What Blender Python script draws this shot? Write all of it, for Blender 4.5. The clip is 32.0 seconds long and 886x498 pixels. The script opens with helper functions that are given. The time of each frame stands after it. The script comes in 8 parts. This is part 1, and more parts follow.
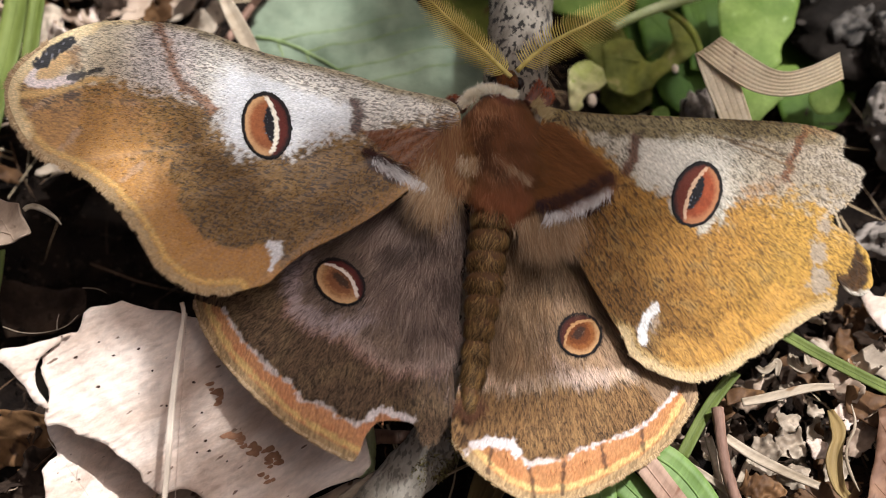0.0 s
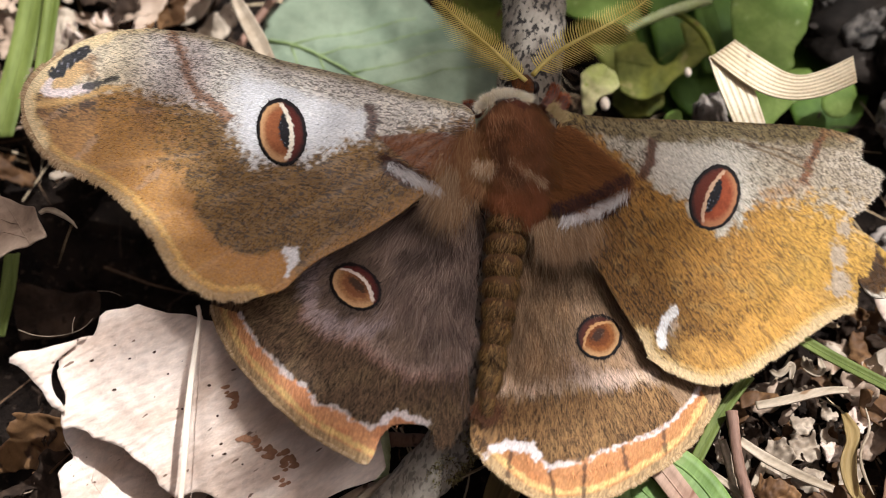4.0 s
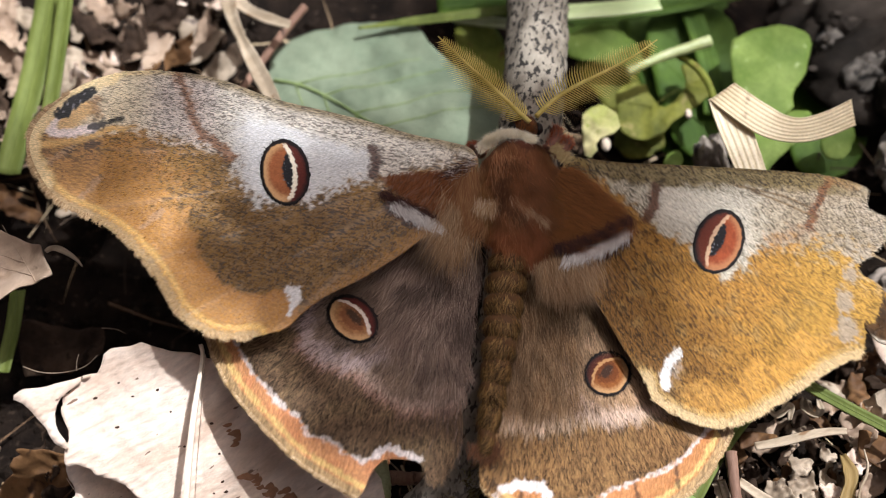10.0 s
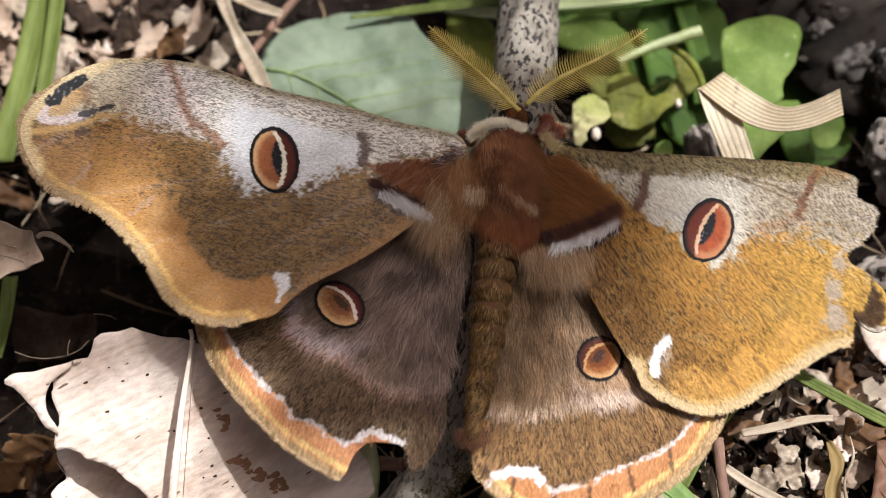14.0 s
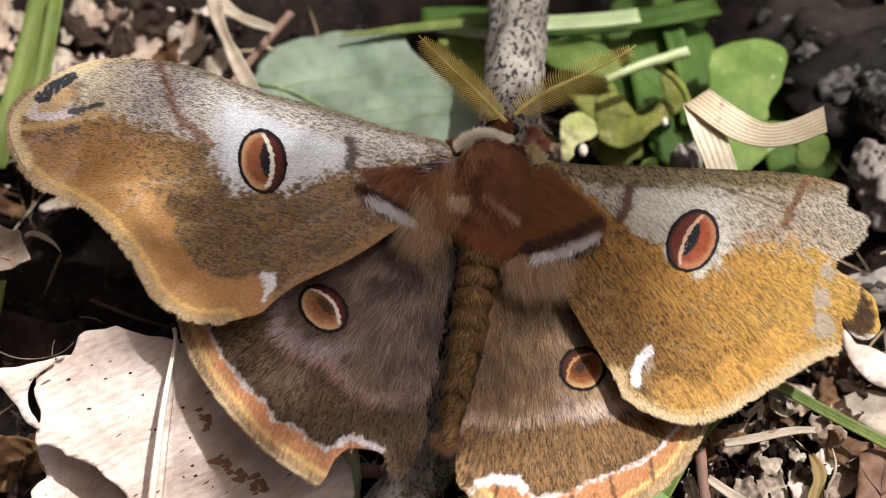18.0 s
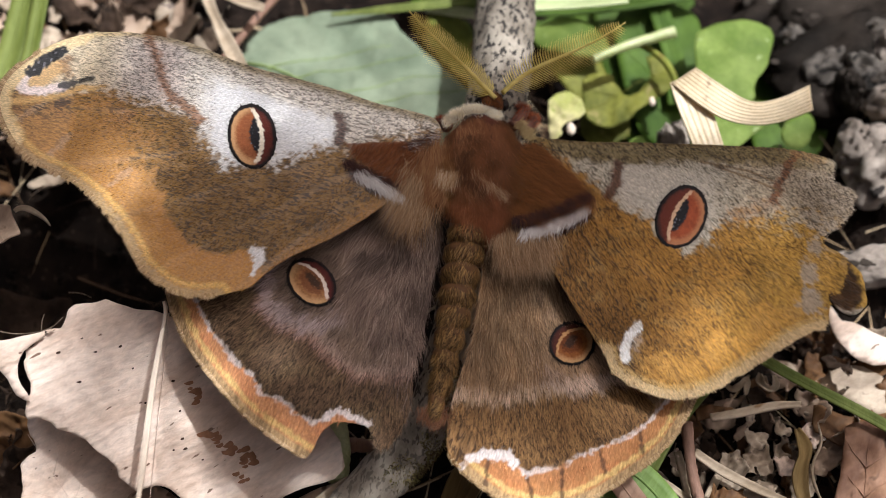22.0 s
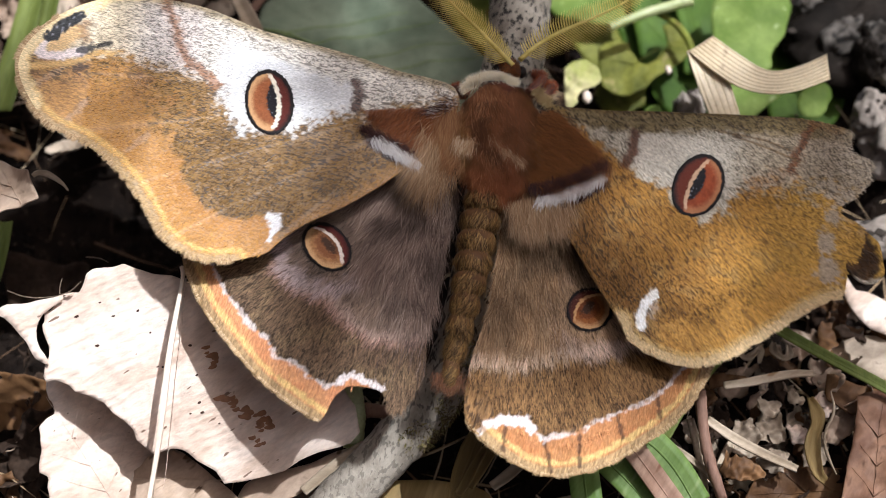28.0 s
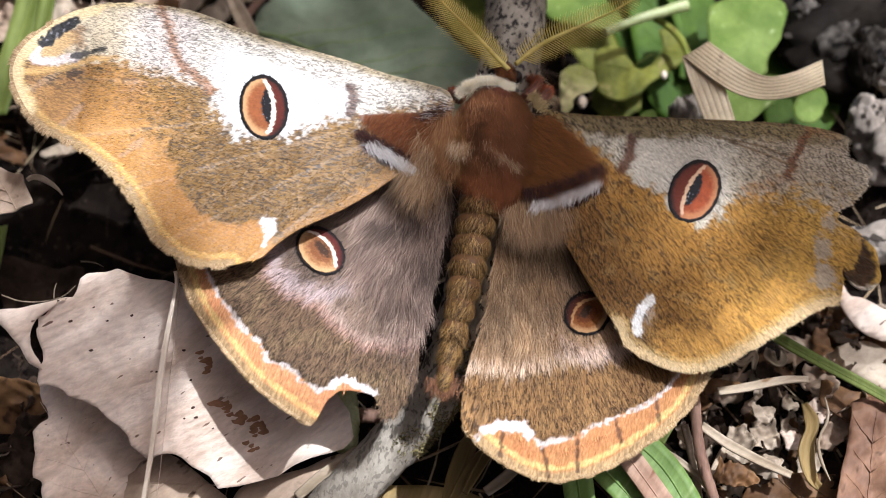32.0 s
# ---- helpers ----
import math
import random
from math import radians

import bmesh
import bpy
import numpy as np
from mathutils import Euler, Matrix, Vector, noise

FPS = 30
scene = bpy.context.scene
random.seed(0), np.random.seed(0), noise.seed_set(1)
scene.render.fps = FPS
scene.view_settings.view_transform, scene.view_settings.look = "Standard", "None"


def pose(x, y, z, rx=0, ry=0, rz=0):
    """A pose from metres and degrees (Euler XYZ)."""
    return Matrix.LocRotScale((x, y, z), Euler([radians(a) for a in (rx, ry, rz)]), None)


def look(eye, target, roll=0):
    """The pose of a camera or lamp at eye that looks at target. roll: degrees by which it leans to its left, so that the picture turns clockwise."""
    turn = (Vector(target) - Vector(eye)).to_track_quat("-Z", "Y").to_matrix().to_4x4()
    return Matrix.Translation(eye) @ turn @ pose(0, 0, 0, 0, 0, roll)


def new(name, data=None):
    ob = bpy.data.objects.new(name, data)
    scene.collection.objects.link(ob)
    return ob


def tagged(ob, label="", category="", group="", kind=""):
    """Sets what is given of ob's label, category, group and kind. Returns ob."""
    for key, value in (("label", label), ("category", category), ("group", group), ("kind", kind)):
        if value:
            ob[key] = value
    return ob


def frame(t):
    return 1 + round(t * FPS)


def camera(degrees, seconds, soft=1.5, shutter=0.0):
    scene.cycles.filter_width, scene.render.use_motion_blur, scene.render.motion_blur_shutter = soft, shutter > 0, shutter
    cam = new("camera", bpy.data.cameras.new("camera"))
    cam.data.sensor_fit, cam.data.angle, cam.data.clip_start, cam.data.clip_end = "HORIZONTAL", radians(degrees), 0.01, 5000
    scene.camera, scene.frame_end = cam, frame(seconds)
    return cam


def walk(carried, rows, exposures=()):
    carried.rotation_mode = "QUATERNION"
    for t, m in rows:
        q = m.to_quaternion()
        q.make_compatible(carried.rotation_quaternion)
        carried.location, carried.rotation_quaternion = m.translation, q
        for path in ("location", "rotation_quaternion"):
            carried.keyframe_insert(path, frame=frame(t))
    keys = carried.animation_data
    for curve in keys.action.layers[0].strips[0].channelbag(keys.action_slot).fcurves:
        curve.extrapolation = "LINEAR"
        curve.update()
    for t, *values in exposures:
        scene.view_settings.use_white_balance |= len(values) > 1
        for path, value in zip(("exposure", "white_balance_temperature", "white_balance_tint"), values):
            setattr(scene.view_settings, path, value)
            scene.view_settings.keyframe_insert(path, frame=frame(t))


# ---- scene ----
cam = camera(38, 32.0, soft=0.7)
cam.data.dof.use_dof = True
cam.data.dof.focus_distance, cam.data.dof.aperture_fstop = 0.193, 15.0
PATH = [
    (0, pose(0.00143, -0.08001, 0.18916, 23.890, -0.169, -0.342)),
    (0.5, pose(0.00020, -0.08058, 0.18878, 24.112, -0.347, -0.427)),
    (1, pose(0.00099, -0.07989, 0.18863, 23.994, -0.096, -0.182)),
    (1.5, pose(0.00012, -0.07964, 0.18924, 23.929, -0.233, -0.245)),
    (2, pose(0.00027, -0.07903, 0.18933, 23.782, -0.083, -0.232)),
    (2.5, pose(0.00008, -0.07936, 0.18864, 23.884, -0.193, -0.303)),
    (3, pose(0.00032, -0.07928, 0.18893, 23.798, -0.144, -0.317)),
    (3.5, pose(-0.00018, -0.07954, 0.18935, 23.954, -0.064, -0.278)),
    (5.5, pose(-0.00032, -0.08021, 0.18975, 23.706, -0.010, -0.262)),
    (6, pose(-0.00108, -0.08032, 0.18910, 23.516, -0.136, -0.362)),
    (6.5, pose(-0.00154, -0.08088, 0.18893, 23.468, -0.258, -0.397)),
    (7, pose(-0.00063, -0.08072, 0.18960, 23.330, -0.125, -0.373)),
    (7.5, pose(-0.00065, -0.08044, 0.18993, 23.359, -0.161, -0.366)),
    (8, pose(-0.00018, -0.07972, 0.18984, 23.828, -0.042, -0.301)),
    (8.5, pose(-0.00037, -0.07942, 0.19057, 24.296, -0.217, -0.186)),
    (9, pose(-0.00000, -0.07978, 0.19109, 24.944, 0.032, -0.051)),
    (9.5, pose(-0.00023, -0.07851, 0.19224, 24.966, -0.046, 0.103)),
    (10, pose(0.00027, -0.07922, 0.19188, 25.282, 0.032, 0.106)),
    (10.5, pose(0.00059, -0.07874, 0.19273, 25.121, 0.088, 0.174)),
    (11, pose(0.00058, -0.07899, 0.19338, 25.223, 0.060, 0.195)),
    (11.5, pose(0.00060, -0.07965, 0.19266, 25.305, -0.075, 0.068)),
    (12, pose(0.00039, -0.07956, 0.19272, 25.123, -0.083, 0.198)),
    (12.5, pose(0.00104, -0.07938, 0.19287, 25.048, 0.002, 0.164)),
    (13, pose(0.00104, -0.07991, 0.19263, 25.015, -0.086, 0.170)),
    (13.5, pose(0.00073, -0.08030, 0.19264, 25.090, -0.144, 0.166)),
    (14, pose(0.00230, -0.08094, 0.19243, 25.093, 0.049, 0.294)),
    (14.5, pose(0.00151, -0.08107, 0.19191, 24.815, -0.250, 0.382)),
    (16.5, pose(0.00498, -0.08563, 0.19136, 26.212, 0.191, 0.941)),
    (17, pose(0.00470, -0.08716, 0.19143, 26.884, -0.209, 0.959)),
    (17.5, pose(0.00459, -0.08799, 0.19027, 27.499, -0.362, 1.059)),
    (18, pose(0.00495, -0.08923, 0.18977, 27.859, -0.264, 1.059)),
    (18.5, pose(0.00467, -0.08989, 0.19039, 28.081, -0.531, 1.025)),
    (19, pose(0.00497, -0.09044, 0.18968, 28.168, -0.474, 0.974)),
    (19.5, pose(0.00418, -0.09102, 0.18901, 28.186, -0.755, 0.808)),
    (20, pose(0.00419, -0.09170, 0.18883, 27.982, -0.607, 0.920)),
    (20.5, pose(0.00433, -0.09220, 0.18901, 27.760, -0.577, 1.029)),
    (21, pose(0.00511, -0.09233, 0.18892, 27.768, -0.572, 1.008)),
    (21.5, pose(0.00458, -0.09235, 0.18883, 27.693, -0.785, 0.848)),
    (22, pose(0.00408, -0.09271, 0.18900, 27.746, -0.964, 0.777)),
    (22.5, pose(0.00423, -0.09263, 0.18877, 27.654, -0.983, 0.862)),
    (23, pose(0.00498, -0.09247, 0.18934, 27.543, -0.808, 0.923)),
    (23.5, pose(0.00457, -0.09306, 0.18901, 27.508, -0.973, 0.935)),
    (24, pose(0.00503, -0.09427, 0.18789, 27.632, -0.752, 0.884)),
    (24.5, pose(0.00444, -0.09410, 0.18841, 27.161, -1.076, 0.800)),
    (25, pose(0.00415, -0.09384, 0.18889, 26.975, -0.964, 0.998)),
    (25.5, pose(0.00408, -0.09421, 0.18847, 27.075, -0.877, 1.025)),
    (26, pose(0.00386, -0.09400, 0.18898, 26.804, -0.788, 1.130)),
    (26.5, pose(0.00341, -0.09415, 0.18924, 26.800, -0.676, 1.194)),
    (28.5, pose(0.00367, -0.09318, 0.18965, 26.285, -0.632, 1.369)),
    (29, pose(0.00440, -0.09336, 0.18981, 26.398, -0.478, 1.384)),
    (29.5, pose(0.00351, -0.09327, 0.18975, 26.392, -0.639, 1.431)),
    (30, pose(0.00420, -0.09282, 0.18953, 26.267, -0.681, 1.420)),
    (30.5, pose(0.00374, -0.09319, 0.19009, 26.406, -0.606, 1.431)),
    (31, pose(0.00371, -0.09297, 0.18966, 26.423, -0.689, 1.370)),
    (31.5, pose(0.00502, -0.09314, 0.18946, 26.431, -0.554, 1.448)),
    (32, pose(0.00444, -0.09262, 0.18982, 26.374, -0.696, 1.457)),
]
EXPOSURES = ((0.0, 0.12, 6060, 10), (6.0, 0.17, 6060, 10), (9.0, 0.14, 6060, 10), (14.0, 0.13, 6060, 10), (17.0, 0.09, 6060, 10), (21.0, 0.16, 6020, 10), (22.0, 0.22, 6060, 10), (23.0, 0.11, 6060, 10), (26.4, 0.17, 6060, 10), (28.5, 0.13, 5800, 10), (29.4, 0.29, 5800, 10),
    (30.2, 0.35, 5800, 10), (30.8, -0.05, 5800, 10), (31.3, 0.03, 5800, 10), (32.0, 0.29, 5800, 10))

walk(cam, PATH, EXPOSURES)

# ---- light ----
SUN = Vector((0.37, 0.21, 0.905)).normalized()
world = bpy.data.worlds.new("sky")
scene.world = world
world.use_nodes = True
sky = world.node_tree.nodes.new("ShaderNodeTexSky")
sky.sky_type = "NISHITA"
sky.sun_disc = False
sky.air_density, sky.dust_density, sky.ozone_density = 0.15, 9.0, 0.0
sky.sun_elevation = math.asin(SUN.z)
sky.sun_rotation = math.atan2(SUN.x, SUN.y)
background = world.node_tree.nodes["Background"]
background.inputs["Strength"].default_value = 0.072
world.node_tree.links.new(sky.outputs["Color"], background.inputs["Color"])
sun_data = bpy.data.lights.new("sun", "SUN")
sun_data.energy = 5.0
sun_data.angle = radians(0.5)
sun_data.color = (1.0, 0.995, 0.985)
sun = new("sun", sun_data)
sun.matrix_world = look(tuple(SUN * 3), (0, 0, 0))

# ---- small tools ----
MM = 0.001
rng = np.random.default_rng(7)


def rgb(r, g, b):
    """Linear colour from an sRGB triple of 0 to 255."""
    return tuple((c / 12.92 if c <= 0.04045 else ((c + 0.055) / 1.055) ** 2.4) for c in (r / 255, g / 255, b / 255))


def ramp(x, a, b):
    s = np.clip((x - a) / (b - a), 0, 1)
    return s * s * (3 - 2 * s)


def blend(col, other, w):
    return col * (1 - w[:, None]) + np.asarray(other)[None, :3] * w[:, None]


LATTICE = rng.random((8, 64, 64))


def fuzz(P, size, layer=0):
    """Soft noise from -1 to 1 over the plane, with lumps of that size in millimetres."""
    q = np.asarray(P)[:, :2] / size
    i = np.floor(q).astype(int)
    f = q - i
    f = f * f * (3 - 2 * f)
    g = LATTICE[layer % 8]
    a, b = i[:, 0] % 64, i[:, 1] % 64
    c, d = (a + 1) % 64, (b + 1) % 64
    v = (g[a, b] * (1 - f[:, 0]) + g[c, b] * f[:, 0]) * (1 - f[:, 1]) + (g[a, d] * (1 - f[:, 0]) + g[c, d] * f[:, 0]) * f[:, 1]
    return 2 * v - 1


def rounded(points, times=2, closed=True):
    """Cuts the corners of a line."""
    p = np.array(points, float)
    for _ in range(times):
        q = np.roll(p, -1, 0) if closed else p[1:]
        a = p if closed else p[:-1]
        mixed = np.stack([a * 0.75 + q * 0.25, a * 0.25 + q * 0.75], 1).reshape(-1, p.shape[1])
        p = mixed if closed else np.concatenate([p[:1], mixed, p[-1:]])
    return p


def nearest(P, line, closed=False):
    """Distance to a line and the nearest point on it."""
    line = np.array(line, float)
    a = line if closed else line[:-1]
    b = np.roll(line, -1, 0) if closed else line[1:]
    best, spot = np.full(len(P), 1e9), np.zeros((len(P), 2))
    for s, e in zip(a, b):
        d = e - s
        t = np.clip(((P - s) @ d) / (d @ d + 1e-12), 0, 1)
        q = s + t[:, None] * d
        r = np.hypot(*(P - q).T)
        m = r < best
        best[m], spot[m] = r[m], q[m]
    return best, spot


def inside(P, ring):
    ring = np.array(ring, float)
    hit = np.zeros(len(P), bool)
    x, y = P[:, 0], P[:, 1]
    for (x0, y0), (x1, y1) in zip(ring, np.roll(ring, -1, 0)):
        if y0 != y1:
            hit ^= ((y0 > y) != (y1 > y)) & (x < (x1 - x0) * (y - y0) / (y1 - y0) + x0)
    return hit


def beyond(P, line, far):
    """Signed distance from a line: positive on the side of the far points."""
    d, _ = nearest(P, line)
    return np.where(inside(P, tuple(map(tuple, line)) + tuple(far)), d, -d)


def along(line, n):
    """n points spread evenly along a line."""
    line = np.array(line, float)
    s = np.r_[0, np.cumsum(np.linalg.norm(np.diff(line, axis=0), axis=1))]
    u = np.linspace(0, s[-1], n)
    return np.stack([np.interp(u, s, line[:, k]) for k in range(line.shape[1])], 1)


def sheet(ring, step):
    """A quad grid that fills a ring, with its border drawn onto the ring."""
    lo, hi = ring.min(0) - step, ring.max(0) + step
    nx, ny = (np.ceil((hi - lo) / step)).astype(int) + 1
    X, Y = np.meshgrid(lo[0] + step * np.arange(nx), lo[1] + step * np.arange(ny), indexing="ij")
    P = np.stack([X.ravel(), Y.ravel()], 1)
    idx = np.arange(nx * ny).reshape(nx, ny)
    Q = np.stack([idx[:-1, :-1], idx[1:, :-1], idx[1:, 1:], idx[:-1, 1:]], -1).reshape(-1, 4)
    Q = Q[inside(P[Q].mean(1), ring)]
    used = np.unique(Q)
    back = np.full(len(P), -1)
    back[used] = np.arange(len(used))
    P, Q = P[used], back[Q]
    count = np.bincount(Q.ravel(), minlength=len(P))
    rim = count < 4
    P[rim] = nearest(P[rim], ring, True)[1]
    return P, Q


def mesh_data(name, V, F, tint=None, speck=None, smooth=True):
    """A mesh from arrays: vertices in millimetres, faces of one size."""
    V, F = np.asarray(V, float) * MM, np.asarray(F, int)
    me = bpy.data.meshes.new(name)
    n, k = F.shape
    me.vertices.add(len(V))
    me.vertices.foreach_set("co", V.ravel())
    me.loops.add(n * k)
    me.loops.foreach_set("vertex_index", F.ravel())
    me.polygons.add(n)
    me.polygons.foreach_set("loop_start", np.arange(0, n * k, k))
    me.polygons.foreach_set("loop_total", np.full(n, k))
    me.polygons.foreach_set("use_smooth", np.full(n, smooth))
    if tint is not None:
        a = me.attributes.new("tint", "FLOAT_COLOR", "POINT")
        a.data.foreach_set("color", np.c_[np.clip(tint, 0, 1), np.ones(len(V))].astype(np.float32).ravel())
    if speck is not None:
        a = me.attributes.new("speck", "FLOAT", "POINT")
        a.data.foreach_set("value", np.asarray(speck, np.float32))
    me.update(calc_edges=True)
    return me


def piece(name, me, material, parent=None, label=""):
    """One mesh object, as a part under a thing or as a thing of its own."""
    ob = new(name, me)
    if not me.materials:
        me.materials.append(material)
    if parent is not None:
        ob.parent = parent
    if label:
        ob["label"] = label
    return ob


def thicken(ob, mm):
    mod = ob.modifiers.new("thickness", "SOLIDIFY")
    mod.thickness, mod.offset = mm * MM, -1
    return ob


def tube_data(name, line, radii, sides=12, wobble=0.0, seed=0):
    """A closed tube along a line, in millimetres."""
    L = np.array(line, float)
    n = len(L)
    radii = np.interp(np.linspace(0, 1, n), np.linspace(0, 1, len(radii)), radii)
    T = np.gradient(L, axis=0)
    T /= np.linalg.norm(T, axis=1)[:, None]
    up = np.array([0.13, 0.21, 0.97])
    A = np.cross(T, up)
    A /= np.linalg.norm(A, axis=1)[:, None]
    B = np.cross(A, T)
    ang = np.linspace(0, 2 * np.pi, sides, endpoint=False)
    r = radii[:, None] * np.ones(sides)
    if wobble:
        local = np.random.default_rng(seed)
        soft = local.normal(0, 1, (n, sides))
        soft = (soft + np.roll(soft, 1, 1) + np.roll(soft, -1, 1) + np.roll(soft, 1, 0)) / 3
        r = r * (1 + wobble * soft)
    V = L[:, None] + r[..., None] * (np.cos(ang)[None, :, None] * A[:, None] + np.sin(ang)[None, :, None] * B[:, None])
    V = np.concatenate([V.reshape(-1, 3), L[:1], L[-1:]])
    i, j = np.meshgrid(np.arange(n - 1), np.arange(sides), indexing="ij")
    k = (j + 1) % sides
    F = np.stack([i * sides + j, i * sides + k, (i + 1) * sides + k, (i + 1) * sides + j], -1).reshape(-1, 4)
    F = np.concatenate([F[:, [0, 1, 2]], F[:, [0, 2, 3]]])
    j = np.arange(sides)
    k = (j + 1) % sides
    caps = np.concatenate([np.stack([np.full(sides, n * sides), k, j], 1), np.stack([np.full(sides, n * sides + 1), (n - 1) * sides + j, (n - 1) * sides + k], 1)])
    return mesh_data(name, V, np.concatenate([F, caps]))


def hair_data(name, root, way, length, width, tint, up=(0, 0, 1), droop=0.3, curl=0.15, seed=0):
    """Many tapered hairs: root and way are arrays in millimetres."""
    local = np.random.default_rng(seed)
    n = len(root)
    up = np.broadcast_to(np.array(up, float), (n, 3))
    way = way / (np.linalg.norm(way, axis=1)[:, None] + 1e-9)
    side = np.cross(way, up)
    side /= np.linalg.norm(side, axis=1)[:, None] + 1e-9
    length, width = np.broadcast_to(length, n)[:, None], np.broadcast_to(width, n)[:, None]
    bend = local.normal(0, curl, (n, 1))
    mid = root + way * length * 0.5 + side * bend * length * 0.3
    tip = root + way * length + side * bend * length - up * droop * length * 0.5
    V = np.stack([root - side * width / 2, root + side * width / 2, mid - side * width * 0.4, mid + side * width * 0.4, tip], 1).reshape(-1, 3)
    b = np.arange(n)[:, None] * 5
    F = np.concatenate([b + [0, 1, 3], b + [0, 3, 2], b + [2, 3, 4]])
    return mesh_data(name, V, F, np.repeat(np.clip(tint, 0, 1), 5, 0))


# ---- materials ----
def material(name):
    m = bpy.data.materials.new(name)
    m.use_nodes = True
    nodes = m.node_tree.nodes
    return m, nodes, m.node_tree.links, nodes["Principled BSDF"]


def noise_node(nodes, links, vector, scale, detail=4.0, rough=0.6):
    n = nodes.new("ShaderNodeTexNoise")
    n.inputs["Scale"].default_value, n.inputs["Detail"].default_value, n.inputs["Roughness"].default_value = scale, detail, rough
    links.new(vector, n.inputs["Vector"])
    return n.outputs["Fac"]


def mixed(nodes, links, fac, a, b, kind="MIX"):
    n = nodes.new("ShaderNodeMix")
    n.data_type, n.blend_type = "RGBA", kind
    for value, socket in ((fac, n.inputs[0]), (a, n.inputs[6]), (b, n.inputs[7])):
        if isinstance(value, (int, float)):
            socket.default_value = value
        elif isinstance(value, tuple):
            socket.default_value = (*value[:3], 1)
        else:
            links.new(value, socket)
    return n.outputs[2]


def ranged(nodes, links, value, a, b, lo=0.0, hi=1.0):
    n = nodes.new("ShaderNodeMapRange")
    n.interpolation_type = "SMOOTHSTEP"
    for k, v in zip((1, 2, 3, 4), (a, b, lo, hi)):
        n.inputs[k].default_value = v
    links.new(value, n.inputs[0])
    return n.outputs[0]


def times_node(nodes, links, a, b):
    n = nodes.new("ShaderNodeMath")
    n.operation = "MULTIPLY"
    for value, socket in ((a, n.inputs[0]), (b, n.inputs[1])):
        if isinstance(value, (int, float)):
            socket.default_value = value
        else:
            links.new(value, socket)
    return n.outputs[0]


def relief(nodes, links, bsdf, height, strength, distance):
    n = nodes.new("ShaderNodeBump")
    n.inputs["Strength"].default_value, n.inputs["Distance"].default_value = strength, distance * MM
    links.new(height, n.inputs["Height"])
    links.new(n.outputs["Normal"], bsdf.inputs["Normal"])


def stretched(nodes, links, vector, turn, squash):
    """Texture space in which noise runs in streaks along the direction turn (degrees)."""
    a = nodes.new("ShaderNodeMapping")
    a.inputs["Rotation"].default_value = (0, 0, radians(-turn))
    b = nodes.new("ShaderNodeMapping")
    b.inputs["Scale"].default_value = (squash, 1, 1)
    links.new(vector, a.inputs["Vector"])
    links.new(a.outputs["Vector"], b.inputs["Vector"])
    return b.outputs["Vector"]


def space(nodes):
    return nodes.new("ShaderNodeTexCoord").outputs["Object"]


def attribute(nodes, name, out="Color"):
    n = nodes.new("ShaderNodeAttribute")
    n.attribute_name = name
    return n.outputs[out]


def wing_material(name, turn, size=2300, squash=0.36, nap=0.4, mottle=0.22, shine=0.4, fleck=(0.12, 0.085, 0.05)):
    """Powdery wing scales: the pattern from the mesh, dark scales strewn in short strokes, fine nap."""
    m, nodes, links, bsdf = material(name)
    at = space(nodes)
    streak = stretched(nodes, links, at, turn, squash)
    grain = noise_node(nodes, links, streak, size, 2, 0.6)
    fine = noise_node(nodes, links, streak, 5200, 2, 0.6)
    cloud = noise_node(nodes, links, at, 260, 4, 0.6)
    patch = noise_node(nodes, links, streak, 750, 3, 0.6)
    tint, speck = attribute(nodes, "tint"), attribute(nodes, "speck", "Fac")
    tone = mixed(nodes, links, 1.0, tint, mixed(nodes, links, cloud, (0.84, 0.83, 0.80), (1.16, 1.16, 1.15)), "MULTIPLY")
    tone = mixed(nodes, links, 1.0, tone, mixed(nodes, links, ranged(nodes, links, fine, 0.38, 0.66), (0.80, 0.79, 0.77), (1.22, 1.21, 1.18)), "MULTIPLY")
    uneven = mixed(nodes, links, ranged(nodes, links, patch, 0.36, 0.64), (1 - mottle, 1 - mottle, 1 - mottle), (1 + mottle, 1 + mottle, 1 + mottle))
    tone = mixed(nodes, links, speck, tone, mixed(nodes, links, 1.0, tone, uneven, "MULTIPLY"))
    dark = times_node(nodes, links, ranged(nodes, links, grain, 0.50, 0.57), speck)
    links.new(mixed(nodes, links, dark, tone, mixed(nodes, links, 1.0, tint, fleck, "MULTIPLY")), bsdf.inputs["Base Color"])
    bsdf.inputs["Roughness"].default_value = 0.55
    bsdf.inputs["Specular IOR Level"].default_value = shine
    bsdf.inputs["Sheen Weight"].default_value = 0.02
    relief(nodes, links, bsdf, grain, 0.8, nap)
    return m


def tinted_material(name, rough=0.6, sheen=0.1, bump=0.0, scale=3000):
    m, nodes, links, bsdf = material(name)
    at = space(nodes)
    tint = attribute(nodes, "tint")
    n = noise_node(nodes, links, at, scale, 3, 0.6)
    links.new(mixed(nodes, links, 1.0, tint, mixed(nodes, links, n, (0.7, 0.7, 0.7), (1.3, 1.3, 1.3)), "MULTIPLY"), bsdf.inputs["Base Color"])
    bsdf.inputs["Roughness"].default_value = rough
    bsdf.inputs["Specular IOR Level"].default_value = 0.15
    bsdf.inputs["Sheen Weight"].default_value = sheen
    if bump:
        relief(nodes, links, bsdf, n, 0.7, bump)
    return m


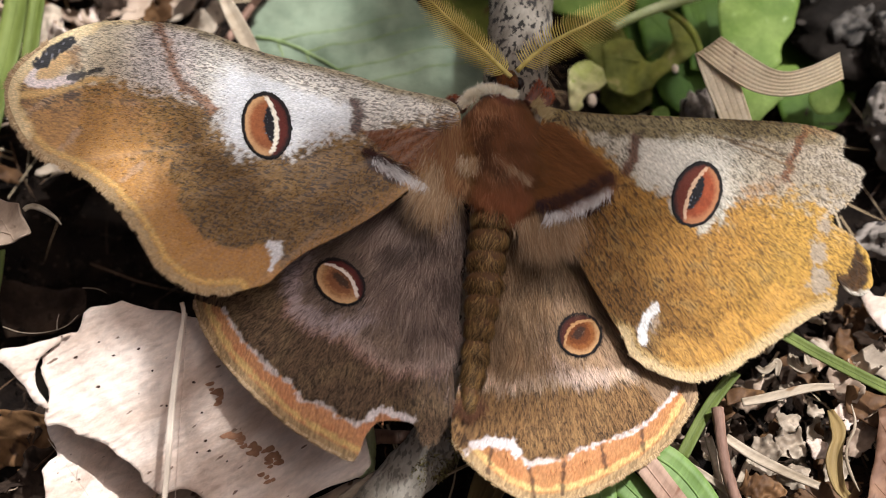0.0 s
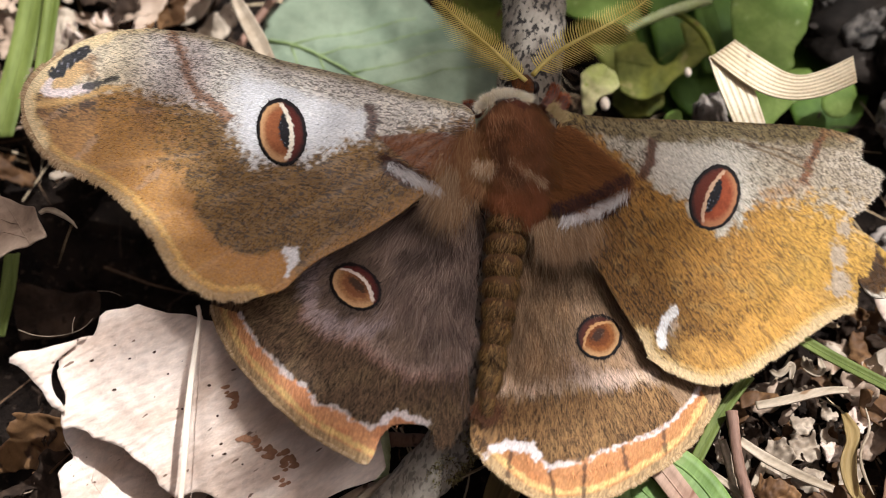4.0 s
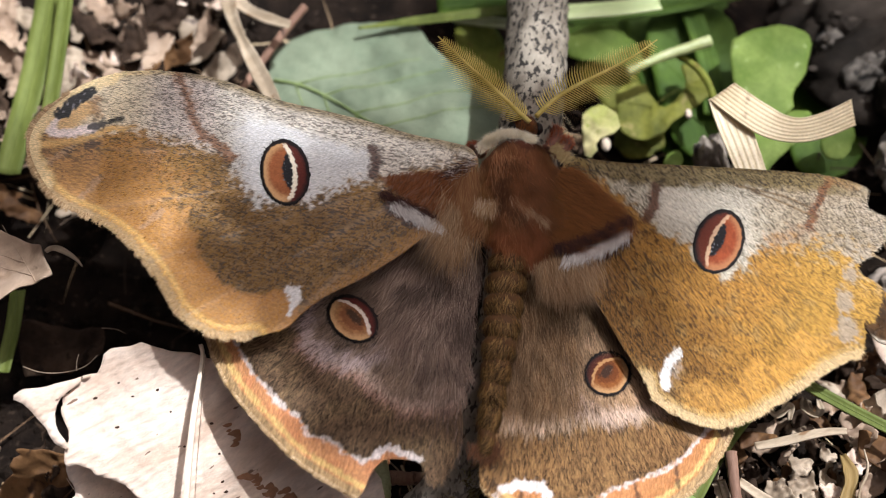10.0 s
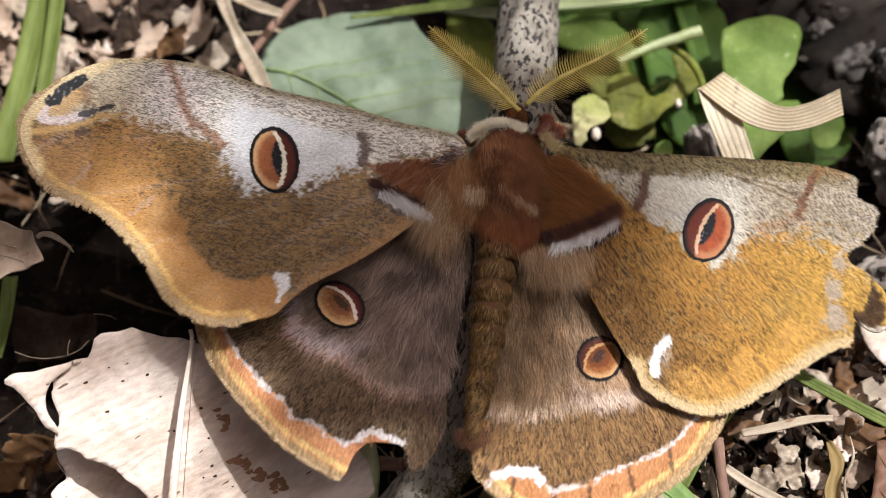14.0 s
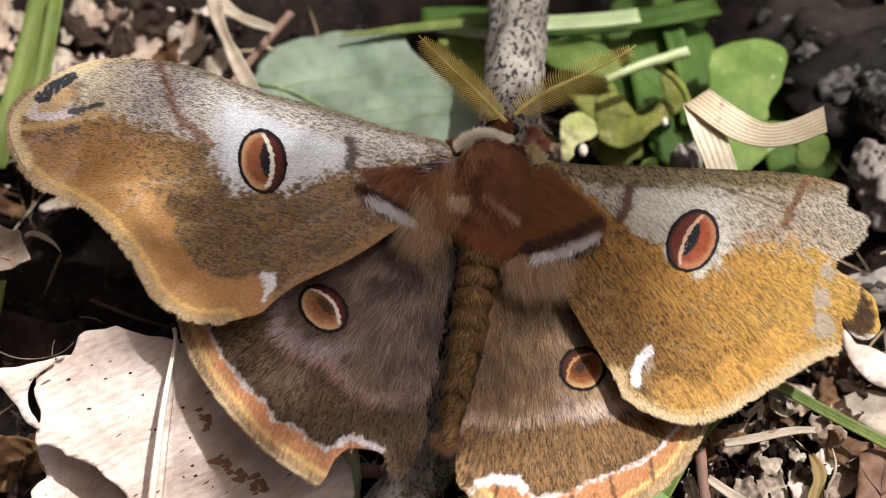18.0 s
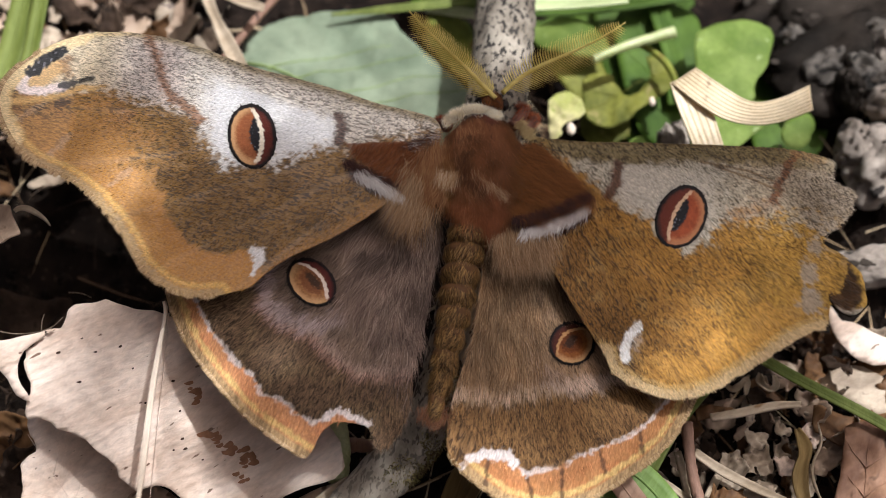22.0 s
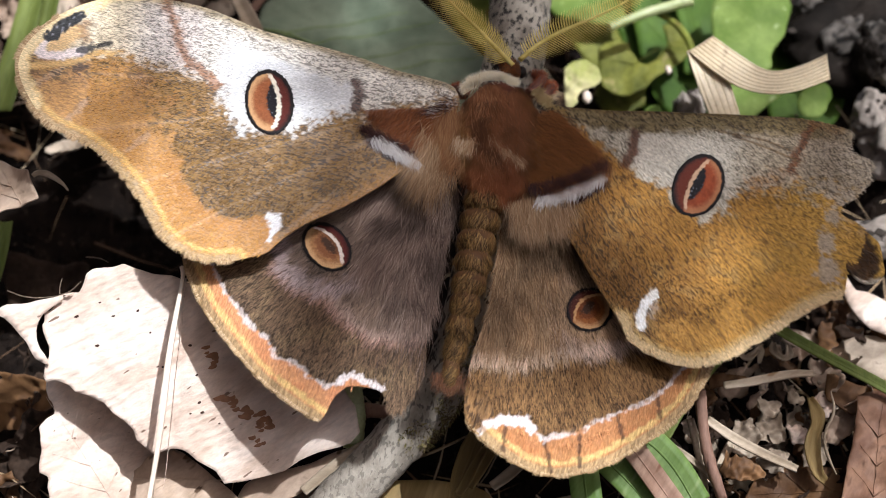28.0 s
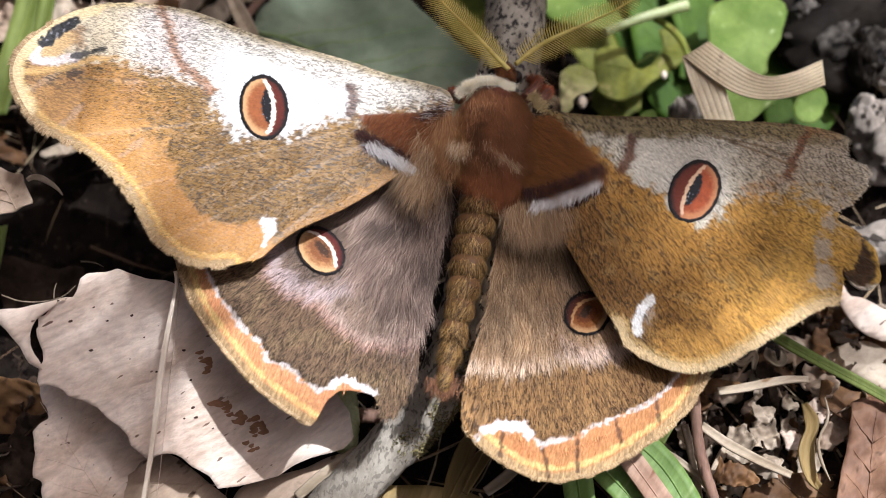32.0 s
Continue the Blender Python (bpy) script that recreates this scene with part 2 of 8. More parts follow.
def surface(name, low, high, spot=None, scale=300, spots=900, amount=(0.6, 0.7), rough=0.7, bump=0.15, turn=0, squash=1.0, fine=2500, sheer=0.0, gloss=0.35, spots_to=None, ridges=None):
    """A natural surface: two tones in clouds, fine grain, spots with a shape of their own, small relief."""
    m, nodes, links, bsdf = material(name)
    at = space(nodes)
    if squash != 1.0:
        at = stretched(nodes, links, at, turn, squash)
    cloud = noise_node(nodes, links, at, scale, 5, 0.6)
    grain = noise_node(nodes, links, at, fine, 3, 0.65)
    tone = mixed(nodes, links, ranged(nodes, links, cloud, 0.3, 0.7), low, high)
    tone = mixed(nodes, links, 1.0, tone, mixed(nodes, links, grain, (0.72, 0.72, 0.72), (1.28, 1.28, 1.28)), "MULTIPLY")
    if spot:
        s = noise_node(nodes, links, at, spots, 2, 0.5)
        s = ranged(nodes, links, s, *amount)
        if spots_to:
            axis = nodes.new("ShaderNodeSeparateXYZ")
            links.new(nodes.new("ShaderNodeTexCoord").outputs["Object"], axis.inputs[0])
            s = times_node(nodes, links, s, ranged(nodes, links, axis.outputs["Y"], *spots_to, 0.4, 1.0))
        tone = mixed(nodes, links, s, tone, spot)
    links.new(tone, bsdf.inputs["Base Color"])
    bsdf.inputs["Roughness"].default_value = rough
    bsdf.inputs["Specular IOR Level"].default_value = gloss
    if sheer:
        t = nodes.new("ShaderNodeBsdfTranslucent")
        links.new(tone, t.inputs["Color"])
        mix = nodes.new("ShaderNodeMixShader")
        mix.inputs[0].default_value = sheer
        links.new(bsdf.outputs[0], mix.inputs[1])
        links.new(t.outputs[0], mix.inputs[2])
        links.new(mix.outputs[0], nodes["Material Output"].inputs["Surface"])
    height = mixed(nodes, links, 0.4, cloud, grain)
    if ridges:
        wave = nodes.new("ShaderNodeTexWave")
        turned = nodes.new("ShaderNodeMapping")
        turned.inputs["Rotation"].default_value = (0, 0, radians(ridges[1]))
        links.new(space(nodes), turned.inputs["Vector"])
        links.new(turned.outputs["Vector"], wave.inputs["Vector"])
        for key, value in (("Scale", ridges[0]), ("Distortion", 5.0), ("Detail", 2.0), ("Detail Scale", 0.8)):
            wave.inputs[key].default_value = value
        height = mixed(nodes, links, ridges[2], height, wave.outputs["Fac"])
    relief(nodes, links, bsdf, height, 0.8, bump)
    return m


WING_A = wing_material("forewing_scales", 168, 2900, 0.36, 0.35, 0.14, 0.9)
WING_B = wing_material("golden_forewing_scales", 122, 2300, 0.36, 1.0, 0.16, 0.3, (0.13, 0.095, 0.055))
WING_C = wing_material("hindwing_scales", 75, 2300, 0.25, 0.6, 0.22, 0.22, (0.13, 0.105, 0.08))
FUR = tinted_material("fur", 0.6, 0.02)
EYE_SCALES = tinted_material("eyespot_scales", 0.6, 0.05, 0.12, 5000)
CHITIN = tinted_material("chitin", 0.5, 0.0, 0.1, 1500)
BARK = surface("speckled_grey_bark", (0.17, 0.14, 0.105), (0.40, 0.35, 0.28), (0.035, 0.03, 0.025), 230, 1350, (0.53, 0.585), 0.85, 0.3, 80, 0.6, spots_to=(-0.112, -0.085))
PALE_LEAF_MAT = surface("pale_dry_leaf", (0.57, 0.41, 0.305), (0.88, 0.725, 0.605), (0.20, 0.12, 0.08), 170, 900, (0.70, 0.73), 0.6, 1.0, 38, 0.35, 1500, 0.12, ridges=(260, 62, 0.09))
TAN_LEAF_MAT = surface("tan_dry_leaf", (0.27, 0.18, 0.12), (0.52, 0.38, 0.27), (0.12, 0.07, 0.04), 90, 400, (0.66, 0.72), 0.6, 0.15, 40, 0.5, 1600, 0.12)
BROWN_LEAF_MAT = surface("brown_dry_leaf", (0.09, 0.042, 0.018), (0.25, 0.13, 0.055), (0.06, 0.03, 0.016), 150, 420, (0.62, 0.72), 0.6, 0.35, 60, 0.5, 1300, 0.25, 0.25)
# near-black brown: shade of the hollow and litter gaps is in the colour
SHADE_LEAF_MAT = surface("shade_dark_leaf", (0.022, 0.014, 0.010), (0.07, 0.045, 0.030), (0.02, 0.014, 0.01), 150, 400, (0.6, 0.7), 0.8, 0.3, gloss=0.06)
GREY_LEAF_MAT = surface("bleached_grey_leaf", (0.20, 0.145, 0.095), (0.54, 0.43, 0.315), (0.14, 0.1, 0.08), 160, 500, (0.64, 0.72), 0.65, 0.25, 20, 0.6, 1700, 0.08)
GREYGREEN_MAT = surface("downy_leaf_underside", (0.16, 0.205, 0.13), (0.27, 0.315, 0.21), None, 70, 500, (0.6, 0.7), 0.75, 0.5, 0, 1, 2600, 0.15)
GREEN_MAT = surface("fresh_green_leaf", (0.13, 0.21, 0.032), (0.27, 0.36, 0.085), (0.40, 0.48, 0.20), 110, 420, (0.64, 0.74), 0.6, 0.3, 0, 1, 1500, 0.3, 0.2)
LIME_MAT = surface("yellow_green_leaf", (0.11, 0.14, 0.018), (0.32, 0.34, 0.06), (0.20, 0.13, 0.04), 120, 380, (0.62, 0.72), 0.6, 0.35, 0, 1, 1500, 0.3, 0.2)
# yellow-green leaf whose bright cream highlights are mixed into the colour
PETAL_MAT = surface("cream_highlit_leaf", (0.34, 0.36, 0.09), (0.70, 0.62, 0.33), (0.30, 0.34, 0.06), 120, 300, (0.6, 0.7), 0.6, 0.2, 0, 1, 1500, 0.25, 0.2)
VEIN_MAT = surface("yellowish_leaf_vein", (0.16, 0.22, 0.07), (0.27, 0.34, 0.14), None, 200, 500, (0.6, 0.7), 0.7, 0.1)
MINT_MAT = surface("bleached_grass_blade", (0.50, 0.60, 0.26), (0.72, 0.78, 0.44), None, 200, 500, (0.6, 0.7), 0.45, 0.15, 5, 0.15, 2400, 0.2, 0.4)
# darker copy of the leaf green: undergrowth shade is put into the colour
SHADED_GREEN_MAT = surface("shaded_green_leaf", (0.045, 0.09, 0.010), (0.10, 0.17, 0.022), None, 100, 500, (0.6, 0.7), 0.6, 0.3, 0, 1, 1500, 0.2, 0.2)
GRASS_MAT = surface("grass_blade", (0.11, 0.14, 0.025), (0.22, 0.26, 0.065), None, 200, 500, (0.6, 0.7), 0.55, 0.12, 90, 0.2, 2600, 0.25, 0.2)
FRESH_GRASS_MAT = surface("fresh_grass_blade", (0.13, 0.22, 0.04), (0.25, 0.37, 0.10), (0.34, 0.42, 0.16), 200, 300, (0.6, 0.72), 0.5, 0.12, 55, 0.12, 2600, 0.3, 0.3)
PINK_STRAW_MAT = surface("pinkish_withered_blade", (0.30, 0.17, 0.11), (0.52, 0.34, 0.24), (0.2, 0.09, 0.05), 160, 420, (0.62, 0.72), 0.65, 0.15, 55, 0.15, 2200, 0.15, 0.2)
SHEATH_MAT = surface("golden_dry_sheath", (0.20, 0.13, 0.045), (0.44, 0.30, 0.12), (0.12, 0.07, 0.03), 160, 420, (0.64, 0.74), 0.6, 0.2, 75, 0.12, 2200, 0.2, 0.2)
STRAW_MAT = surface("dry_straw", (0.28, 0.21, 0.135), (0.50, 0.40, 0.29), (0.25, 0.15, 0.08), 200, 500, (0.66, 0.74), 0.65, 0.2, 20, 0.35, 2000, 0.1, 0.15)
OLIVE_MAT = surface("ragged_olive_leaf", (0.09, 0.10, 0.014), (0.27, 0.27, 0.05), (0.30, 0.26, 0.08), 160, 420, (0.60, 0.72), 0.6, 0.35, 0, 1, 1500, 0.3, 0.2)
RIBBON_MAT = surface("dry_grass_ribbon", (0.58, 0.45, 0.27), (0.76, 0.63, 0.42), (0.36, 0.24, 0.14), 160, 260, (0.68, 0.78), 0.4, 0.08, 0, 1, 2400, 0.12, 0.5)
PALE_STALK_MAT = surface("bleached_leaf_stalk", (0.60, 0.47, 0.35), (0.84, 0.70, 0.56), (0.5, 0.38, 0.26), 160, 500, (0.66, 0.76), 0.5, 0.08, 80, 0.2, 2400)
STALK_MAT = surface("pale_green_stalk", (0.42, 0.48, 0.18), (0.62, 0.64, 0.36), None, 150, 500, (0.6, 0.7), 0.4, 0.05, 0, 1, 2400, 0.2, 0.5)
LEG_MAT = surface("dark_red_leg", (0.06, 0.02, 0.012), (0.14, 0.05, 0.03), None, 500, 500, (0.6, 0.7), 0.6, 0.1)
STICK_MAT = surface("reddish_stick", (0.17, 0.09, 0.06), (0.33, 0.19, 0.13), (0.06, 0.03, 0.02), 250, 700, (0.6, 0.7), 0.7, 0.25, 90, 0.3)
REDDISH_LEAF_MAT = surface("reddish_tan_dry_leaf", (0.15, 0.07, 0.04), (0.36, 0.20, 0.12), (0.08, 0.04, 0.022), 150, 420, (0.62, 0.72), 0.6, 0.35, 60, 0.5, 1300, 0.2, 0.25)
# dark soil taken down to near black, so its colour also carries shade
SOIL_MAT = surface("shade_dark_soil", (0.006, 0.004, 0.003), (0.020, 0.013, 0.009), (0.05, 0.034, 0.024), 160, 700, (0.62, 0.72), 0.9, 1.2, gloss=0.1)
DARK_WOOD_MAT = surface("dark_rotten_wood", (0.008, 0.0065, 0.005), (0.035, 0.027, 0.021), (0.13, 0.11, 0.09), 120, 260, (0.67, 0.72), 0.75, 1.0, 20, 0.5, 900, 0.0, 0.06)
KNOB_MAT = surface("brown_grey_rotten_wood", (0.03, 0.024, 0.019), (0.17, 0.145, 0.12), (0.012, 0.01, 0.008), 200, 520, (0.54, 0.64), 0.85, 0.9, 35, 0.5)
WOOD_MAT = surface("weathered_grey_wood", (0.13, 0.104, 0.082), (0.50, 0.42, 0.35), (0.03, 0.024, 0.02), 140, 420, (0.59, 0.67), 0.85, 0.9, 35, 0.5)
FIBRE_MAT = surface("root_fibre", (0.10, 0.07, 0.045), (0.30, 0.22, 0.15), None, 300, 500, (0.6, 0.7), 0.7, 0.05)

# ---- the moth: outlines and pattern lines in millimetres, in the plane of its wings ----
FL_EDGE = ((-2.2, 8.0), (-8.0, 9.4), (-12.4, 9.8), (-18.7, 11.6), (-24.0, 12.7), (-29.3, 13.7), (-33.8, 14.7), (-38.3, 16.4), (-42.8, 18.0),
    (-47.2, 18.7), (-51.6, 19.0), (-55.8, 18.6), (-59.1, 17.8), (-62.3, 16.1), (-64.6, 14.4), (-66.7, 12.3), (-68.4, 9.9), (-69.3, 7.5),
    (-69.5, 5.0), (-68.9, 2.8), (-68.0, 0.9), (-66.6, -1.4), (-65.0, -3.6), (-62.7, -5.5), (-60.6, -6.4), (-58.0, -7.5), (-55.3, -9.2),
    (-53.1, -10.7), (-51.9, -12.3), (-50.3, -13.8), (-48.4, -16.3), (-46.5, -19.2), (-45.5, -21.1), (-43.7, -22.7), (-42.0, -23.9), (-39.9,
    -24.9), (-37.1, -25.3), (-34.4, -24.8), (-32.1, -24.0), (-29.9, -23.3), (-28.4, -21.4), (-25.1, -18.2), (-22.1, -16.5), (-19.0, -14.5),
    (-15.0, -11.6), (-11.3, -8.1), (-8.0, -4.8), (-3.4, 0.7))
FR_EDGE = ((10.3, 6.7), (15.2, 6.2), (20.7, 6.1), (28.9, 6.6), (38.1, 7.0), (47.5, 7.7), (54.1, 7.9), (59.7, 7.1), (61.3, 6.4), (60.0, 3.2),
    (61.1, 2.1), (63.3, 1.7), (64.5, 0.8), (63.2, -0.8), (63.2, -2.4), (61.5, -4.1), (59.9, -5.8), (57.9, -7.0), (56.8, -8.6), (57.8, -9.5),
    (59.5, -10.3), (60.7, -11.2), (59.9, -14.7), (58.4, -17.5), (57.3, -17.6), (56.5, -21.2), (55.8, -23.1), (53.2, -23.8), (50.4, -25.4),
    (47.6, -27.4), (44.8, -29.4), (42.0, -31.3), (39.4, -32.9), (37.6, -34.2), (34.1, -35.5), (32.4, -35.9), (29.9, -35.8), (26.6, -34.7),
    (23.6, -33.4), (22.1, -31.8), (21.5, -29.4), (19.5, -26.4), (17.1, -22.1), (14.7, -17.6), (12.6, -13.6), (10.5, -9.4), (8.8, -5.6))
FR_CURL = ((58.5, -10.6), (60.7, -10.8), (61.8, -12.4), (62.6, -13.5), (62.7, -16.4), (62.8, -18.8), (61.2, -20.5), (59.7, -21.4), (57.8, -20.6), (56.6, -17.8), (57.6, -14.0))
HL_EDGE = ((-40.9, -17.6), (-42.4, -21.2), (-41.8, -23.7), (-40.7, -26.3), (-39.2, -29.3), (-37.4, -32.0), (-35.1, -34.7), (-32.4, -37.7),
    (-29.4, -40.6), (-26.5, -42.8), (-23.2, -45.0), (-20.7, -46.4), (-19.6, -45.0), (-18.8, -42.6), (-17.8, -41.4), (-16.7, -40.5), (-14.0,
    -40.6), (-12.2, -41.0), (-11.4, -42.5), (-10.5, -44.5), (-8.9, -43.9), (-7.7, -41.7), (-6.2, -38.6), (-5.9, -36.0), (-6.1, -32.5),
    (-5.3, -28.4), (-4.1, -22.9), (-3.6, -16.7), (-2.3, -11.8), (-1.7, -5.8), (-5.3, -2.1), (-14.8, -7.1), (-27.1, -14.0))
HR_EDGE = ((4.9, -5.4), (4.6, -14.2), (3.9, -19.1), (3.4, -23.8), (2.8, -27.5), (1.6, -31.2), (0.4, -34.8), (-0.5, -40.0), (-0.7, -43.4),
    (0.1, -45.4), (1.2, -46.8), (3.7, -48.6), (5.5, -49.8), (7.7, -50.9), (10.1, -51.7), (12.5, -52.0), (14.9, -51.7), (18.2, -50.7), (21.5,
    -49.1), (24.8, -46.9), (28.3, -44.5), (31.8, -41.3), (34.1, -38.1), (35.6, -35.4), (36.8, -33.0), (36.0, -29.5), (31.3, -21.5), (23.8,
    -13.5), (16.0, -6.3), (9.8, -2.9))
FL_WHITE = ((-63.1, 7.7), (-54.5, 9.0), (-48.7, 6.7), (-45.3, 5.7), (-39.9, 4.8), (-38.4, 1.7), (-37.8, -0.7), (-34.7, -3.5), (-28.2, -2.3),
    (-25.8, -1.0), (-20.0, 1.3), (-15.0, 2.4), (-11.3, 3.8), (-2.6, 6.9))
FL_ORANGE = ((-67.5, 5.6), (-62.5, 5.3), (-59.4, 6.4), (-57.9, 7.9), (-53.0, 8.0), (-50.6, 5.6), (-47.3, 1.1), (-47.8, -2.8), (-45.7, -7.4), (-43.6, -9.1), (-42.5,
    -12.7), (-39.9, -15.8), (-37.8, -17.5), (-34.6, -18.5), (-31.5, -17.6), (-29.4, -17.1), (-28.3, -21.4))
FL_LINE = ((-48.7, 18.7), (-47.4, 15.6), (-46.2, 13.1), (-45.4, 10.0), (-44.5, 8.0), (-42.0, 6.3), (-39.5, 4.0))
FL_MARK = ((-18.6, 6.9), (-18.0, 4.4), (-18.7, 2.0))
FL_PATCH = ((-17.6, 2.0), (-12.1, 2.9), (-7.3, 3.4), (-4.0, 2.0), (-6.0, -3.0), (-8.8, -4.6), (-12.5, -2.6))
FL_STRIPE = ((-15.4, -3.0), (-12.4, -4.9), (-9.3, -6.3))
FL_BLACK = ((-64.9, 10.7), (-63.4, 12.6), (-61.6, 14.4))
FL_APEX = ((-63.4, 13.6), (-65.6, 10.8), (-66.4, 7.9), (-65.2, 6.8), (-62.6, 7.2), (-60.2, 8.2))
FL_SPOT = ((-29.7, -17.4), (-28.9, -17.5), (-28.9, -18.6), (-29.3, -20.0), (-29.6, -21.2))
FR_COSTA = ((11.6, 3.2), (19.7, 3.0), (25.1, 2.8), (33.3, 3.5), (42.5, 4.2), (51.9, 4.7), (60.3, 4.3))
FR_WHITE = ((15.2, 3.6), (20.8, -1.2), (23.9, -4.6), (29.1, -6.8), (30.8, -9.4), (34.4, -12.6), (37.8, -10.6), (40.7, -7.3), (43.2, -5.0), (48.2, -4.8),
    (51.8, -4.6), (59.9, -6.3))
FR_LINE = ((54.4, 6.9), (52.3, 3.5), (51.2, 1.5), (49.8, -1.9))
FR_MARK = ((24.9, 2.4), (24.4, -0.6), (23.2, -3.3))
FR_SPOT = ((26.6, -24.9), (25.2, -26.4), (24.5, -28.4), (24.4, -30.0))
FR_PATCH = ((10.7, 5.7), (15.1, 1.0), (18.6, -2.7), (19.4, -5.6), (14.9, -8.0), (10.5, -10.4), (6.2, -7.9), (7.1, 0.2))
HL_LINE = ((-38.0, -22.6), (-36.6, -25.4), (-35.2, -28.0), (-32.9, -30.5), (-31.5, -32.5), (-28.6, -34.5), (-27.2, -37.0), (-24.3, -38.0), (-21.8, -40.0),
    (-19.8, -41.0), (-18.2, -40.2), (-16.3, -38.8), (-14.6, -39.6), (-12.4, -40.7))
HL_WAVE = ((-25.1, -15.5), (-26.6, -20.0), (-27.5, -22.8), (-24.5, -25.3), (-20.3, -26.8), (-16.8, -30.1), (-13.4, -32.3), (-8.6, -32.1), (-5.2, -31.0))
HR_LINE = ((1.2, -47.0), (2.7, -45.1), (4.7, -44.0), (8.3, -43.7), (9.3, -45.1), (11.1, -46.7), (13.6, -45.7), (16.0, -45.1), (18.5, -43.7), (21.0, -42.3),
    (24.4, -40.8), (27.0, -39.4), (29.2, -37.5), (31.4, -35.0), (33.4, -32.2))
HR_WAVE = ((-0.3, -35.6), (1.4, -35.0), (6.3, -35.4), (12.1, -33.8), (16.3, -32.9), (20.6, -31.9), (26.0, -30.4))
ANT_L = ((5.5, 11.8), (3.2, 14.0), (0.2, 17.0), (-3.3, 19.9), (-5.8, 22.2), (-8.8, 24.9))
ANT_R = ((6.6, 13.0), (8.9, 15.6), (12.6, 18.4), (16.7, 20.5), (20.5, 22.6), (23.4, 24.4), (26.5, 26.8))
FL_EYE, FR_EYE, HL_SPOT = (-31.5, 1.7), (34.4, -6.3), (-21.3, -19.2)

FORE_A, FORE_B, HIND_A, HIND_B = (-3.5, 5.8), (11.8, 3.8), (-3.1, -2.9), (5.7, -3.3)

OLIVE, UMBER = rgb(150, 113, 58), rgb(108, 79, 38)
ORANGE, GOLD = rgb(183, 134, 71), rgb(174, 126, 56)
CHALK, PEARL = rgb(214, 212, 212), rgb(218, 209, 197)
SALMON, BLACK = rgb(194, 137, 92), rgb(14, 12, 13)


def paint_fore_a(P):
    n1, n2, n3 = fuzz(P, 3.0, 0), fuzz(P, 1.0, 1), fuzz(P, 0.45, 2)
    col = np.tile(np.array(OLIVE), (len(P), 1))
    spk = np.full(len(P), 0.86)
    col = blend(col, UMBER, 0.5 * ramp(n1 + 0.5 * n2, -0.3, 0.9))
    col = blend(col, UMBER, 0.5 * ramp(P[:, 1], 2, -8) * ramp(P[:, 0], -46, -36))
    # orange outer field, soft above and scalloped below
    o = beyond(P, FL_ORANGE, ((-15, -50), (-85, -50), (-85, 12)))
    sharp = 0.35 + 4.2 * ramp(P[:, 1], -13, 1)
    w = ramp(o + n1 * sharp * 0.5 + n2 * sharp * 0.9 + n3 * sharp * 0.7, -sharp, sharp)
    col = blend(col, ORANGE, w)
    spk = spk * (1 - (0.93 - 0.4 * ramp(P[:, 1], -9, 4)) * w)
    upper = ramp(P[:, 1], -7, 5) * w * ramp(o, 10, 0)
    col = blend(col, rgb(134, 92, 48), 0.5 * upper * ramp(n1 + n2, -0.6, 0.8))
    spk = np.maximum(spk, upper * 0.8)
    col = blend(col, rgb(166, 112, 52), 0.45 * w * ramp(o, 4.5, 0.5) * ramp(P[:, 1], -6, -12))
    # two faint worn streaks in the orange
    for a, b in (((-66.0, 1.5), (-62.5, 5.0)), ((-61.0, -4.6), (-57.8, -0.4)), ((-51.0, -8.5), (-48.6, -5.8))):
        d, _ = nearest(P, (a, b))
        col = blend(col, rgb(188, 168, 156), 0.3 * ramp(d + 0.4 * n3, 0.75, 0.2))
    # pale field under the front edge
    s = beyond(P, FL_WHITE, ((0, 40), (-90, 40), (-80, 10)))
    w = ramp(s + n1 * 0.5 + n2 * 0.6 + n3 * 1.7, -1.7, 1.7)
    col = blend(col, PEARL, w)
    clear = ramp(P[:, 0] + n2, -41, -36.5) * ramp(P[:, 0] + 0.6 * n3, -18.4, -19.4) * ramp(P[:, 1] + 0.3 * P[:, 0] + 0.7 * n2, 1.6, -0.6)
    col = blend(col, CHALK, w * clear)
    spk = spk * (1 - w) + w * (0.8 - 0.74 * clear - 0.25 * ramp(P[:, 0], -50, -57))
    pink = ramp(P[:, 0], -41, -44) * ramp(P[:, 0], -58, -46)
    col = blend(col, rgb(206, 190, 184), w * pink * 0.6)
    col = blend(col, rgb(212, 194, 162), w * ramp(P[:, 0], -49, -56) * 0.85)
    # front edge
    d, _ = nearest(P, FL_EDGE[:14])
    col = blend(col, rgb(146, 124, 78), 0.8 * ramp(d + 0.3 * n2, 2.0, 0.3) * ramp(P[:, 0], -64, -45))
    col = blend(col, rgb(214, 190, 140), 0.7 * ramp(d, 1.2, 0.4) * ramp(P[:, 0], -46, -54))
    # lines and marks
    d, _ = nearest(P, FL_LINE)
    w = ramp(d + n3 * 0.4 + 0.25 * n2, 1.2, 0.3)
    col = blend(col, rgb(146, 98, 62), 0.85 * w)
    d, _ = nearest(P, FL_MARK)
    w = ramp(d + n3 * 0.4, 1.15, 0.45)
    col, spk = blend(col, rgb(84, 50, 36), 0.9 * w), np.maximum(spk, 0.6 * w)
    w = inside(P, FL_PATCH) * 1.0
    col = blend(col, rgb(122, 72, 38), 0.85 * w)
    spk = spk * (1 - 0.7 * w)
    d, _ = nearest(P, FL_STRIPE)
    col = blend(col, rgb(74, 42, 30), 0.9 * ramp(d + n3 * 0.3, 1.9, 1.2))
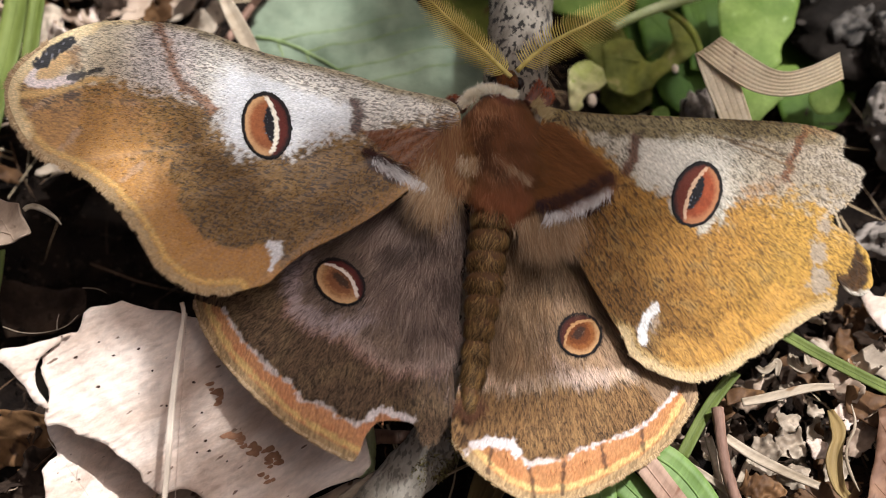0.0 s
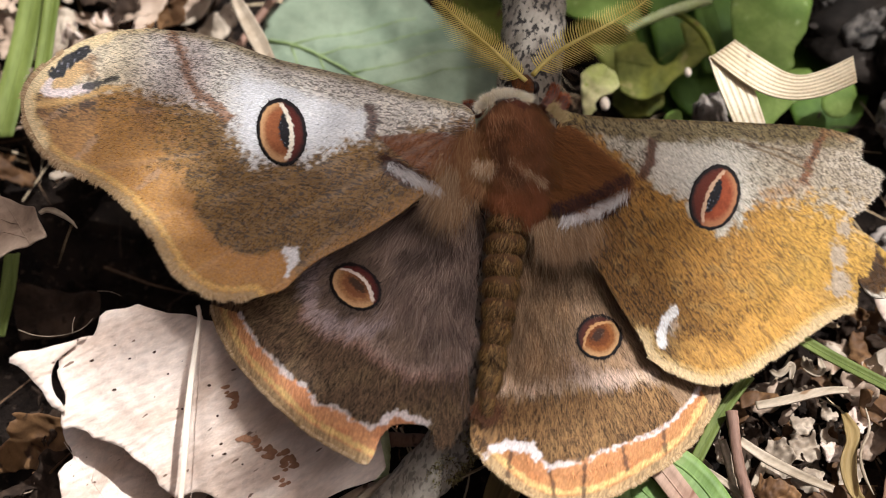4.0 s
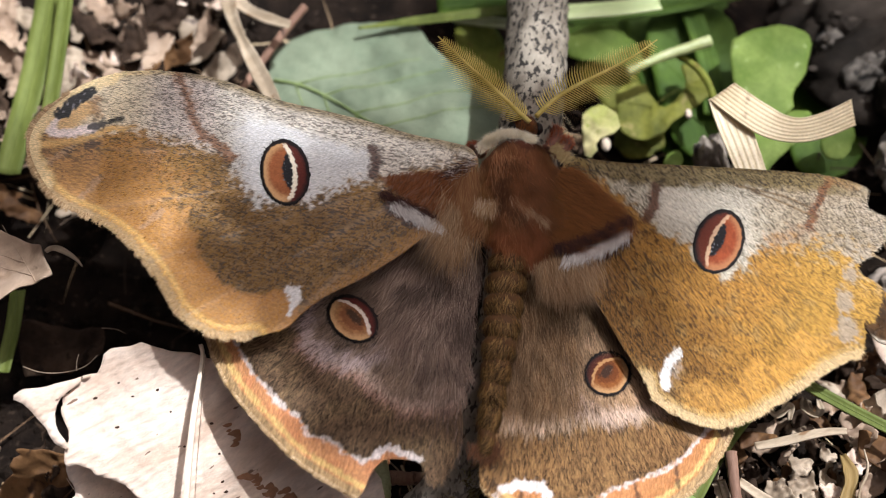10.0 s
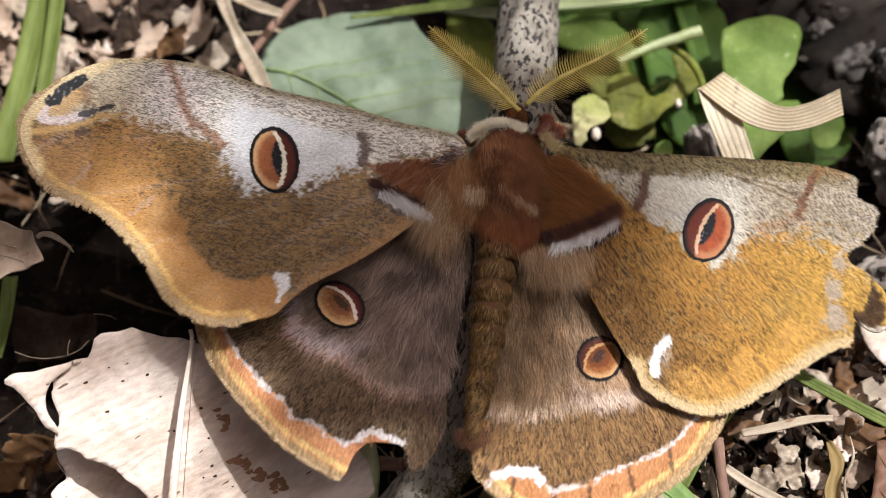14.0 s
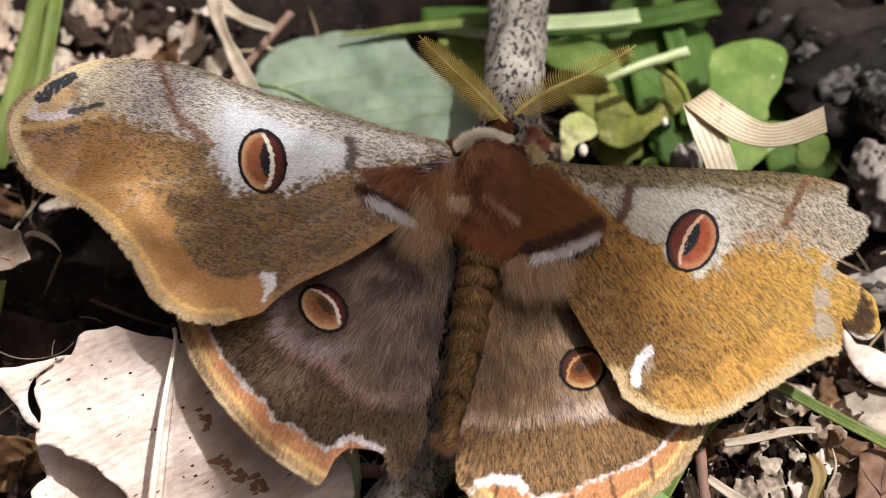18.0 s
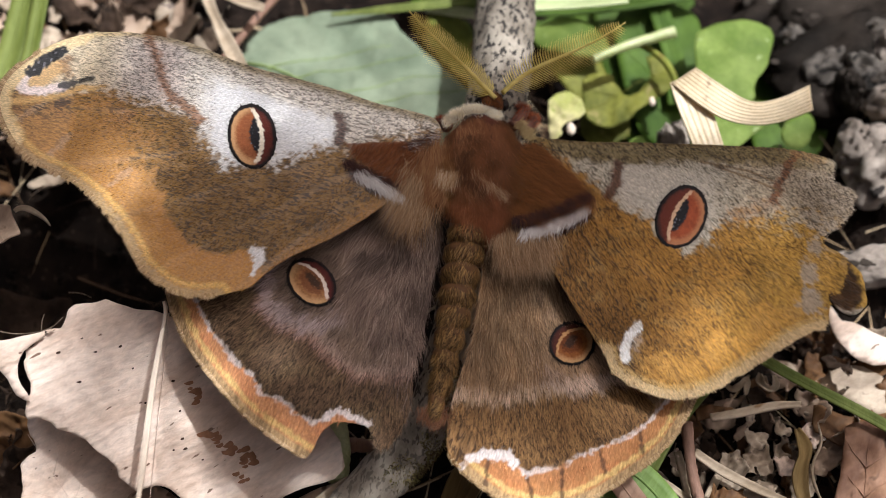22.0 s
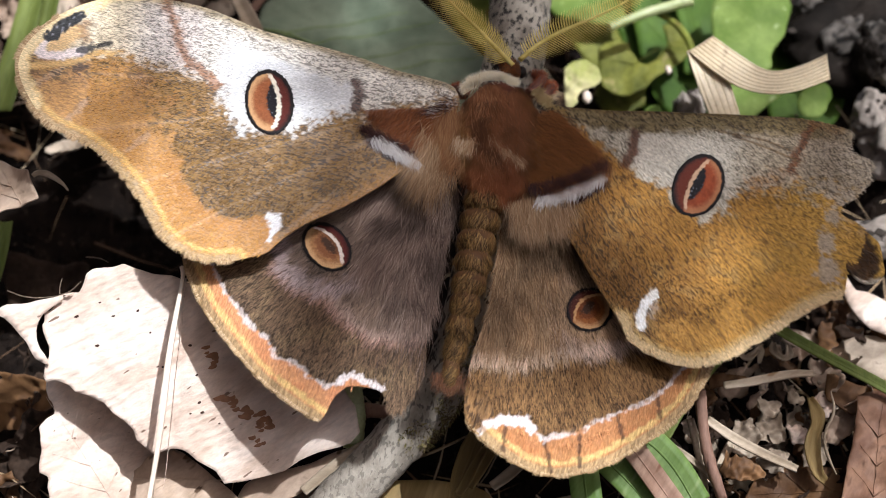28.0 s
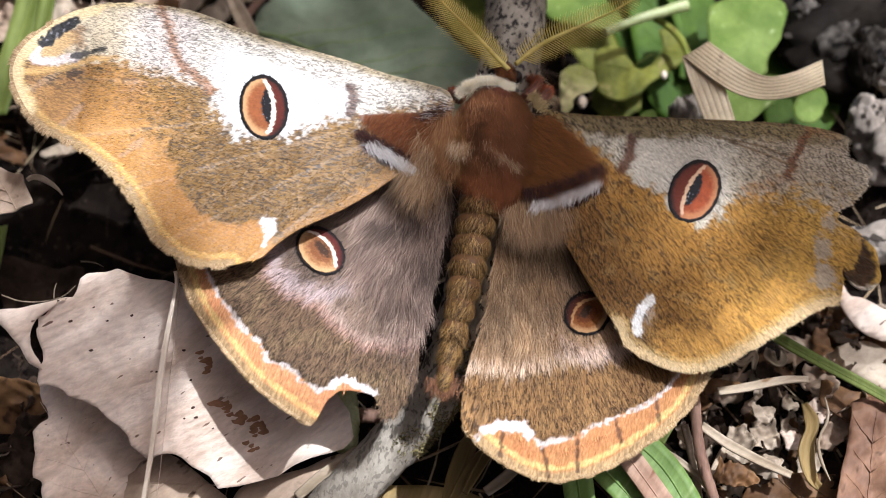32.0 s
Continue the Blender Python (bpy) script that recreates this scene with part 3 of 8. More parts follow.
    col = blend(col, CHALK, ramp(d + n3 * 0.4, 0.95, 0.5))
    # tip: white crescent round a tan heart, ochre line below, black patch and dashes
    heart, _ = nearest(P, ((-64.0, 9.0), (-61.6, 11.4)))
    w = ramp(heart + 0.4 * n3, 2.1, 1.0)
    col, spk = blend(col, rgb(214, 176, 122), w), spk * (1 - 0.8 * w)
    col = blend(col, rgb(150, 110, 66), 0.75 * ramp(nearest(P, ((-59.9, 10.2), (-60.4, 12.8)))[0] + 0.5 * n3, 1.3, 0.4))
    d, _ = nearest(P, ((-67.2, 4.9), (-64.1, 5.4), (-60.3, 6.3), (-58.0, 8.0), (-53.0, 8.4)))
    w = ramp(d + 0.25 * n3, 0.9, 0.3) * ramp(P[:, 0], -52, -57)
    col, spk = blend(col, rgb(214, 172, 106), 0.85 * w), spk * (1 - 0.8 * w)
    d, _ = nearest(P, FL_APEX)
    w = ramp(d + n3 * 0.25 + 0.15 * n2, 1.05, 0.55)
    col, spk = blend(col, rgb(232, 216, 214), w), spk * (1 - w)
    d, _ = nearest(P, ((-60.2, 8.2), (-58.4, 9.0), (-56.2, 9.5)))
    w = ramp(d + 0.45 * n3 + 0.2 * n2, 0.85, 0.45)
    col = blend(col, BLACK, 0.92 * w)
    d, _ = nearest(P, ((-60.4, 5.1), (-58.9, 5.5)))
    col = blend(col, rgb(64, 46, 34), 0.85 * ramp(d + n3 * 0.6, 1.1, 0.3))
    # white corner spot
    d, _ = nearest(P, FL_SPOT)
    w = ramp(d + n3 * 0.3, 0.45 + 0.65 * ramp(P[:, 1], -21, -18.4), 0.15 + 0.5 * ramp(P[:, 1], -21, -18.4))
    col, spk = blend(col, rgb(226, 222, 222), w), spk * (1 - w)
    # outer rim
    d, _ = nearest(P, FL_EDGE[14:38])
    col = blend(col, rgb(216, 176, 104), 0.85 * ramp(np.abs(d - 1.75) + n3 * 0.15, 0.6, 0.2))
    w = ramp(d, 1.35, 0.95)
    col, spk = blend(col, rgb(176, 146, 102), w), spk * (1 - w)
    rim, _ = nearest(P, FL_EDGE[12:18])
    tip, _ = nearest(P, FL_EDGE[12:22])
    col = blend(col, rgb(230, 206, 158), 0.9 * ramp(tip + 0.4 * n2, 2.5, 1.5))
    spk = spk * (1 - ramp(tip, 2.4, 1.4))
    d, _ = nearest(P, FL_BLACK)
    w = ramp(d + n3 * 0.45 + n2 * 0.3, 1.25, 0.85) * ramp(rim + 0.3 * n3, 0.7, 1.1)
    col = blend(col, BLACK, w)
    col = blend(col, rgb(150, 150, 160), 0.7 * w * ramp(n3 + 0.4 * n2, 0.45, 0.75))
    d, _ = nearest(P, FL_EDGE[37:])
    w = ramp(d + 0.6 * n2, 3.0, 0.4) * ramp(P[:, 0], -6, -10) * ramp(P[:, 0], -30, -26)
    col, spk = blend(col, rgb(156, 112, 56), 0.8 * w), spk * (1 - 0.6 * w)
    return col, spk


def paint_fore_b(P):
    n1, n2, n3 = fuzz(P, 3.0, 3), fuzz(P, 1.0, 4), fuzz(P, 0.45, 5)
    col = np.tile(np.array(GOLD), (len(P), 1))
    spk = np.full(len(P), 0.84)
    inner = ramp(P[:, 0] + 0.55 * P[:, 1] + 3 * n1, 26, 6)
    col = blend(col, rgb(124, 88, 42), inner)
    far = ramp(P[:, 0] - 0.3 * P[:, 1] + 2 * n1, 38, 56)
    col = blend(col, rgb(188, 148, 68), 0.7 * far)
    col = blend(col, rgb(152, 124, 80), 0.4 * ramp(n1 + 0.6 * n2, 0.25, 0.9))
    spk = spk * (1 - 0.2 * far)
    # pale field
    s = beyond(P, FR_WHITE, ((75, 0), (75, 40), (0, 40)))
    soft = 0.7 + 1.6 * ramp(P[:, 0], 36, 48)
    w = ramp(s + (n2 * 1.1 + n3 * 1.0) * soft, -1.1 * soft, 1.1 * soft)
    col = blend(col, rgb(184, 174, 156), w)
    clear = ramp(P[:, 0], 24.2, 25.6) * ramp(P[:, 0] + 2 * n2, 44, 35) * ramp(P[:, 1], 3.2, 1.6)
    spk = spk * (1 - w) + w * (0.78 - 0.64 * clear)
    col = blend(col, rgb(192, 183, 168), w * clear)
    dull = w * ramp(P[:, 0] + 1.5 * n2, 38, 47)
    col = blend(col, rgb(150, 128, 100), 0.6 * dull)
    worn = ramp(P[:, 0] + 1.5 * n2, 52, 58) * ramp(P[:, 1], -14, -8)
    col = blend(col, rgb(188, 174, 158), 0.35 * worn * ramp(n2 + n3, -0.3, 0.5))
    c = beyond(P, FR_COSTA, ((75, 40), (0, 40)))
    w = ramp(c + 0.6 * n2, -0.9, 0.6)
    col = blend(col, rgb(122, 104, 64), 0.9 * w * ramp(P[:, 0], 66, 52))
    spk = np.maximum(spk, w * 0.95 * ramp(P[:, 0], 66, 48))
    col = blend(col, rgb(104, 84, 48), 0.8 * ramp(nearest(P, FR_EDGE[1:8])[0], 0.7, 0.2))
    # rusty flush below the pale field
    d, _ = nearest(P, ((42.5, -5.6), (46.5, -4.0), (49.5, -2.6)))
    col = blend(col, rgb(150, 108, 80), 0.35 * ramp(d + 1.0 * n2 + 0.6 * n3, 2.0, 0.4))
    # lines and marks
    d, _ = nearest(P, FR_LINE)
    col = blend(col, rgb(112, 70, 42), 0.9 * ramp(d + n3 * 0.5, 1.05, 0.3))
    d, _ = nearest(P, ((54.4, 7.0), (58.5, 6.4)))
    col = blend(col, rgb(146, 112, 70), 0.6 * ramp(d + n3 * 0.4, 1.4, 0.4))
    d, _ = nearest(P, FR_MARK)
    col = blend(col, rgb(92, 54, 34), 0.9 * ramp(d + n3 * 0.35, 1.25, 0.5))
    for line in (((40.7, 3.3), (46.9, 1.4), (51.3, -0.3)), ((38.0, 3.9), (46.0, 3.0), (50.0, 1.6))):
        d, _ = nearest(P, line)
        col = blend(col, rgb(112, 86, 52), 0.75 * ramp(d, 0.32, 0.1))
    # brighter gold before the rim, scalloped inwards, with dark rays
    d, _ = nearest(P, FR_EDGE[26:41])
    reach = 6.2 + 1.3 * np.sin(P[:, 0] * 0.85 + 0.6) + 0.5 * n2
    band = ramp(d - reach, 0.5, -0.5) * ramp(d, 1.0, 1.6) * ramp(P[:, 0], 25.5, 28) * ramp(P[:, 0], 56, 46)
    col = blend(col, rgb(194, 146, 72), 0.6 * band)
    spk = spk * (1 - 0.6 * band)
    for x0, y0, x1, y1 in ((29.5, -32.5, 26.0, -28.6), (33.0, -33.4, 30.4, -29.5), (37.2, -32.6, 35.2, -28.4), (42.5, -30.0, 40.0, -26.5)):
        q, _ = nearest(P, ((x0, y0), (x1, y1)))
        col = blend(col, rgb(116, 78, 38), 0.55 * ramp(q + 0.3 * n3, 0.42, 0.1))
    w = ramp(nearest(P, FR_SPOT)[0] + n3 * 0.3, 1.0, 0.55)
    w = np.maximum(w, 0.3 * ramp(nearest(P, ((26.4, -26.4), (25.6, -28.0)))[0] + n3 * 0.6, 1.3, 0.2))
    col, spk = blend(col, rgb(226, 221, 216), w), spk * (1 - w)
    # worn grey patches where scales are gone
    for x, y, rx, ry in ((54.0, -14.2, 1.5, 2.6), (53.6, -19.0, 2.2, 2.2), (55.6, -9.6, 1.2, 1.6)):
        w = ramp(np.hypot((P[:, 0] - x) / rx, (P[:, 1] - y) / ry) + 0.4 * n2 + 0.3 * n3, 1.1, 0.7)
        col, spk = blend(col, rgb(158, 146, 134), 0.8 * w), spk * (1 - 0.7 * w)
    col = blend(col, rgb(202, 170, 112), 0.6 * ramp(np.abs(d - 1.7) + 0.15 * n3, 0.6, 0.2))
    w = ramp(d + 0.2 * n3, 1.7, 1.1)
    col, spk = blend(col, rgb(190, 164, 122), w), spk * (1 - w)
    return col, spk


def paint_hind(P, line, wave, outer, far, spread, spot, band=SALMON, warm=0.0, rays=(), blot=()):
    n1, n2, n3 = fuzz(P, 3.0, 6), fuzz(P, 1.0, 7), fuzz(P, 0.45, 0)
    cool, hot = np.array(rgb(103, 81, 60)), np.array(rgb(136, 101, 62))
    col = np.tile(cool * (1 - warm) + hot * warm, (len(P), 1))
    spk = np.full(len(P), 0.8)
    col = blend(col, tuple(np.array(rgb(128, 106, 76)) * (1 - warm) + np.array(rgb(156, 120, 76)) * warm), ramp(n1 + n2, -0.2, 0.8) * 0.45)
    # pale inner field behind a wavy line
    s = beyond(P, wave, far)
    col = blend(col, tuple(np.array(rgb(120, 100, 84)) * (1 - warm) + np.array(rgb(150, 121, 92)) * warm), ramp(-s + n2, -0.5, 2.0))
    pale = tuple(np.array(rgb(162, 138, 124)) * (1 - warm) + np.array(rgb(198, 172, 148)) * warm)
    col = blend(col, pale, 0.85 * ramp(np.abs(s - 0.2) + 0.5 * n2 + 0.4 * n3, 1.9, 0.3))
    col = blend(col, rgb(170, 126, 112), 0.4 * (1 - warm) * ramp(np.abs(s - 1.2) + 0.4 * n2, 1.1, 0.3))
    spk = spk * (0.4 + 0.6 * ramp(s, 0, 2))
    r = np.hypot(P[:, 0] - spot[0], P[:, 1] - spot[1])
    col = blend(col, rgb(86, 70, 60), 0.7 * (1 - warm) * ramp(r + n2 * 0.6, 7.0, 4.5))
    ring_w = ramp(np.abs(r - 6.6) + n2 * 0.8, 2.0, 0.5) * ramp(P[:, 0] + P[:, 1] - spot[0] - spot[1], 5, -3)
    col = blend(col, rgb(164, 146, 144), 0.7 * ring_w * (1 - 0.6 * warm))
    col = col * (1 + 0.3 * fuzz(P, 2.2, 4) * ramp(s, 4, -2))[:, None]
    # margin
    s = beyond(P, line, spread)
    w = ramp(s + 0.3 * n3, -0.15, 0.3)
    col, spk = blend(col, band, w), spk * (1 - 0.95 * w)
    d, _ = nearest(P, outer)
    col = blend(col, tuple(np.array(band) * np.array((0.95, 0.78, 0.75))), 0.6 * w * ramp(n1 + 0.4 * n2, -0.1, 0.7))
    col = blend(col, tuple(np.array(band) * np.array((1.05, 0.98, 1.1))), 0.5 * w * ramp(d, 3.0, 4.6))
    col = blend(col, rgb(208, 176, 112), 0.85 * w * ramp(np.abs(d - 2.0) + 0.25 * n3 + 0.15 * n2, 0.62, 0.2))
    q = w * ramp(d, 1.6, 1.2)
    col = blend(col, tuple(np.array(rgb(166, 136, 96)) * (0.95 + 0.1 * warm)), q)
    spk = np.maximum(spk, 0.35 * q)
    for a, b in rays:
        k, _ = nearest(P, (a, b))
        col = blend(col, rgb(66, 40, 26), 0.8 * ramp(k + 0.2 * n3, 0.42, 0.12))
    d, _ = nearest(P, line)
    w = 0.75 * ramp(d + 0.3 * n2 + 0.3 * n3, 0.46, 0.1) * ramp(n1 + 0.7 * n2, -1.3, -0.5)
    for a, b, k in blot:
        w = np.maximum(w, ramp(nearest(P, (a, b))[0] + 0.45 * n3, k, k * 0.55))
    col, spk = blend(col, rgb(222, 210, 208), w), spk * (1 - w)
    return col, spk


def veins(P, hub, ends, amount=0.14):
    z = np.zeros(len(P))
    for x, y in ends:
        d, _ = nearest(P, (hub, (x, y)))
        z = np.maximum(z, amount * np.exp(-((d / 0.4) ** 2)))
    return z


def wing(name, label, ring, pivot, base, camber, paint, mat, ends, parent, step=0.19):
    P, Q = sheet(ring, step)
    col, spk = paint(P)
    z = camber(P) + veins(P, pivot, ends) + 0.1 * fuzz(P, 4.0, 5)
    V = np.c_[P - np.array(pivot), z]
    ob = piece(name, mesh_data(name, V, Q, col, spk), mat, parent, label)
    thicken(ob, 0.16)
    return ob


FAR_A, FAR_B = ((-5, -75), (-70, -60), (-70, -10)), ((60, -70), (-15, -75))
HR_SPOT = (17.9, -26.3)
RAYS_B = (((5.4, -44.6), (5.0, -48.6)), ((10.9, -46.4), (11.9, -51.1)), ((16.0, -45.1), (15.9, -50.1)), ((27.6, -39.1), (27.9, -42.4)), ((21.6, -42.4), (22.4, -45.6)))


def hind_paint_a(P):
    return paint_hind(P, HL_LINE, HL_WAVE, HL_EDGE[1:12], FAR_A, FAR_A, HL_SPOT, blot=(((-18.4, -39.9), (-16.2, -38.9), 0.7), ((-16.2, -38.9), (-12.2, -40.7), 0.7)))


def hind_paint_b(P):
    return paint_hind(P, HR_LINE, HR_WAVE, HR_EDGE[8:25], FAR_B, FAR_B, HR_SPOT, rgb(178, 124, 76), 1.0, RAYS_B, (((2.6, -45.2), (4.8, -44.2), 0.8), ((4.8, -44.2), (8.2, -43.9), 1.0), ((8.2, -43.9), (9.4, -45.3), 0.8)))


moth = new("moth")
tagged(moth, "large furry silkmoth with ochre forewings, brown hindwings and four eyespots", "moth")
moth.matrix_basis = pose(0.008, 0.010, 0.021, 0, 6.84, 0)

fl_ring, fr_ring = rounded(FL_EDGE, 2), rounded(FR_EDGE, 1)
hl_ring, hr_ring = rounded(HL_EDGE, 1), rounded(HR_EDGE, 2)


def fore_a_height(P):
    u = P[:, 0] - FORE_A[0]
    return 0.9 * np.sin(np.clip(-u / 64, 0, 1) * 3.1) + 0.5 * ramp(P[:, 1], -8, -24) * -1.2


def fore_b_height(P):
    u = P[:, 0] - FORE_B[0]
    return 0.9 * np.sin(np.clip(u / 52, 0, 1) * 3.1) - 0.5 * ramp(P[:, 1], -14, -30) + 0.6 * ramp(P[:, 0], 54, 64) * fuzz(P, 5, 2)


def hind_height(P):
    return 0.6 * np.sin(np.clip((-6 - P[:, 1]) / 44, 0, 1) * 3.1) + 0.2 * np.sin(P[:, 0] * 0.5)


fore_a = wing("forewing", "ochre forewing with a chalky front field and an intact round tip", fl_ring, FORE_A, 0, fore_a_height, paint_fore_a, WING_A,
              ((-62, 14), (-68, 4), (-60, -6), (-50, -14), (-44, -22), (-34, -26)), moth)
fore_a.location = (FORE_A[0] * MM, FORE_A[1] * MM, 0)
fore_b = wing("forewing", "golden forewing with a torn and ragged tip", fr_ring, FORE_B, 0, fore_b_height, paint_fore_b, WING_B,
              ((60, 5), (60, -6), (56, -16), (50, -25), (40, -32), (30, -33)), moth)
fore_b.location = (FORE_B[0] * MM, FORE_B[1] * MM, 0)
hind_a = wing("hindwing", "brown hindwing with a salmon margin and a missing notch", hl_ring, HIND_A, -2.5, hind_height,
              hind_paint_a,
              WING_C, ((-38, -30), (-30, -40), (-22, -46), (-12, -42)), moth)
hind_a.location = (HIND_A[0] * MM, HIND_A[1] * MM, -5.0 * MM)
hind_b = wing("hindwing", "brown hindwing with a whole salmon margin and white line", hr_ring, HIND_B, -2.5, hind_height,
              hind_paint_b,
              WING_C, ((2, -48), (12, -52), (24, -47), (33, -38)), moth)
hind_b.location = (HIND_B[0] * MM, HIND_B[1] * MM, -4.7 * MM)


def eyespot(wing_ob, centre, pivot, long, short, turn, flip, height, ring_tone, iris, pale=rgb(226, 214, 192), glow=0.6, seed=3, arch=0.40, slit_w=0.46, wide=0.125, round_pupil=False):
    """A ringed eye of scales lying on a wing: ragged black rim, dark outer side, pale crescent, pupil, iris."""
    local = np.random.default_rng(seed)
    nr, na = 44, 150
    r = np.linspace(0, 1, nr)[:, None] * np.ones(na)
    a = np.linspace(0, 2 * np.pi, na, endpoint=False)[None, :] * np.ones((nr, 1))
    s, t = (r * np.cos(a)).ravel(), (r * np.sin(a)).ravel()
    c, d = math.cos(radians(turn)), math.sin(radians(turn))
    P = np.stack([centre[0] + long * s * c - short * t * d, centre[1] + long * s * d + short * t * c], 1)
    k = t * flip
    n, n2 = fuzz(P, 0.26, seed), fuzz(P, 0.8, seed + 1)
    rr = np.hypot(s, t) + 0.025 * n + 0.02 * n2
    col = np.tile(np.array(iris), (len(P), 1)) * (1 + 0.14 * n + 0.12 * n2)[:, None]
    col = blend(col, rgb(208, 166, 116), glow * ramp(rr, 0.58, 0.84) * ramp(k, 0.25, -0.2))
    bow = arch * (1 - (s / 0.92) ** 2)
    off = k - bow + 0.05 * n
    col = blend(col, ring_tone, ramp(off, 0.02, 0.10))
    col = blend(col, rgb(30, 16, 14), 0.7 * ramp(rr, 0.74, 0.9) * ramp(off, 0.1, 0.3))
    slit = ramp(np.abs(s + 0.06 * n), 0.62, 0.5)
    deep = bow - 0.06 - slit_w * np.clip(1 - (s / 0.62) ** 2, 0, 1)
    pupil = slit * ramp(k - deep + 0.05 * n, -0.04, 0.06) * ramp(off, 0.02, -0.04)
    if round_pupil:
        pupil = ramp(np.hypot(s / 0.42, (k - 0.1) / 0.24) + 0.25 * n + 0.2 * n2, 1.25, 0.55)
        col = blend(col, np.array(iris) * np.array((0.62, 0.5, 0.45)), ramp(np.hypot(s, k - 0.08) + 0.06 * n, 0.62, 0.44))
        col = blend(col, rgb(44, 32, 24), 0.85 * pupil)
        col = blend(col, rgb(150, 140, 128), 0.4 * pupil * ramp(n + 0.5 * n2, 0.6, 0.95))
    else:
        col = blend(col, rgb(22, 18, 20), pupil)
        col = blend(col, rgb(132, 136, 146), 0.55 * pupil * ramp(n + 0.5 * n2, 0.5, 0.9))
    crescent = ramp(np.abs(off), wide, wide * 0.5) * ramp(np.abs(s), 0.9, 0.78)
    col = blend(col, pale, crescent * (0.92 + 0.08 * n))
    thick = 0.87 + 0.035 * ramp(s, 0.1, -0.8)
    col = blend(col, rgb(20, 14, 13), ramp(rr, thick - 0.02, thick + 0.03))
    wob = 1 + 0.02 * local.normal(0, 1, na)
    P = np.array(centre) + (P - np.array(centre)) * np.where(np.arange(nr)[:, None] == nr - 1, wob[None, :], 1).reshape(-1, 1)
    V = np.c_[P - np.array(pivot), height(P) + 0.27 - 0.1 * (np.hypot(s, t) > 0.99) + 0.015 * n]
    i, j = np.meshgrid(np.arange(nr - 1), np.arange(na), indexing="ij")
    q = (j + 1) % na
    F = np.stack([i * na + j, (i + 1) * na + j, (i + 1) * na + q, i * na + q], -1).reshape(-1, 4)
    F = np.concatenate([F[:, [0, 1, 2]], F[:, [0, 2, 3]]])
    # black scales that fray the rim
    m = 420
    b = local.random(m) * 2 * np.pi
    e = np.stack([long * np.cos(b) * c - short * np.sin(b) * d, long * np.cos(b) * d + short * np.sin(b) * c], 1)
    way = e / np.linalg.norm(e, axis=1)[:, None] + local.normal(0, 0.35, (m, 2))
    root = np.array(centre) + e * 0.93
    tip = root + way * (0.22 + 0.25 * local.random((m, 1)))
    side = np.stack([-way[:, 1], way[:, 0]], 1) * 0.06
    z = height(root)[:, None]
    lash = np.stack([np.c_[root - side - np.array(pivot), z + 0.29], np.c_[root + side - np.array(pivot), z + 0.29], np.c_[tip - np.array(pivot), z + 0.2]], 1).reshape(-1, 3)
    F = np.concatenate([F, len(V) + np.arange(3 * m).reshape(-1, 3)])
    col = np.concatenate([col, np.tile(np.array(rgb(26, 18, 16)), (3 * m, 1))])
    return piece("eyespot", mesh_data("eyespot", np.concatenate([V, lash]), F, col), EYE_SCALES, wing_ob, "ringed eyespot with a pale crescent")


eyespot(fore_a, FL_EYE, FORE_A, 5.75, 3.6, 98, -1, fore_a_height, rgb(82, 30, 20), rgb(130, 74, 40))
eyespot(fore_b, FR_EYE, FORE_B, 6.0, 3.75, 64, 1, fore_b_height, rgb(88, 36, 20), rgb(138, 64, 32), rgb(196, 160, 128), 0.3, 4, 0.30, 0.46, 0.10)
eyespot(hind_a, HL_SPOT, HIND_A, 4.3, 3.3, 128, -1, hind_height, rgb(82, 30, 24), rgb(150, 104, 66), rgb(222, 206, 192), 0.7, 5, 0.48, 0.32, 0.11, True)
eyespot(hind_b, HR_SPOT, HIND_B, 3.85, 3.25, 48, 1, hind_height, rgb(76, 34, 22), rgb(132, 78, 34), rgb(186, 140, 92), 0.6, 6, 0.52, 0.36, 0.10, True)


def scatter(ring, n, seed):
    local = np.random.default_rng(seed)
    ring = np.array(ring, float)
    lo, hi = ring.min(0), ring.max(0)
    got = np.zeros((0, 2))
    while len(got) < n:
        p = lo + (hi - lo) * local.random((n * 2, 2))
        got = np.concatenate([got, p[inside(p, ring)]])
    return got[:n]


def shades(n, tones, seed, spread=0.12):
    local = np.random.default_rng(seed)
    col = np.array([tones[i] for i in local.integers(0, len(tones), n)])
    return col * (1 + local.normal(0, spread, (n, 1)))


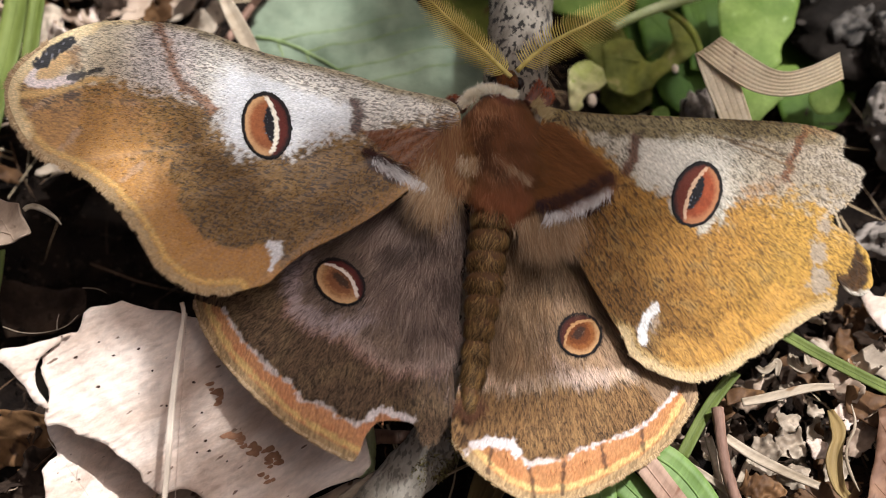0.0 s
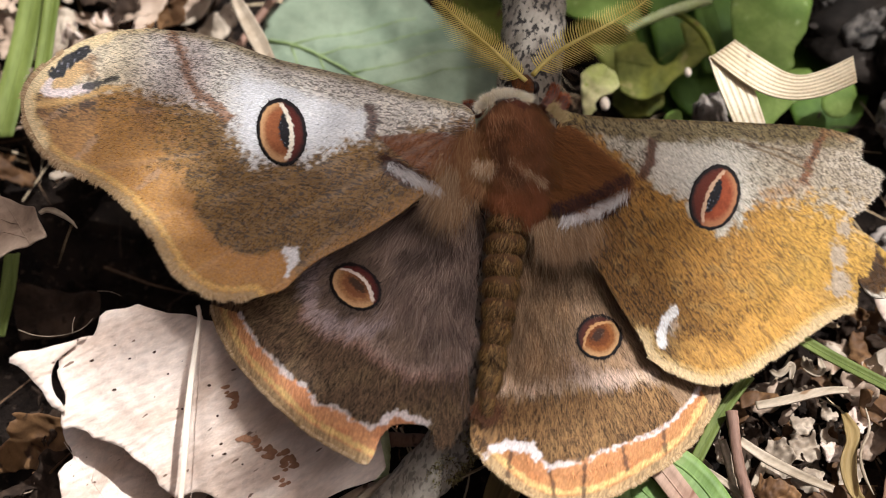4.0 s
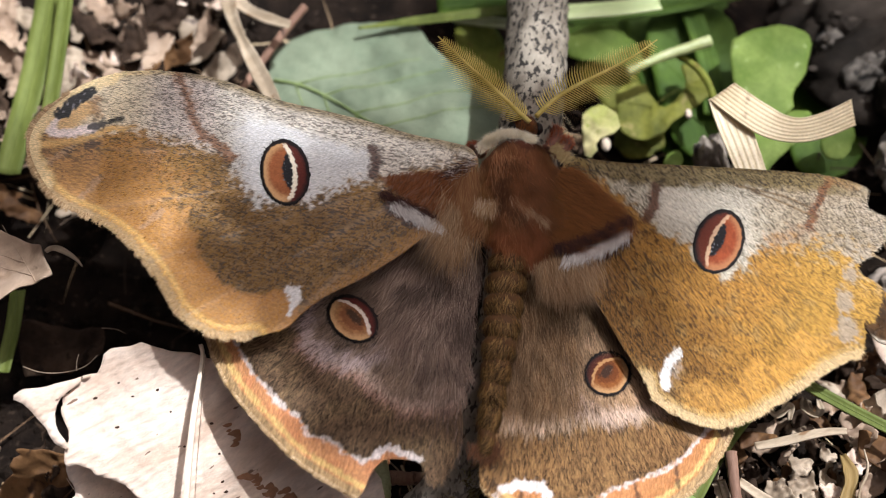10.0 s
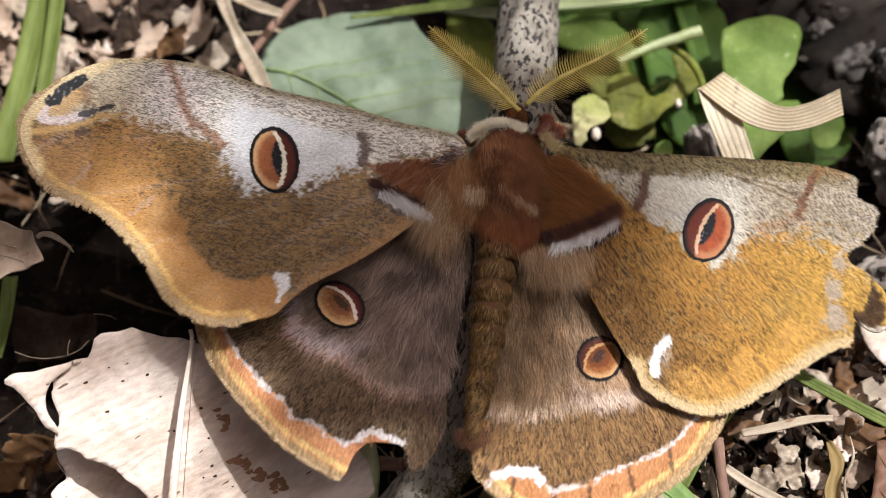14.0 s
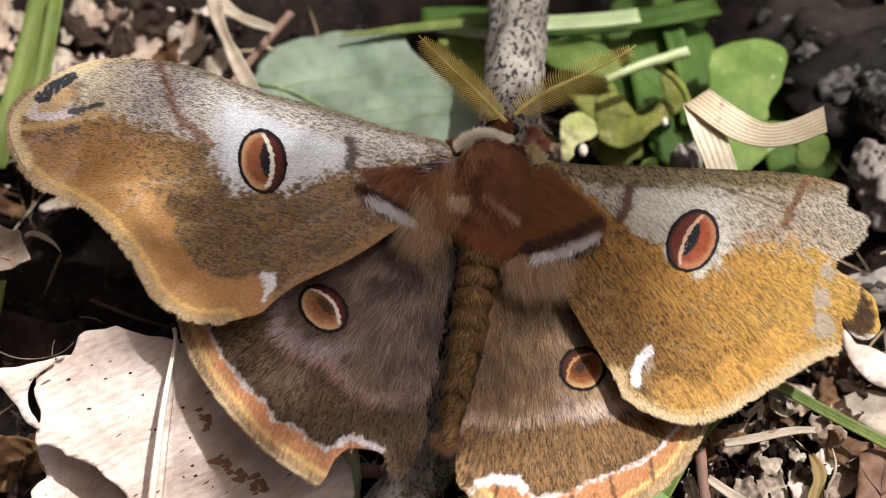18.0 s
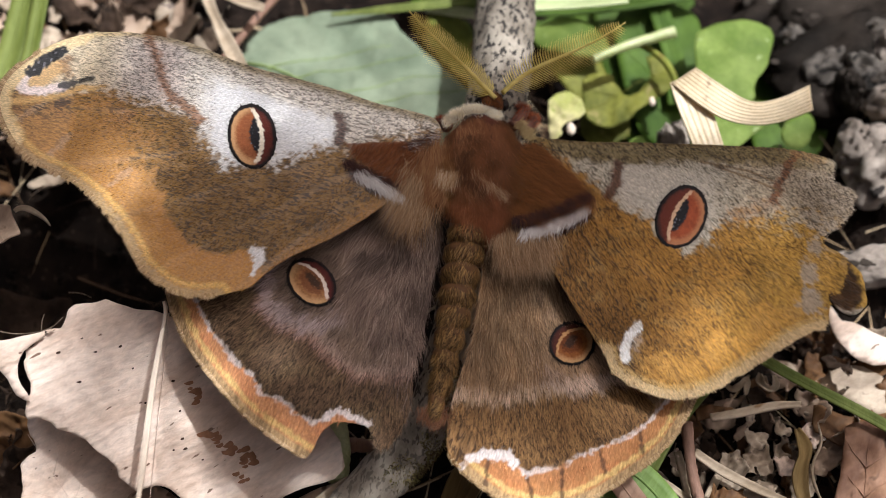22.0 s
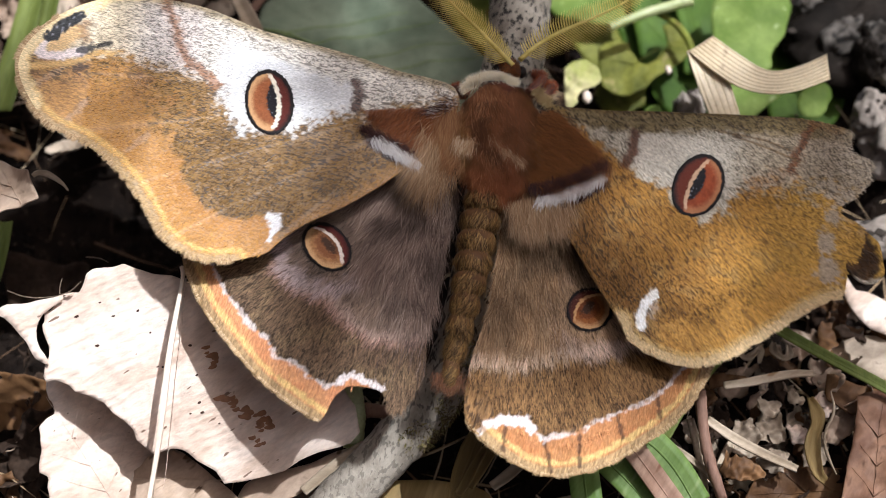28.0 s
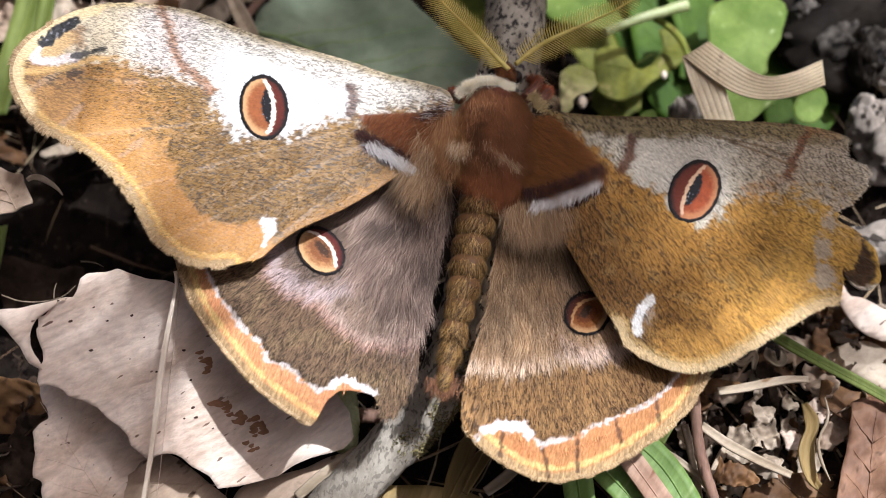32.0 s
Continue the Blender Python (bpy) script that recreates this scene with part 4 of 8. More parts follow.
def fringe(wing_ob, line, pivot, height, length, tones, seed, per_mm=34, gap=0.06):
    """Scales that stand out from a wing's outer edge."""
    local = np.random.default_rng(seed)
    L = along(rounded(line, 2, False), 900)
    total = np.linalg.norm(np.diff(L, axis=0), axis=1).sum()
    n = int(total * per_mm)
    k = local.random(n) * 898
    i = k.astype(int)
    p = L[i] + (L[i + 1] - L[i]) * (k - i)[:, None]
    t = L[i + 1] - L[i]
    t /= np.linalg.norm(t, axis=1)[:, None] + 1e-9
    out = np.stack([t[:, 1], -t[:, 0]], 1)
    if inside((p + 0.5 * out)[:50], np.array(line)).mean() > 0.5:
        out = -out
    keep = (fuzz(p, 0.7, 3) > -0.85) & (fuzz(p, 1.7, 6) > -0.78)
    way = out + local.normal(0, 0.22, (n, 2))
    root = np.c_[p - 0.5 * out - np.array(pivot), height(p) + 0.08 * local.random(n)]
    h = hair_data("fringe", root[keep], np.c_[way, local.normal(-0.1, 0.1, n)][keep], (length * (0.62 + 0.5 * ramp(fuzz(p, 1.1, 4), -0.25, 0.0)) * (0.8 + 0.3 * local.random(n)))[keep], 0.17, shades(n, tones, seed)[keep], seed=seed)
    return piece("fringe", h, FUR, wing_ob, "feathery fringe of tan scales")


fringe(fore_a, FL_EDGE[14:38], FORE_A, fore_a_height, 0.95, (rgb(198, 170, 132), rgb(178, 148, 110), rgb(160, 130, 96)), 11)
fringe(fore_b, FR_EDGE[26:41], FORE_B, fore_b_height, 0.8, (rgb(188, 162, 122), rgb(162, 134, 96), rgb(206, 182, 144)), 12)
fringe(hind_a, HL_EDGE[1:12], HIND_A, hind_height, 0.62, (rgb(196, 168, 132), rgb(178, 148, 110), rgb(164, 134, 98)), 13)
fringe(hind_b, HR_EDGE[8:25], HIND_B, hind_height, 0.7, (rgb(184, 156, 116), rgb(166, 136, 96), rgb(148, 120, 84)), 14)


def nap(wing_ob, ring, pivot, height, paint, n, length, way_of, seed, width=0.1, lift=0.14, mask=None, depth=0.34, share=0.5, gleam=0.5):
    """Hair scales lying on a wing, in the colours of the pattern below."""
    local = np.random.default_rng(seed)
    p = scatter(ring, n, seed)
    if mask is not None:
        p = p[mask(p)]
    n = len(p)
    col, spk = paint(p)
    dark = local.random(n) < share * spk
    col = np.where(dark[:, None], col * depth, col * (0.85 + gleam * local.random((n, 1))))
    way = way_of(p) + local.normal(0, 0.13, (n, 2))
    way /= np.linalg.norm(way, axis=1)[:, None]
    root = np.c_[p - np.array(pivot), height(p) + 0.05 + 0.06 * local.random(n)]
    h = hair_data("nap", root, np.c_[way, np.full(n, lift)], length * (0.6 + 0.7 * local.random(n)), width, col, droop=0.1, seed=seed)
    return piece("nap", h, FUR, wing_ob)


def away(hub):
    def way(p):
        d = p - np.array(hub)
        return d / (np.linalg.norm(d, axis=1)[:, None] + 1e-9)
    return way


def clear_of(spot, long, short, turn):
    """True for points outside an ellipse."""
    c, d = math.cos(radians(turn)), math.sin(radians(turn))

    def test(p):
        x, y = p[:, 0] - spot[0], p[:, 1] - spot[1]
        return ((x * c + y * d) / long) ** 2 + ((y * c - x * d) / short) ** 2 > 1
    return test


nap(fore_a, fl_ring, FORE_A, fore_a_height, paint_fore_a, 34000, 0.55, away((4, 24)), 21, 0.07, 0.07, lambda p: clear_of(FL_EYE, 5.9, 3.8, 98)(p) & (p[:, 0] > -58), 0.3, 0.42)
nap(fore_b, fr_ring, FORE_B, fore_b_height, paint_fore_b, 44000, 0.55, away((2, 30)), 22, 0.08, 0.16, clear_of(FR_EYE, 6.1, 3.9, 64), 0.27, 0.45, 0.9)
nap(hind_a, hl_ring, HIND_A, hind_height, hind_paint_a, 30000, 1.2, away((-2, 2)), 23, 0.09, 0.2, lambda p: clear_of(HL_SPOT, 4.4, 3.4, 128)(p) & (nearest(p, HL_EDGE[1:12])[0] > 5.2) & (nearest(p, HL_LINE)[0] > 1.3), 0.32, 0.45, 0.9)
nap(hind_b, hr_ring, HIND_B, hind_height, hind_paint_b, 34000, 1.2, away((8, 4)), 24, 0.09, 0.2, lambda p: clear_of(HR_SPOT, 4.0, 3.4, 48)(p) & (nearest(p, HR_EDGE[8:25])[0] > 4.6) & (nearest(p, HR_LINE)[0] > 1.3), 0.27, 0.45, 0.9)

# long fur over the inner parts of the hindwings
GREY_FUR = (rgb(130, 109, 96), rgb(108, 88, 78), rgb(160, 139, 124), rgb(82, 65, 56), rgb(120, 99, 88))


def inner_fur(wing_ob, ring, pivot, hub, reach, n, seed, spot, tones=GREY_FUR):
    local = np.random.default_rng(seed)
    p = scatter(ring, n * 3, seed)
    d = np.hypot(p[:, 0] - hub[0], (p[:, 1] - hub[1]) * 0.62)
    p = p[d + 2.5 * local.normal(0, 1, len(p)) < reach]
    toward = p + away((hub[0], hub[1] + 14))(p) * 3.5
    p = p[(np.hypot(*(p - spot).T) > 5) & (np.hypot(*(toward - spot).T) > 4.5)][:n]
    n = len(p)
    way = away((hub[0], hub[1] + 14))(p) + 0.3 * np.stack([fuzz(p, 1.7, 2), fuzz(p, 1.7, 5)], 1) + local.normal(0, 0.12, (n, 2))
    root = np.c_[p - np.array(pivot), hind_height(p) + 0.1]
    h = hair_data("fur", root, np.c_[way, 0.12 + 0.1 * local.random(n)], 2.4 + 3.4 * local.random(n), 0.055, shades(n, tones, seed, 0.14) * (1 + 0.5 * fuzz(p, 2.6, 1) + 0.3 * fuzz(p, 0.9, 4))[:, None], droop=0.25, curl=0.12, seed=seed)
    return piece("fur", h, FUR, wing_ob, "long greyish pink fur")


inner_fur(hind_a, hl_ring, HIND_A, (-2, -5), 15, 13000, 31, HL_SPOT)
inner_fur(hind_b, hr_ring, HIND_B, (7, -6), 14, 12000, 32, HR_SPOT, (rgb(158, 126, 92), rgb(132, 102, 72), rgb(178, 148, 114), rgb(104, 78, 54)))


# body
def lump(name, centre, size, mat, parent, tone, label="", squeeze=0.0):
    nu, nv = 40, 24
    u = np.linspace(0, 2 * np.pi, nu, endpoint=False)
    v = np.linspace(0.04, np.pi - 0.04, nv)
    U, W = np.meshgrid(u, v, indexing="ij")
    V = np.stack([np.sin(W) * np.cos(U), np.cos(W), np.sin(W) * np.sin(U)], -1).reshape(-1, 3)
    V[:, 0] *= 1 - squeeze * (V[:, 1] < 0) * V[:, 1] ** 2
    V = V * (1 + 0.05 * fuzz(V[:, :2] * 10, 3, 2))[:, None] * np.array(size) + np.array(centre)
    i, j = np.meshgrid(np.arange(nu), np.arange(nv - 1), indexing="ij")
    k = (i + 1) % nu
    F = np.stack([i * nv + j, i * nv + j + 1, k * nv + j + 1, k * nv + j], -1).reshape(-1, 4)
    col = np.tile(np.array(tone), (len(V), 1)) * (1 + 0.2 * fuzz(V, 1.0, 3))[:, None]
    return piece(name, mesh_data(name, V, F, col), mat, parent, label)


def coat(name, centre, size, n, length, tones, flow, parent, label, seed, keep=None, width=0.09, stand=0.3, clumps=0.55, spread=0.2):
    """Fur on a lump, combed along flow; tones are a list, or a function of the place."""
    local = np.random.default_rng(seed)
    q = local.normal(0, 1, (n, 3))
    q[:, 2] = np.abs(q[:, 2])
    q /= np.linalg.norm(q, axis=1)[:, None]
    p = q * np.array(size) + np.array(centre)
    if keep is not None:
        m = keep(p)
        p, q = p[m], q[m]
    n = len(p)
    nrm = q / np.array(size)
    nrm /= np.linalg.norm(nrm, axis=1)[:, None]
    clump = np.stack([fuzz(p, 1.6, 1), fuzz(p, 1.6, 4), 0.8 * fuzz(p, 1.6, 6)], 1)
    way = flow(p) + nrm * stand + clumps * clump + local.normal(0, 0.14, (n, 3))
    col = tones(p) * (1 + local.normal(0, spread, (n, 1))) if callable(tones) else shades(n, tones, seed, spread)
    h = hair_data(name, p, way, length * (0.6 + 0.8 * local.random(n)), width, col, up=nrm, droop=0.35, curl=0.2, seed=seed)
    return piece(name, h, FUR, parent, label)


RUFOUS = (rgb(124, 72, 36), rgb(106, 60, 30), rgb(136, 84, 46), rgb(84, 48, 26), rgb(114, 62, 32))
lump("thorax", (4.0, -0.5, -0.6), (6.6, 10.6, 3.0), CHITIN, moth, rgb(80, 42, 28))


def combed(p):
    return np.stack([0.05 * (p[:, 0] - 4), np.full(len(p), -1.0), np.full(len(p), 0.05)], 1)



def thorax_tone(p):
    """Rufous fur: tan at one flank, shade of the back's crease painted dark, redder behind."""
    n1, n2 = fuzz(p, 2.2, 2), fuzz(p, 0.9, 5)
    col = np.tile(np.array(rgb(113, 70, 42)), (len(p), 1))
    col = blend(col, rgb(127, 74, 45), ramp(p[:, 1] + n1, -4.5, -7.0))
    col = blend(col, rgb(106, 68, 34), ramp(p[:, 0] + n1, 6.5, 9.5))
    col = blend(col, rgb(152, 108, 60), 0.9 * ramp(p[:, 0] + n1, 0.2, -2.4) * ramp(p[:, 1], 6, 2) * ramp(p[:, 1], -9, -5))
    # crease down the back: its shade is blended into the hair colour
    furrow_shade, _ = nearest(p[:, :2], ((0.8, 5.5), (1.2, 1.5), (1.0, -2.5), (3.0, -4.8)))
    col = blend(col, rgb(50, 30, 18), 0.6 * ramp(furrow_shade + 0.8 * n2 + 0.5 * n1, 1.9, 0.1))
    return col * (1 + 0.16 * n2 + 0.1 * n1)[:, None]


thorax_fur = coat("thorax_fur", (4.0, -0.5, -0.6), (6.6, 10.6, 3.0), 46000, 2.3, thorax_tone, combed, moth, "dense rufous brown fur", 41, None, 0.05, 0.3, 0.38, 0.14)
# collar of cream fur over the front of the back
n = 7000
local = np.random.default_rng(42)
arc = along(rounded(((-1.6, 8.0), (-0.5, 9.2), (1.2, 10.1), (3.4, 10.3), (5.8, 9.6)), 2, False), n)
arc = arc + np.c_[local.normal(0, 0.25, n), local.normal(0, 0.34, n)]
rise = -0.6 + 3.0 * np.sqrt(np.clip(1 - ((arc[:, 0] - 4) / 6.9) ** 2 - ((arc[:, 1] + 0.5) / 11.6) ** 2, 0.02, 1))
way = np.c_[(arc[:, 0] - 3) * 0.12, (arc[:, 1] - 9.2) * 0.5 - 0.1, np.full(n, 0.5)] + 0.4 * np.stack([fuzz(arc, 1.1, 2), fuzz(arc, 1.1, 5), fuzz(arc, 1.1, 1)], 1) + local.normal(0, 0.22, (n, 3))
tone = shades(n, (rgb(238, 228, 202), rgb(222, 206, 170), rgb(242, 236, 220)), 42)
tone = blend(tone, rgb(132, 92, 54), 0.7 * ramp(arc[:, 1] - 9.1 + 0.16 * np.abs(arc[:, 0] - 2.6) ** 1.5 + 0.4 * local.normal(0, 1, n), 0.1, -0.9))
piece("collar", hair_data("collar", np.c_[arc, rise], way, 1.05 * (0.5 + local.random(n)), 0.055, tone, seed=42), FUR, moth, "cream furry collar")


WHITE_FUR = (rgb(212, 204, 198), rgb(184, 174, 168), rgb(224, 219, 214))


def tegula(name, ring, flow, tones, n, z, length, seed, label):
    local = np.random.default_rng(seed)
    p = scatter(ring, n, seed)
    way = np.tile(np.array(flow, float), (n, 1)) + local.normal(0, 0.2, (n, 3))
    h = hair_data(name, np.c_[p, z + 0.8 * local.random(n)], way, length * (0.6 + 0.8 * local.random(n)), 0.06, shades(n, tones, seed, 0.14), droop=0.3, seed=seed)
    return piece(name, h, FUR, moth, label)


tegula("tegula", rounded(FL_PATCH, 1), (-0.4, -0.7, 0.12), RUFOUS, 3800, 0.3, 1.6, 43, "rufous tuft over a wing base")
tegula("tegula", rounded(FR_PATCH, 1), (0.75, -0.6, 0.15), (rgb(116, 70, 32), rgb(100, 60, 28), rgb(128, 80, 38)), 9500, 0.9, 2.6, 44, "smooth brown tuft over a wing base")


def tuft_line(line, tones, flow, n, z, length, seed, label, spread=0.4, width=0.06):
    local = np.random.default_rng(seed)
    p = along(line, n) + local.normal(0, spread, (n, 2))
    way = np.tile(np.array(flow, float), (n, 1)) + 0.25 * np.stack([fuzz(p, 1.2, 1), fuzz(p, 1.2, 3), 0.3 * fuzz(p, 1.2, 5)], 1) + local.normal(0, 0.16, (n, 3))
    h = hair_data("tuft", np.c_[p, z + 0.3 * local.random(n)], way, length * (0.6 + 0.8 * local.random(n)), width, shades(n, tones, seed), droop=0.3, seed=seed)
    return piece("tuft", h, FUR, moth, label)


DARK_FUR = (rgb(56, 30, 26), rgb(40, 24, 22), rgb(72, 40, 32))
tuft_line(((-17.4, -1.2), (-13.4, -3.0), (-9.4, -5.0)), DARK_FUR, (0.35, -0.7, 0.2), 900, 0.9, 1.3, 45, "dark edge of fur", 0.4)
tuft_line(((-15.4, -3.0), (-12.2, -4.9), (-9.2, -6.5)), WHITE_FUR, (0.5, -0.8, 0.2), 1300, 0.9, 1.7, 46, "white edge of fur", 0.42)
tuft_line(((8.0, -9.6), (12.4, -8.2), (16.4, -6.2), (19.8, -4.2)), DARK_FUR, (0.15, -0.9, 0.25), 1300, 1.8, 1.6, 47, "dark edge of fur", 0.45)
tuft_line(((9.6, -11.4), (12.4, -10.1), (15.6, -8.6), (19.4, -6.2)), WHITE_FUR, (-0.35, -0.9, 0.2), 1500, 1.4, 1.9, 48, "white edge of fur", 0.4)
tuft_line(((12.0, -11.8), (16.4, -9.6), (19.8, -7.0)), DARK_FUR, (-0.1, -0.9, 0.1), 500, 0.8, 1.0, 49, "dark edge below the white fur", 0.35)
tuft_line(((8.9, 8.2), (10.2, 6.8), (10.9, 5.6)), (rgb(186, 166, 120), rgb(160, 134, 92)), (0.5, 0.3, 0.4), 420, 0.4, 1.4, 69, "cream tuft at the wing root", 0.4)
tuft_line(((-7.6, 2.4), (-4.6, 3.2), (-3.2, 4.6)), DARK_FUR + WHITE_FUR[1:2], (-0.8, -0.2, 0.2), 520, 0.7, 1.6, 70, "dark and white hair at the wing root", 0.5)

# pale crests in the fur of the back
TAN_FUR = (rgb(192, 166, 136), rgb(170, 138, 106), rgb(150, 114, 80))
SIDE_FUR = (rgb(164, 130, 96), rgb(144, 110, 78), rgb(122, 92, 64), rgb(178, 150, 118))
tuft_line(((2.0, -1.6), (4.0, -3.8), (6.6, -5.6)), TAN_FUR, (0.3, -0.9, 0.2), 620, 2.3, 1.9, 64, "pale crest of fur", 0.35, 0.05)
tuft_line(((-3.2, -2.6), (-1.8, -3.4), (-0.6, -2.6)), TAN_FUR, (-0.2, -0.9, 0.2), 420, 1.9, 2.2, 65, "pale crest of fur", 0.45, 0.05)
tuft_line(((-6.6, -0.5), (-7.2, -4.0), (-6.2, -8.0)), SIDE_FUR, (-0.32, -1.0, 0.1), 2600, 0.4, 5.4, 66, "long tan side fur", 1.2, 0.05)
tuft_line(((-3.6, 3.0), (-4.6, -1.0), (-3.4, -6.0)), (rgb(140, 98, 62), rgb(124, 82, 50), rgb(154, 114, 76)), (-0.15, -1.0, 0.18), 1700, 1.0, 3.2, 68, "tan fur beside the back", 0.9, 0.05)
tuft_line(((13.0, -10.2), (9.5, -11.2), (6.4, -12.4)), SIDE_FUR, (0.1, -1.0, 0.12), 2800, 0.5, 5.2, 67, "long tan side fur", 1.1, 0.05)

tuft_line(((1.0, 6.0), (2.6, 1.0), (3.4, -5.0)), (rgb(150, 102, 66), rgb(126, 78, 46), rgb(172, 126, 88)), (0.1, -1.0, 0.28), 1500, 1.9, 2.3, 71, "loose tan hair over the back", 1.7, 0.035)
tuft_line(((5.2, -3.0), (3.0, -7.0), (1.0, -9.0)), (rgb(138, 82, 46), rgb(112, 62, 34), rgb(160, 104, 64)), (-0.1, -1.0, 0.25), 1100, 1.2, 2.2, 72, "loose rufous hair behind the back", 1.4, 0.04)

# abdomen: overlapping rings
SEG = along(rounded(((2.2, -9.5), (1.0, -14), (0.3, -20), (-0.8, -27), (-2.2, -35), (-2.9, -39)), 2, False), 10)
for k in range(9):
    a, b = SEG[k], SEG[k + 1]
    r = 3.3 * (1 - 0.03 * k - 0.006 * k * k)
    c = (a + b) / 2
    seg = lump("abdominal_segment", (c[0], c[1], -1.6 - 0.22 * k), (r, 2.4, r * 0.85), CHITIN, moth, rgb(96, 66, 40))
    coat("segment_fur", (c[0], c[1], -1.6 - 0.22 * k), (r, 2.4, r * 0.85), 1500, 1.3, (rgb(126, 94, 52), rgb(98, 72, 40), rgb(150, 118, 72), rgb(58, 42, 26)), combed, seg, "", 50 + k, None, 0.09, 0.12)
tuft_line(((-4.5, -38.5), (-2.9, -39.8), (-1.2, -38.6)), (rgb(112, 72, 44), rgb(86, 54, 34)), (-0.1, -0.9, 0.0), 600, -3.2, 1.4, 62, "ginger tail tuft", 0.6)

# head, eyes, legs
lump("head", (5.2, 11.7, 0.2), (1.9, 1.4, 1.4), CHITIN, moth, rgb(104, 58, 32), "orange brown head")
coat("head_fur", (5.2, 11.7, 0.2), (1.9, 1.4, 1.4), 3000, 1.1, (rgb(136, 78, 38), rgb(104, 62, 34), rgb(74, 58, 46), rgb(120, 70, 34)), lambda p: np.tile(np.array((0, 0.5, 0.3)), (len(p), 1)), moth, "", 63, None, 0.06, 0.3, 0.7)
for sx in (-1, 1):
    lump("eye", (5.2 + 1.9 * sx, 12.0, 0.0), (0.9, 1.0, 1.0), CHITIN, moth, rgb(30, 22, 20), "dark round eye")
LEGS = (((10.5, 8.6, -2), (12.6, 11.2, -2.5), (13.2, 14.2, -6.0), (11.2, 15.5, -9.5)), ((8.8, 9.4, -2), (11.2, 12.6, -2.4), (11.6, 15.8, -5.8), (9.4, 17.4, -8.6)), ((-1.5, 8.5, -2), (-3.0, 11.0, -4.5), (-0.5, 13.0, -8.5)))
for k, line in enumerate(LEGS):
    leg_line = along(rounded(line, 2, False), 700)
    leg_rng = np.random.default_rng(80 + k)
    shank = piece("leg", tube_data("leg", rounded(line, 2, False), (1.0, 0.8, 0.6, 0.35), 10, 0.08), LEG_MAT, moth, "reddish brown furry leg")
    fluff = leg_rng.normal(0, 1, (700, 3))
    fluff /= np.linalg.norm(fluff, axis=1)[:, None]
    piece("leg_fur", hair_data("leg_fur", leg_line + 0.6 * fluff, 0.7 * fluff + np.array((0.1, 0.5, -0.4)), 1.1, 0.07, shades(700, (rgb(120, 56, 30), rgb(96, 44, 26), rgb(142, 78, 46)), 80 + k), seed=80 + k), FUR, shank)


def antenna(line, seed, reach):
    """A feathered antenna: a shaft with a comb of barbs on both sides."""
    local = np.random.default_rng(seed)
    flat = along(rounded(line, 3, False), 60)
    L = np.c_[flat, 2.0 + 3.0 * np.linspace(0, 1, 60) ** 1.3]
    shaft = piece("antenna", tube_data("antenna", L, (0.42, 0.34, 0.22, 0.10), 8), ANTENNA_MAT, moth, "feathery yellow antenna")
    n = 50
    for side in (-1, 1):
        for i in range(n):
            f = 0.06 + 0.92 * i / n
            k = f * 58
            p = L[int(k)] + (L[int(k) + 1] - L[int(k)]) * (k - int(k))
            t = L[int(k) + 1] - L[int(k)]
            t /= np.linalg.norm(t)
            out = np.cross(t, (0, 0, 1)) * side
            ln = reach * (math.sin(math.pi * min(1, f * 0.86 + 0.12)) ** 0.7) * (0.92 + 0.16 * local.random())
            tip = p + out * ln * 0.9 + t * ln * 0.55 + np.array((0, 0, -0.25 * ln))
            mid = (p + tip) / 2 + t * -0.1 * ln + np.array((0, 0, 0.12 * ln))
            w = t * 0.12
            up = np.array((0, 0, 0.10))
            V = [p - w, p + w, p + up, mid - w, mid + w, mid + up, tip]
            F = [(0, 1, 4), (0, 4, 3), (1, 2, 5), (1, 5, 4), (2, 0, 3), (2, 3, 5), (3, 4, 6), (4, 5, 6), (5, 3, 6)]
            piece("barb", mesh_data("barb", V, F, smooth=False), ANTENNA_MAT, shaft)


ANTENNA_MAT = surface("antenna_yellow", (0.56, 0.43, 0.10), (0.76, 0.62, 0.20), None, 300, 500, (0.6, 0.7), 0.5, 0.05, sheer=0.35)
antenna(ANT_L, 71, 4.1)
antenna(ANT_R, 72, 4.3)
# curled flap of the torn forewing
P, Q = sheet(rounded(FR_CURL, 1), 0.3)
d, _ = nearest(P, (FR_CURL[0], FR_CURL[-1]))
V = np.c_[P - np.array(FORE_B), fore_b_height(P) - 0.35 - 0.12 * d + 0.05 * d * d + 0.3 * fuzz(P, 1.6, 2)]
# dark middle paints the pocket's shade, golden rim its highlight; the torn edge is white
tone = np.tile(np.array(rgb(66, 42, 12)), (len(P), 1)) * (1 + 0.5 * fuzz(P, 1.2, 4))[:, None]
tone = blend(tone, rgb(186, 146, 66), ramp(nearest(P, FR_CURL[2:7])[0] + 0.3 * fuzz(P, 0.8, 2), 1.1, 0.4))
tone = blend(tone, rgb(206, 196, 180), ramp(nearest(P, FR_CURL[6:9])[0] + 0.5 * fuzz(P, 0.8, 5), 0.9, 0.2))
flap = piece("curled_flap", mesh_data("curled_flap", V, Q, tone, np.full(len(P), 0.5)), WING_B, fore_b, "curled brown flap of torn wing")
thicken(flap, 0.2)

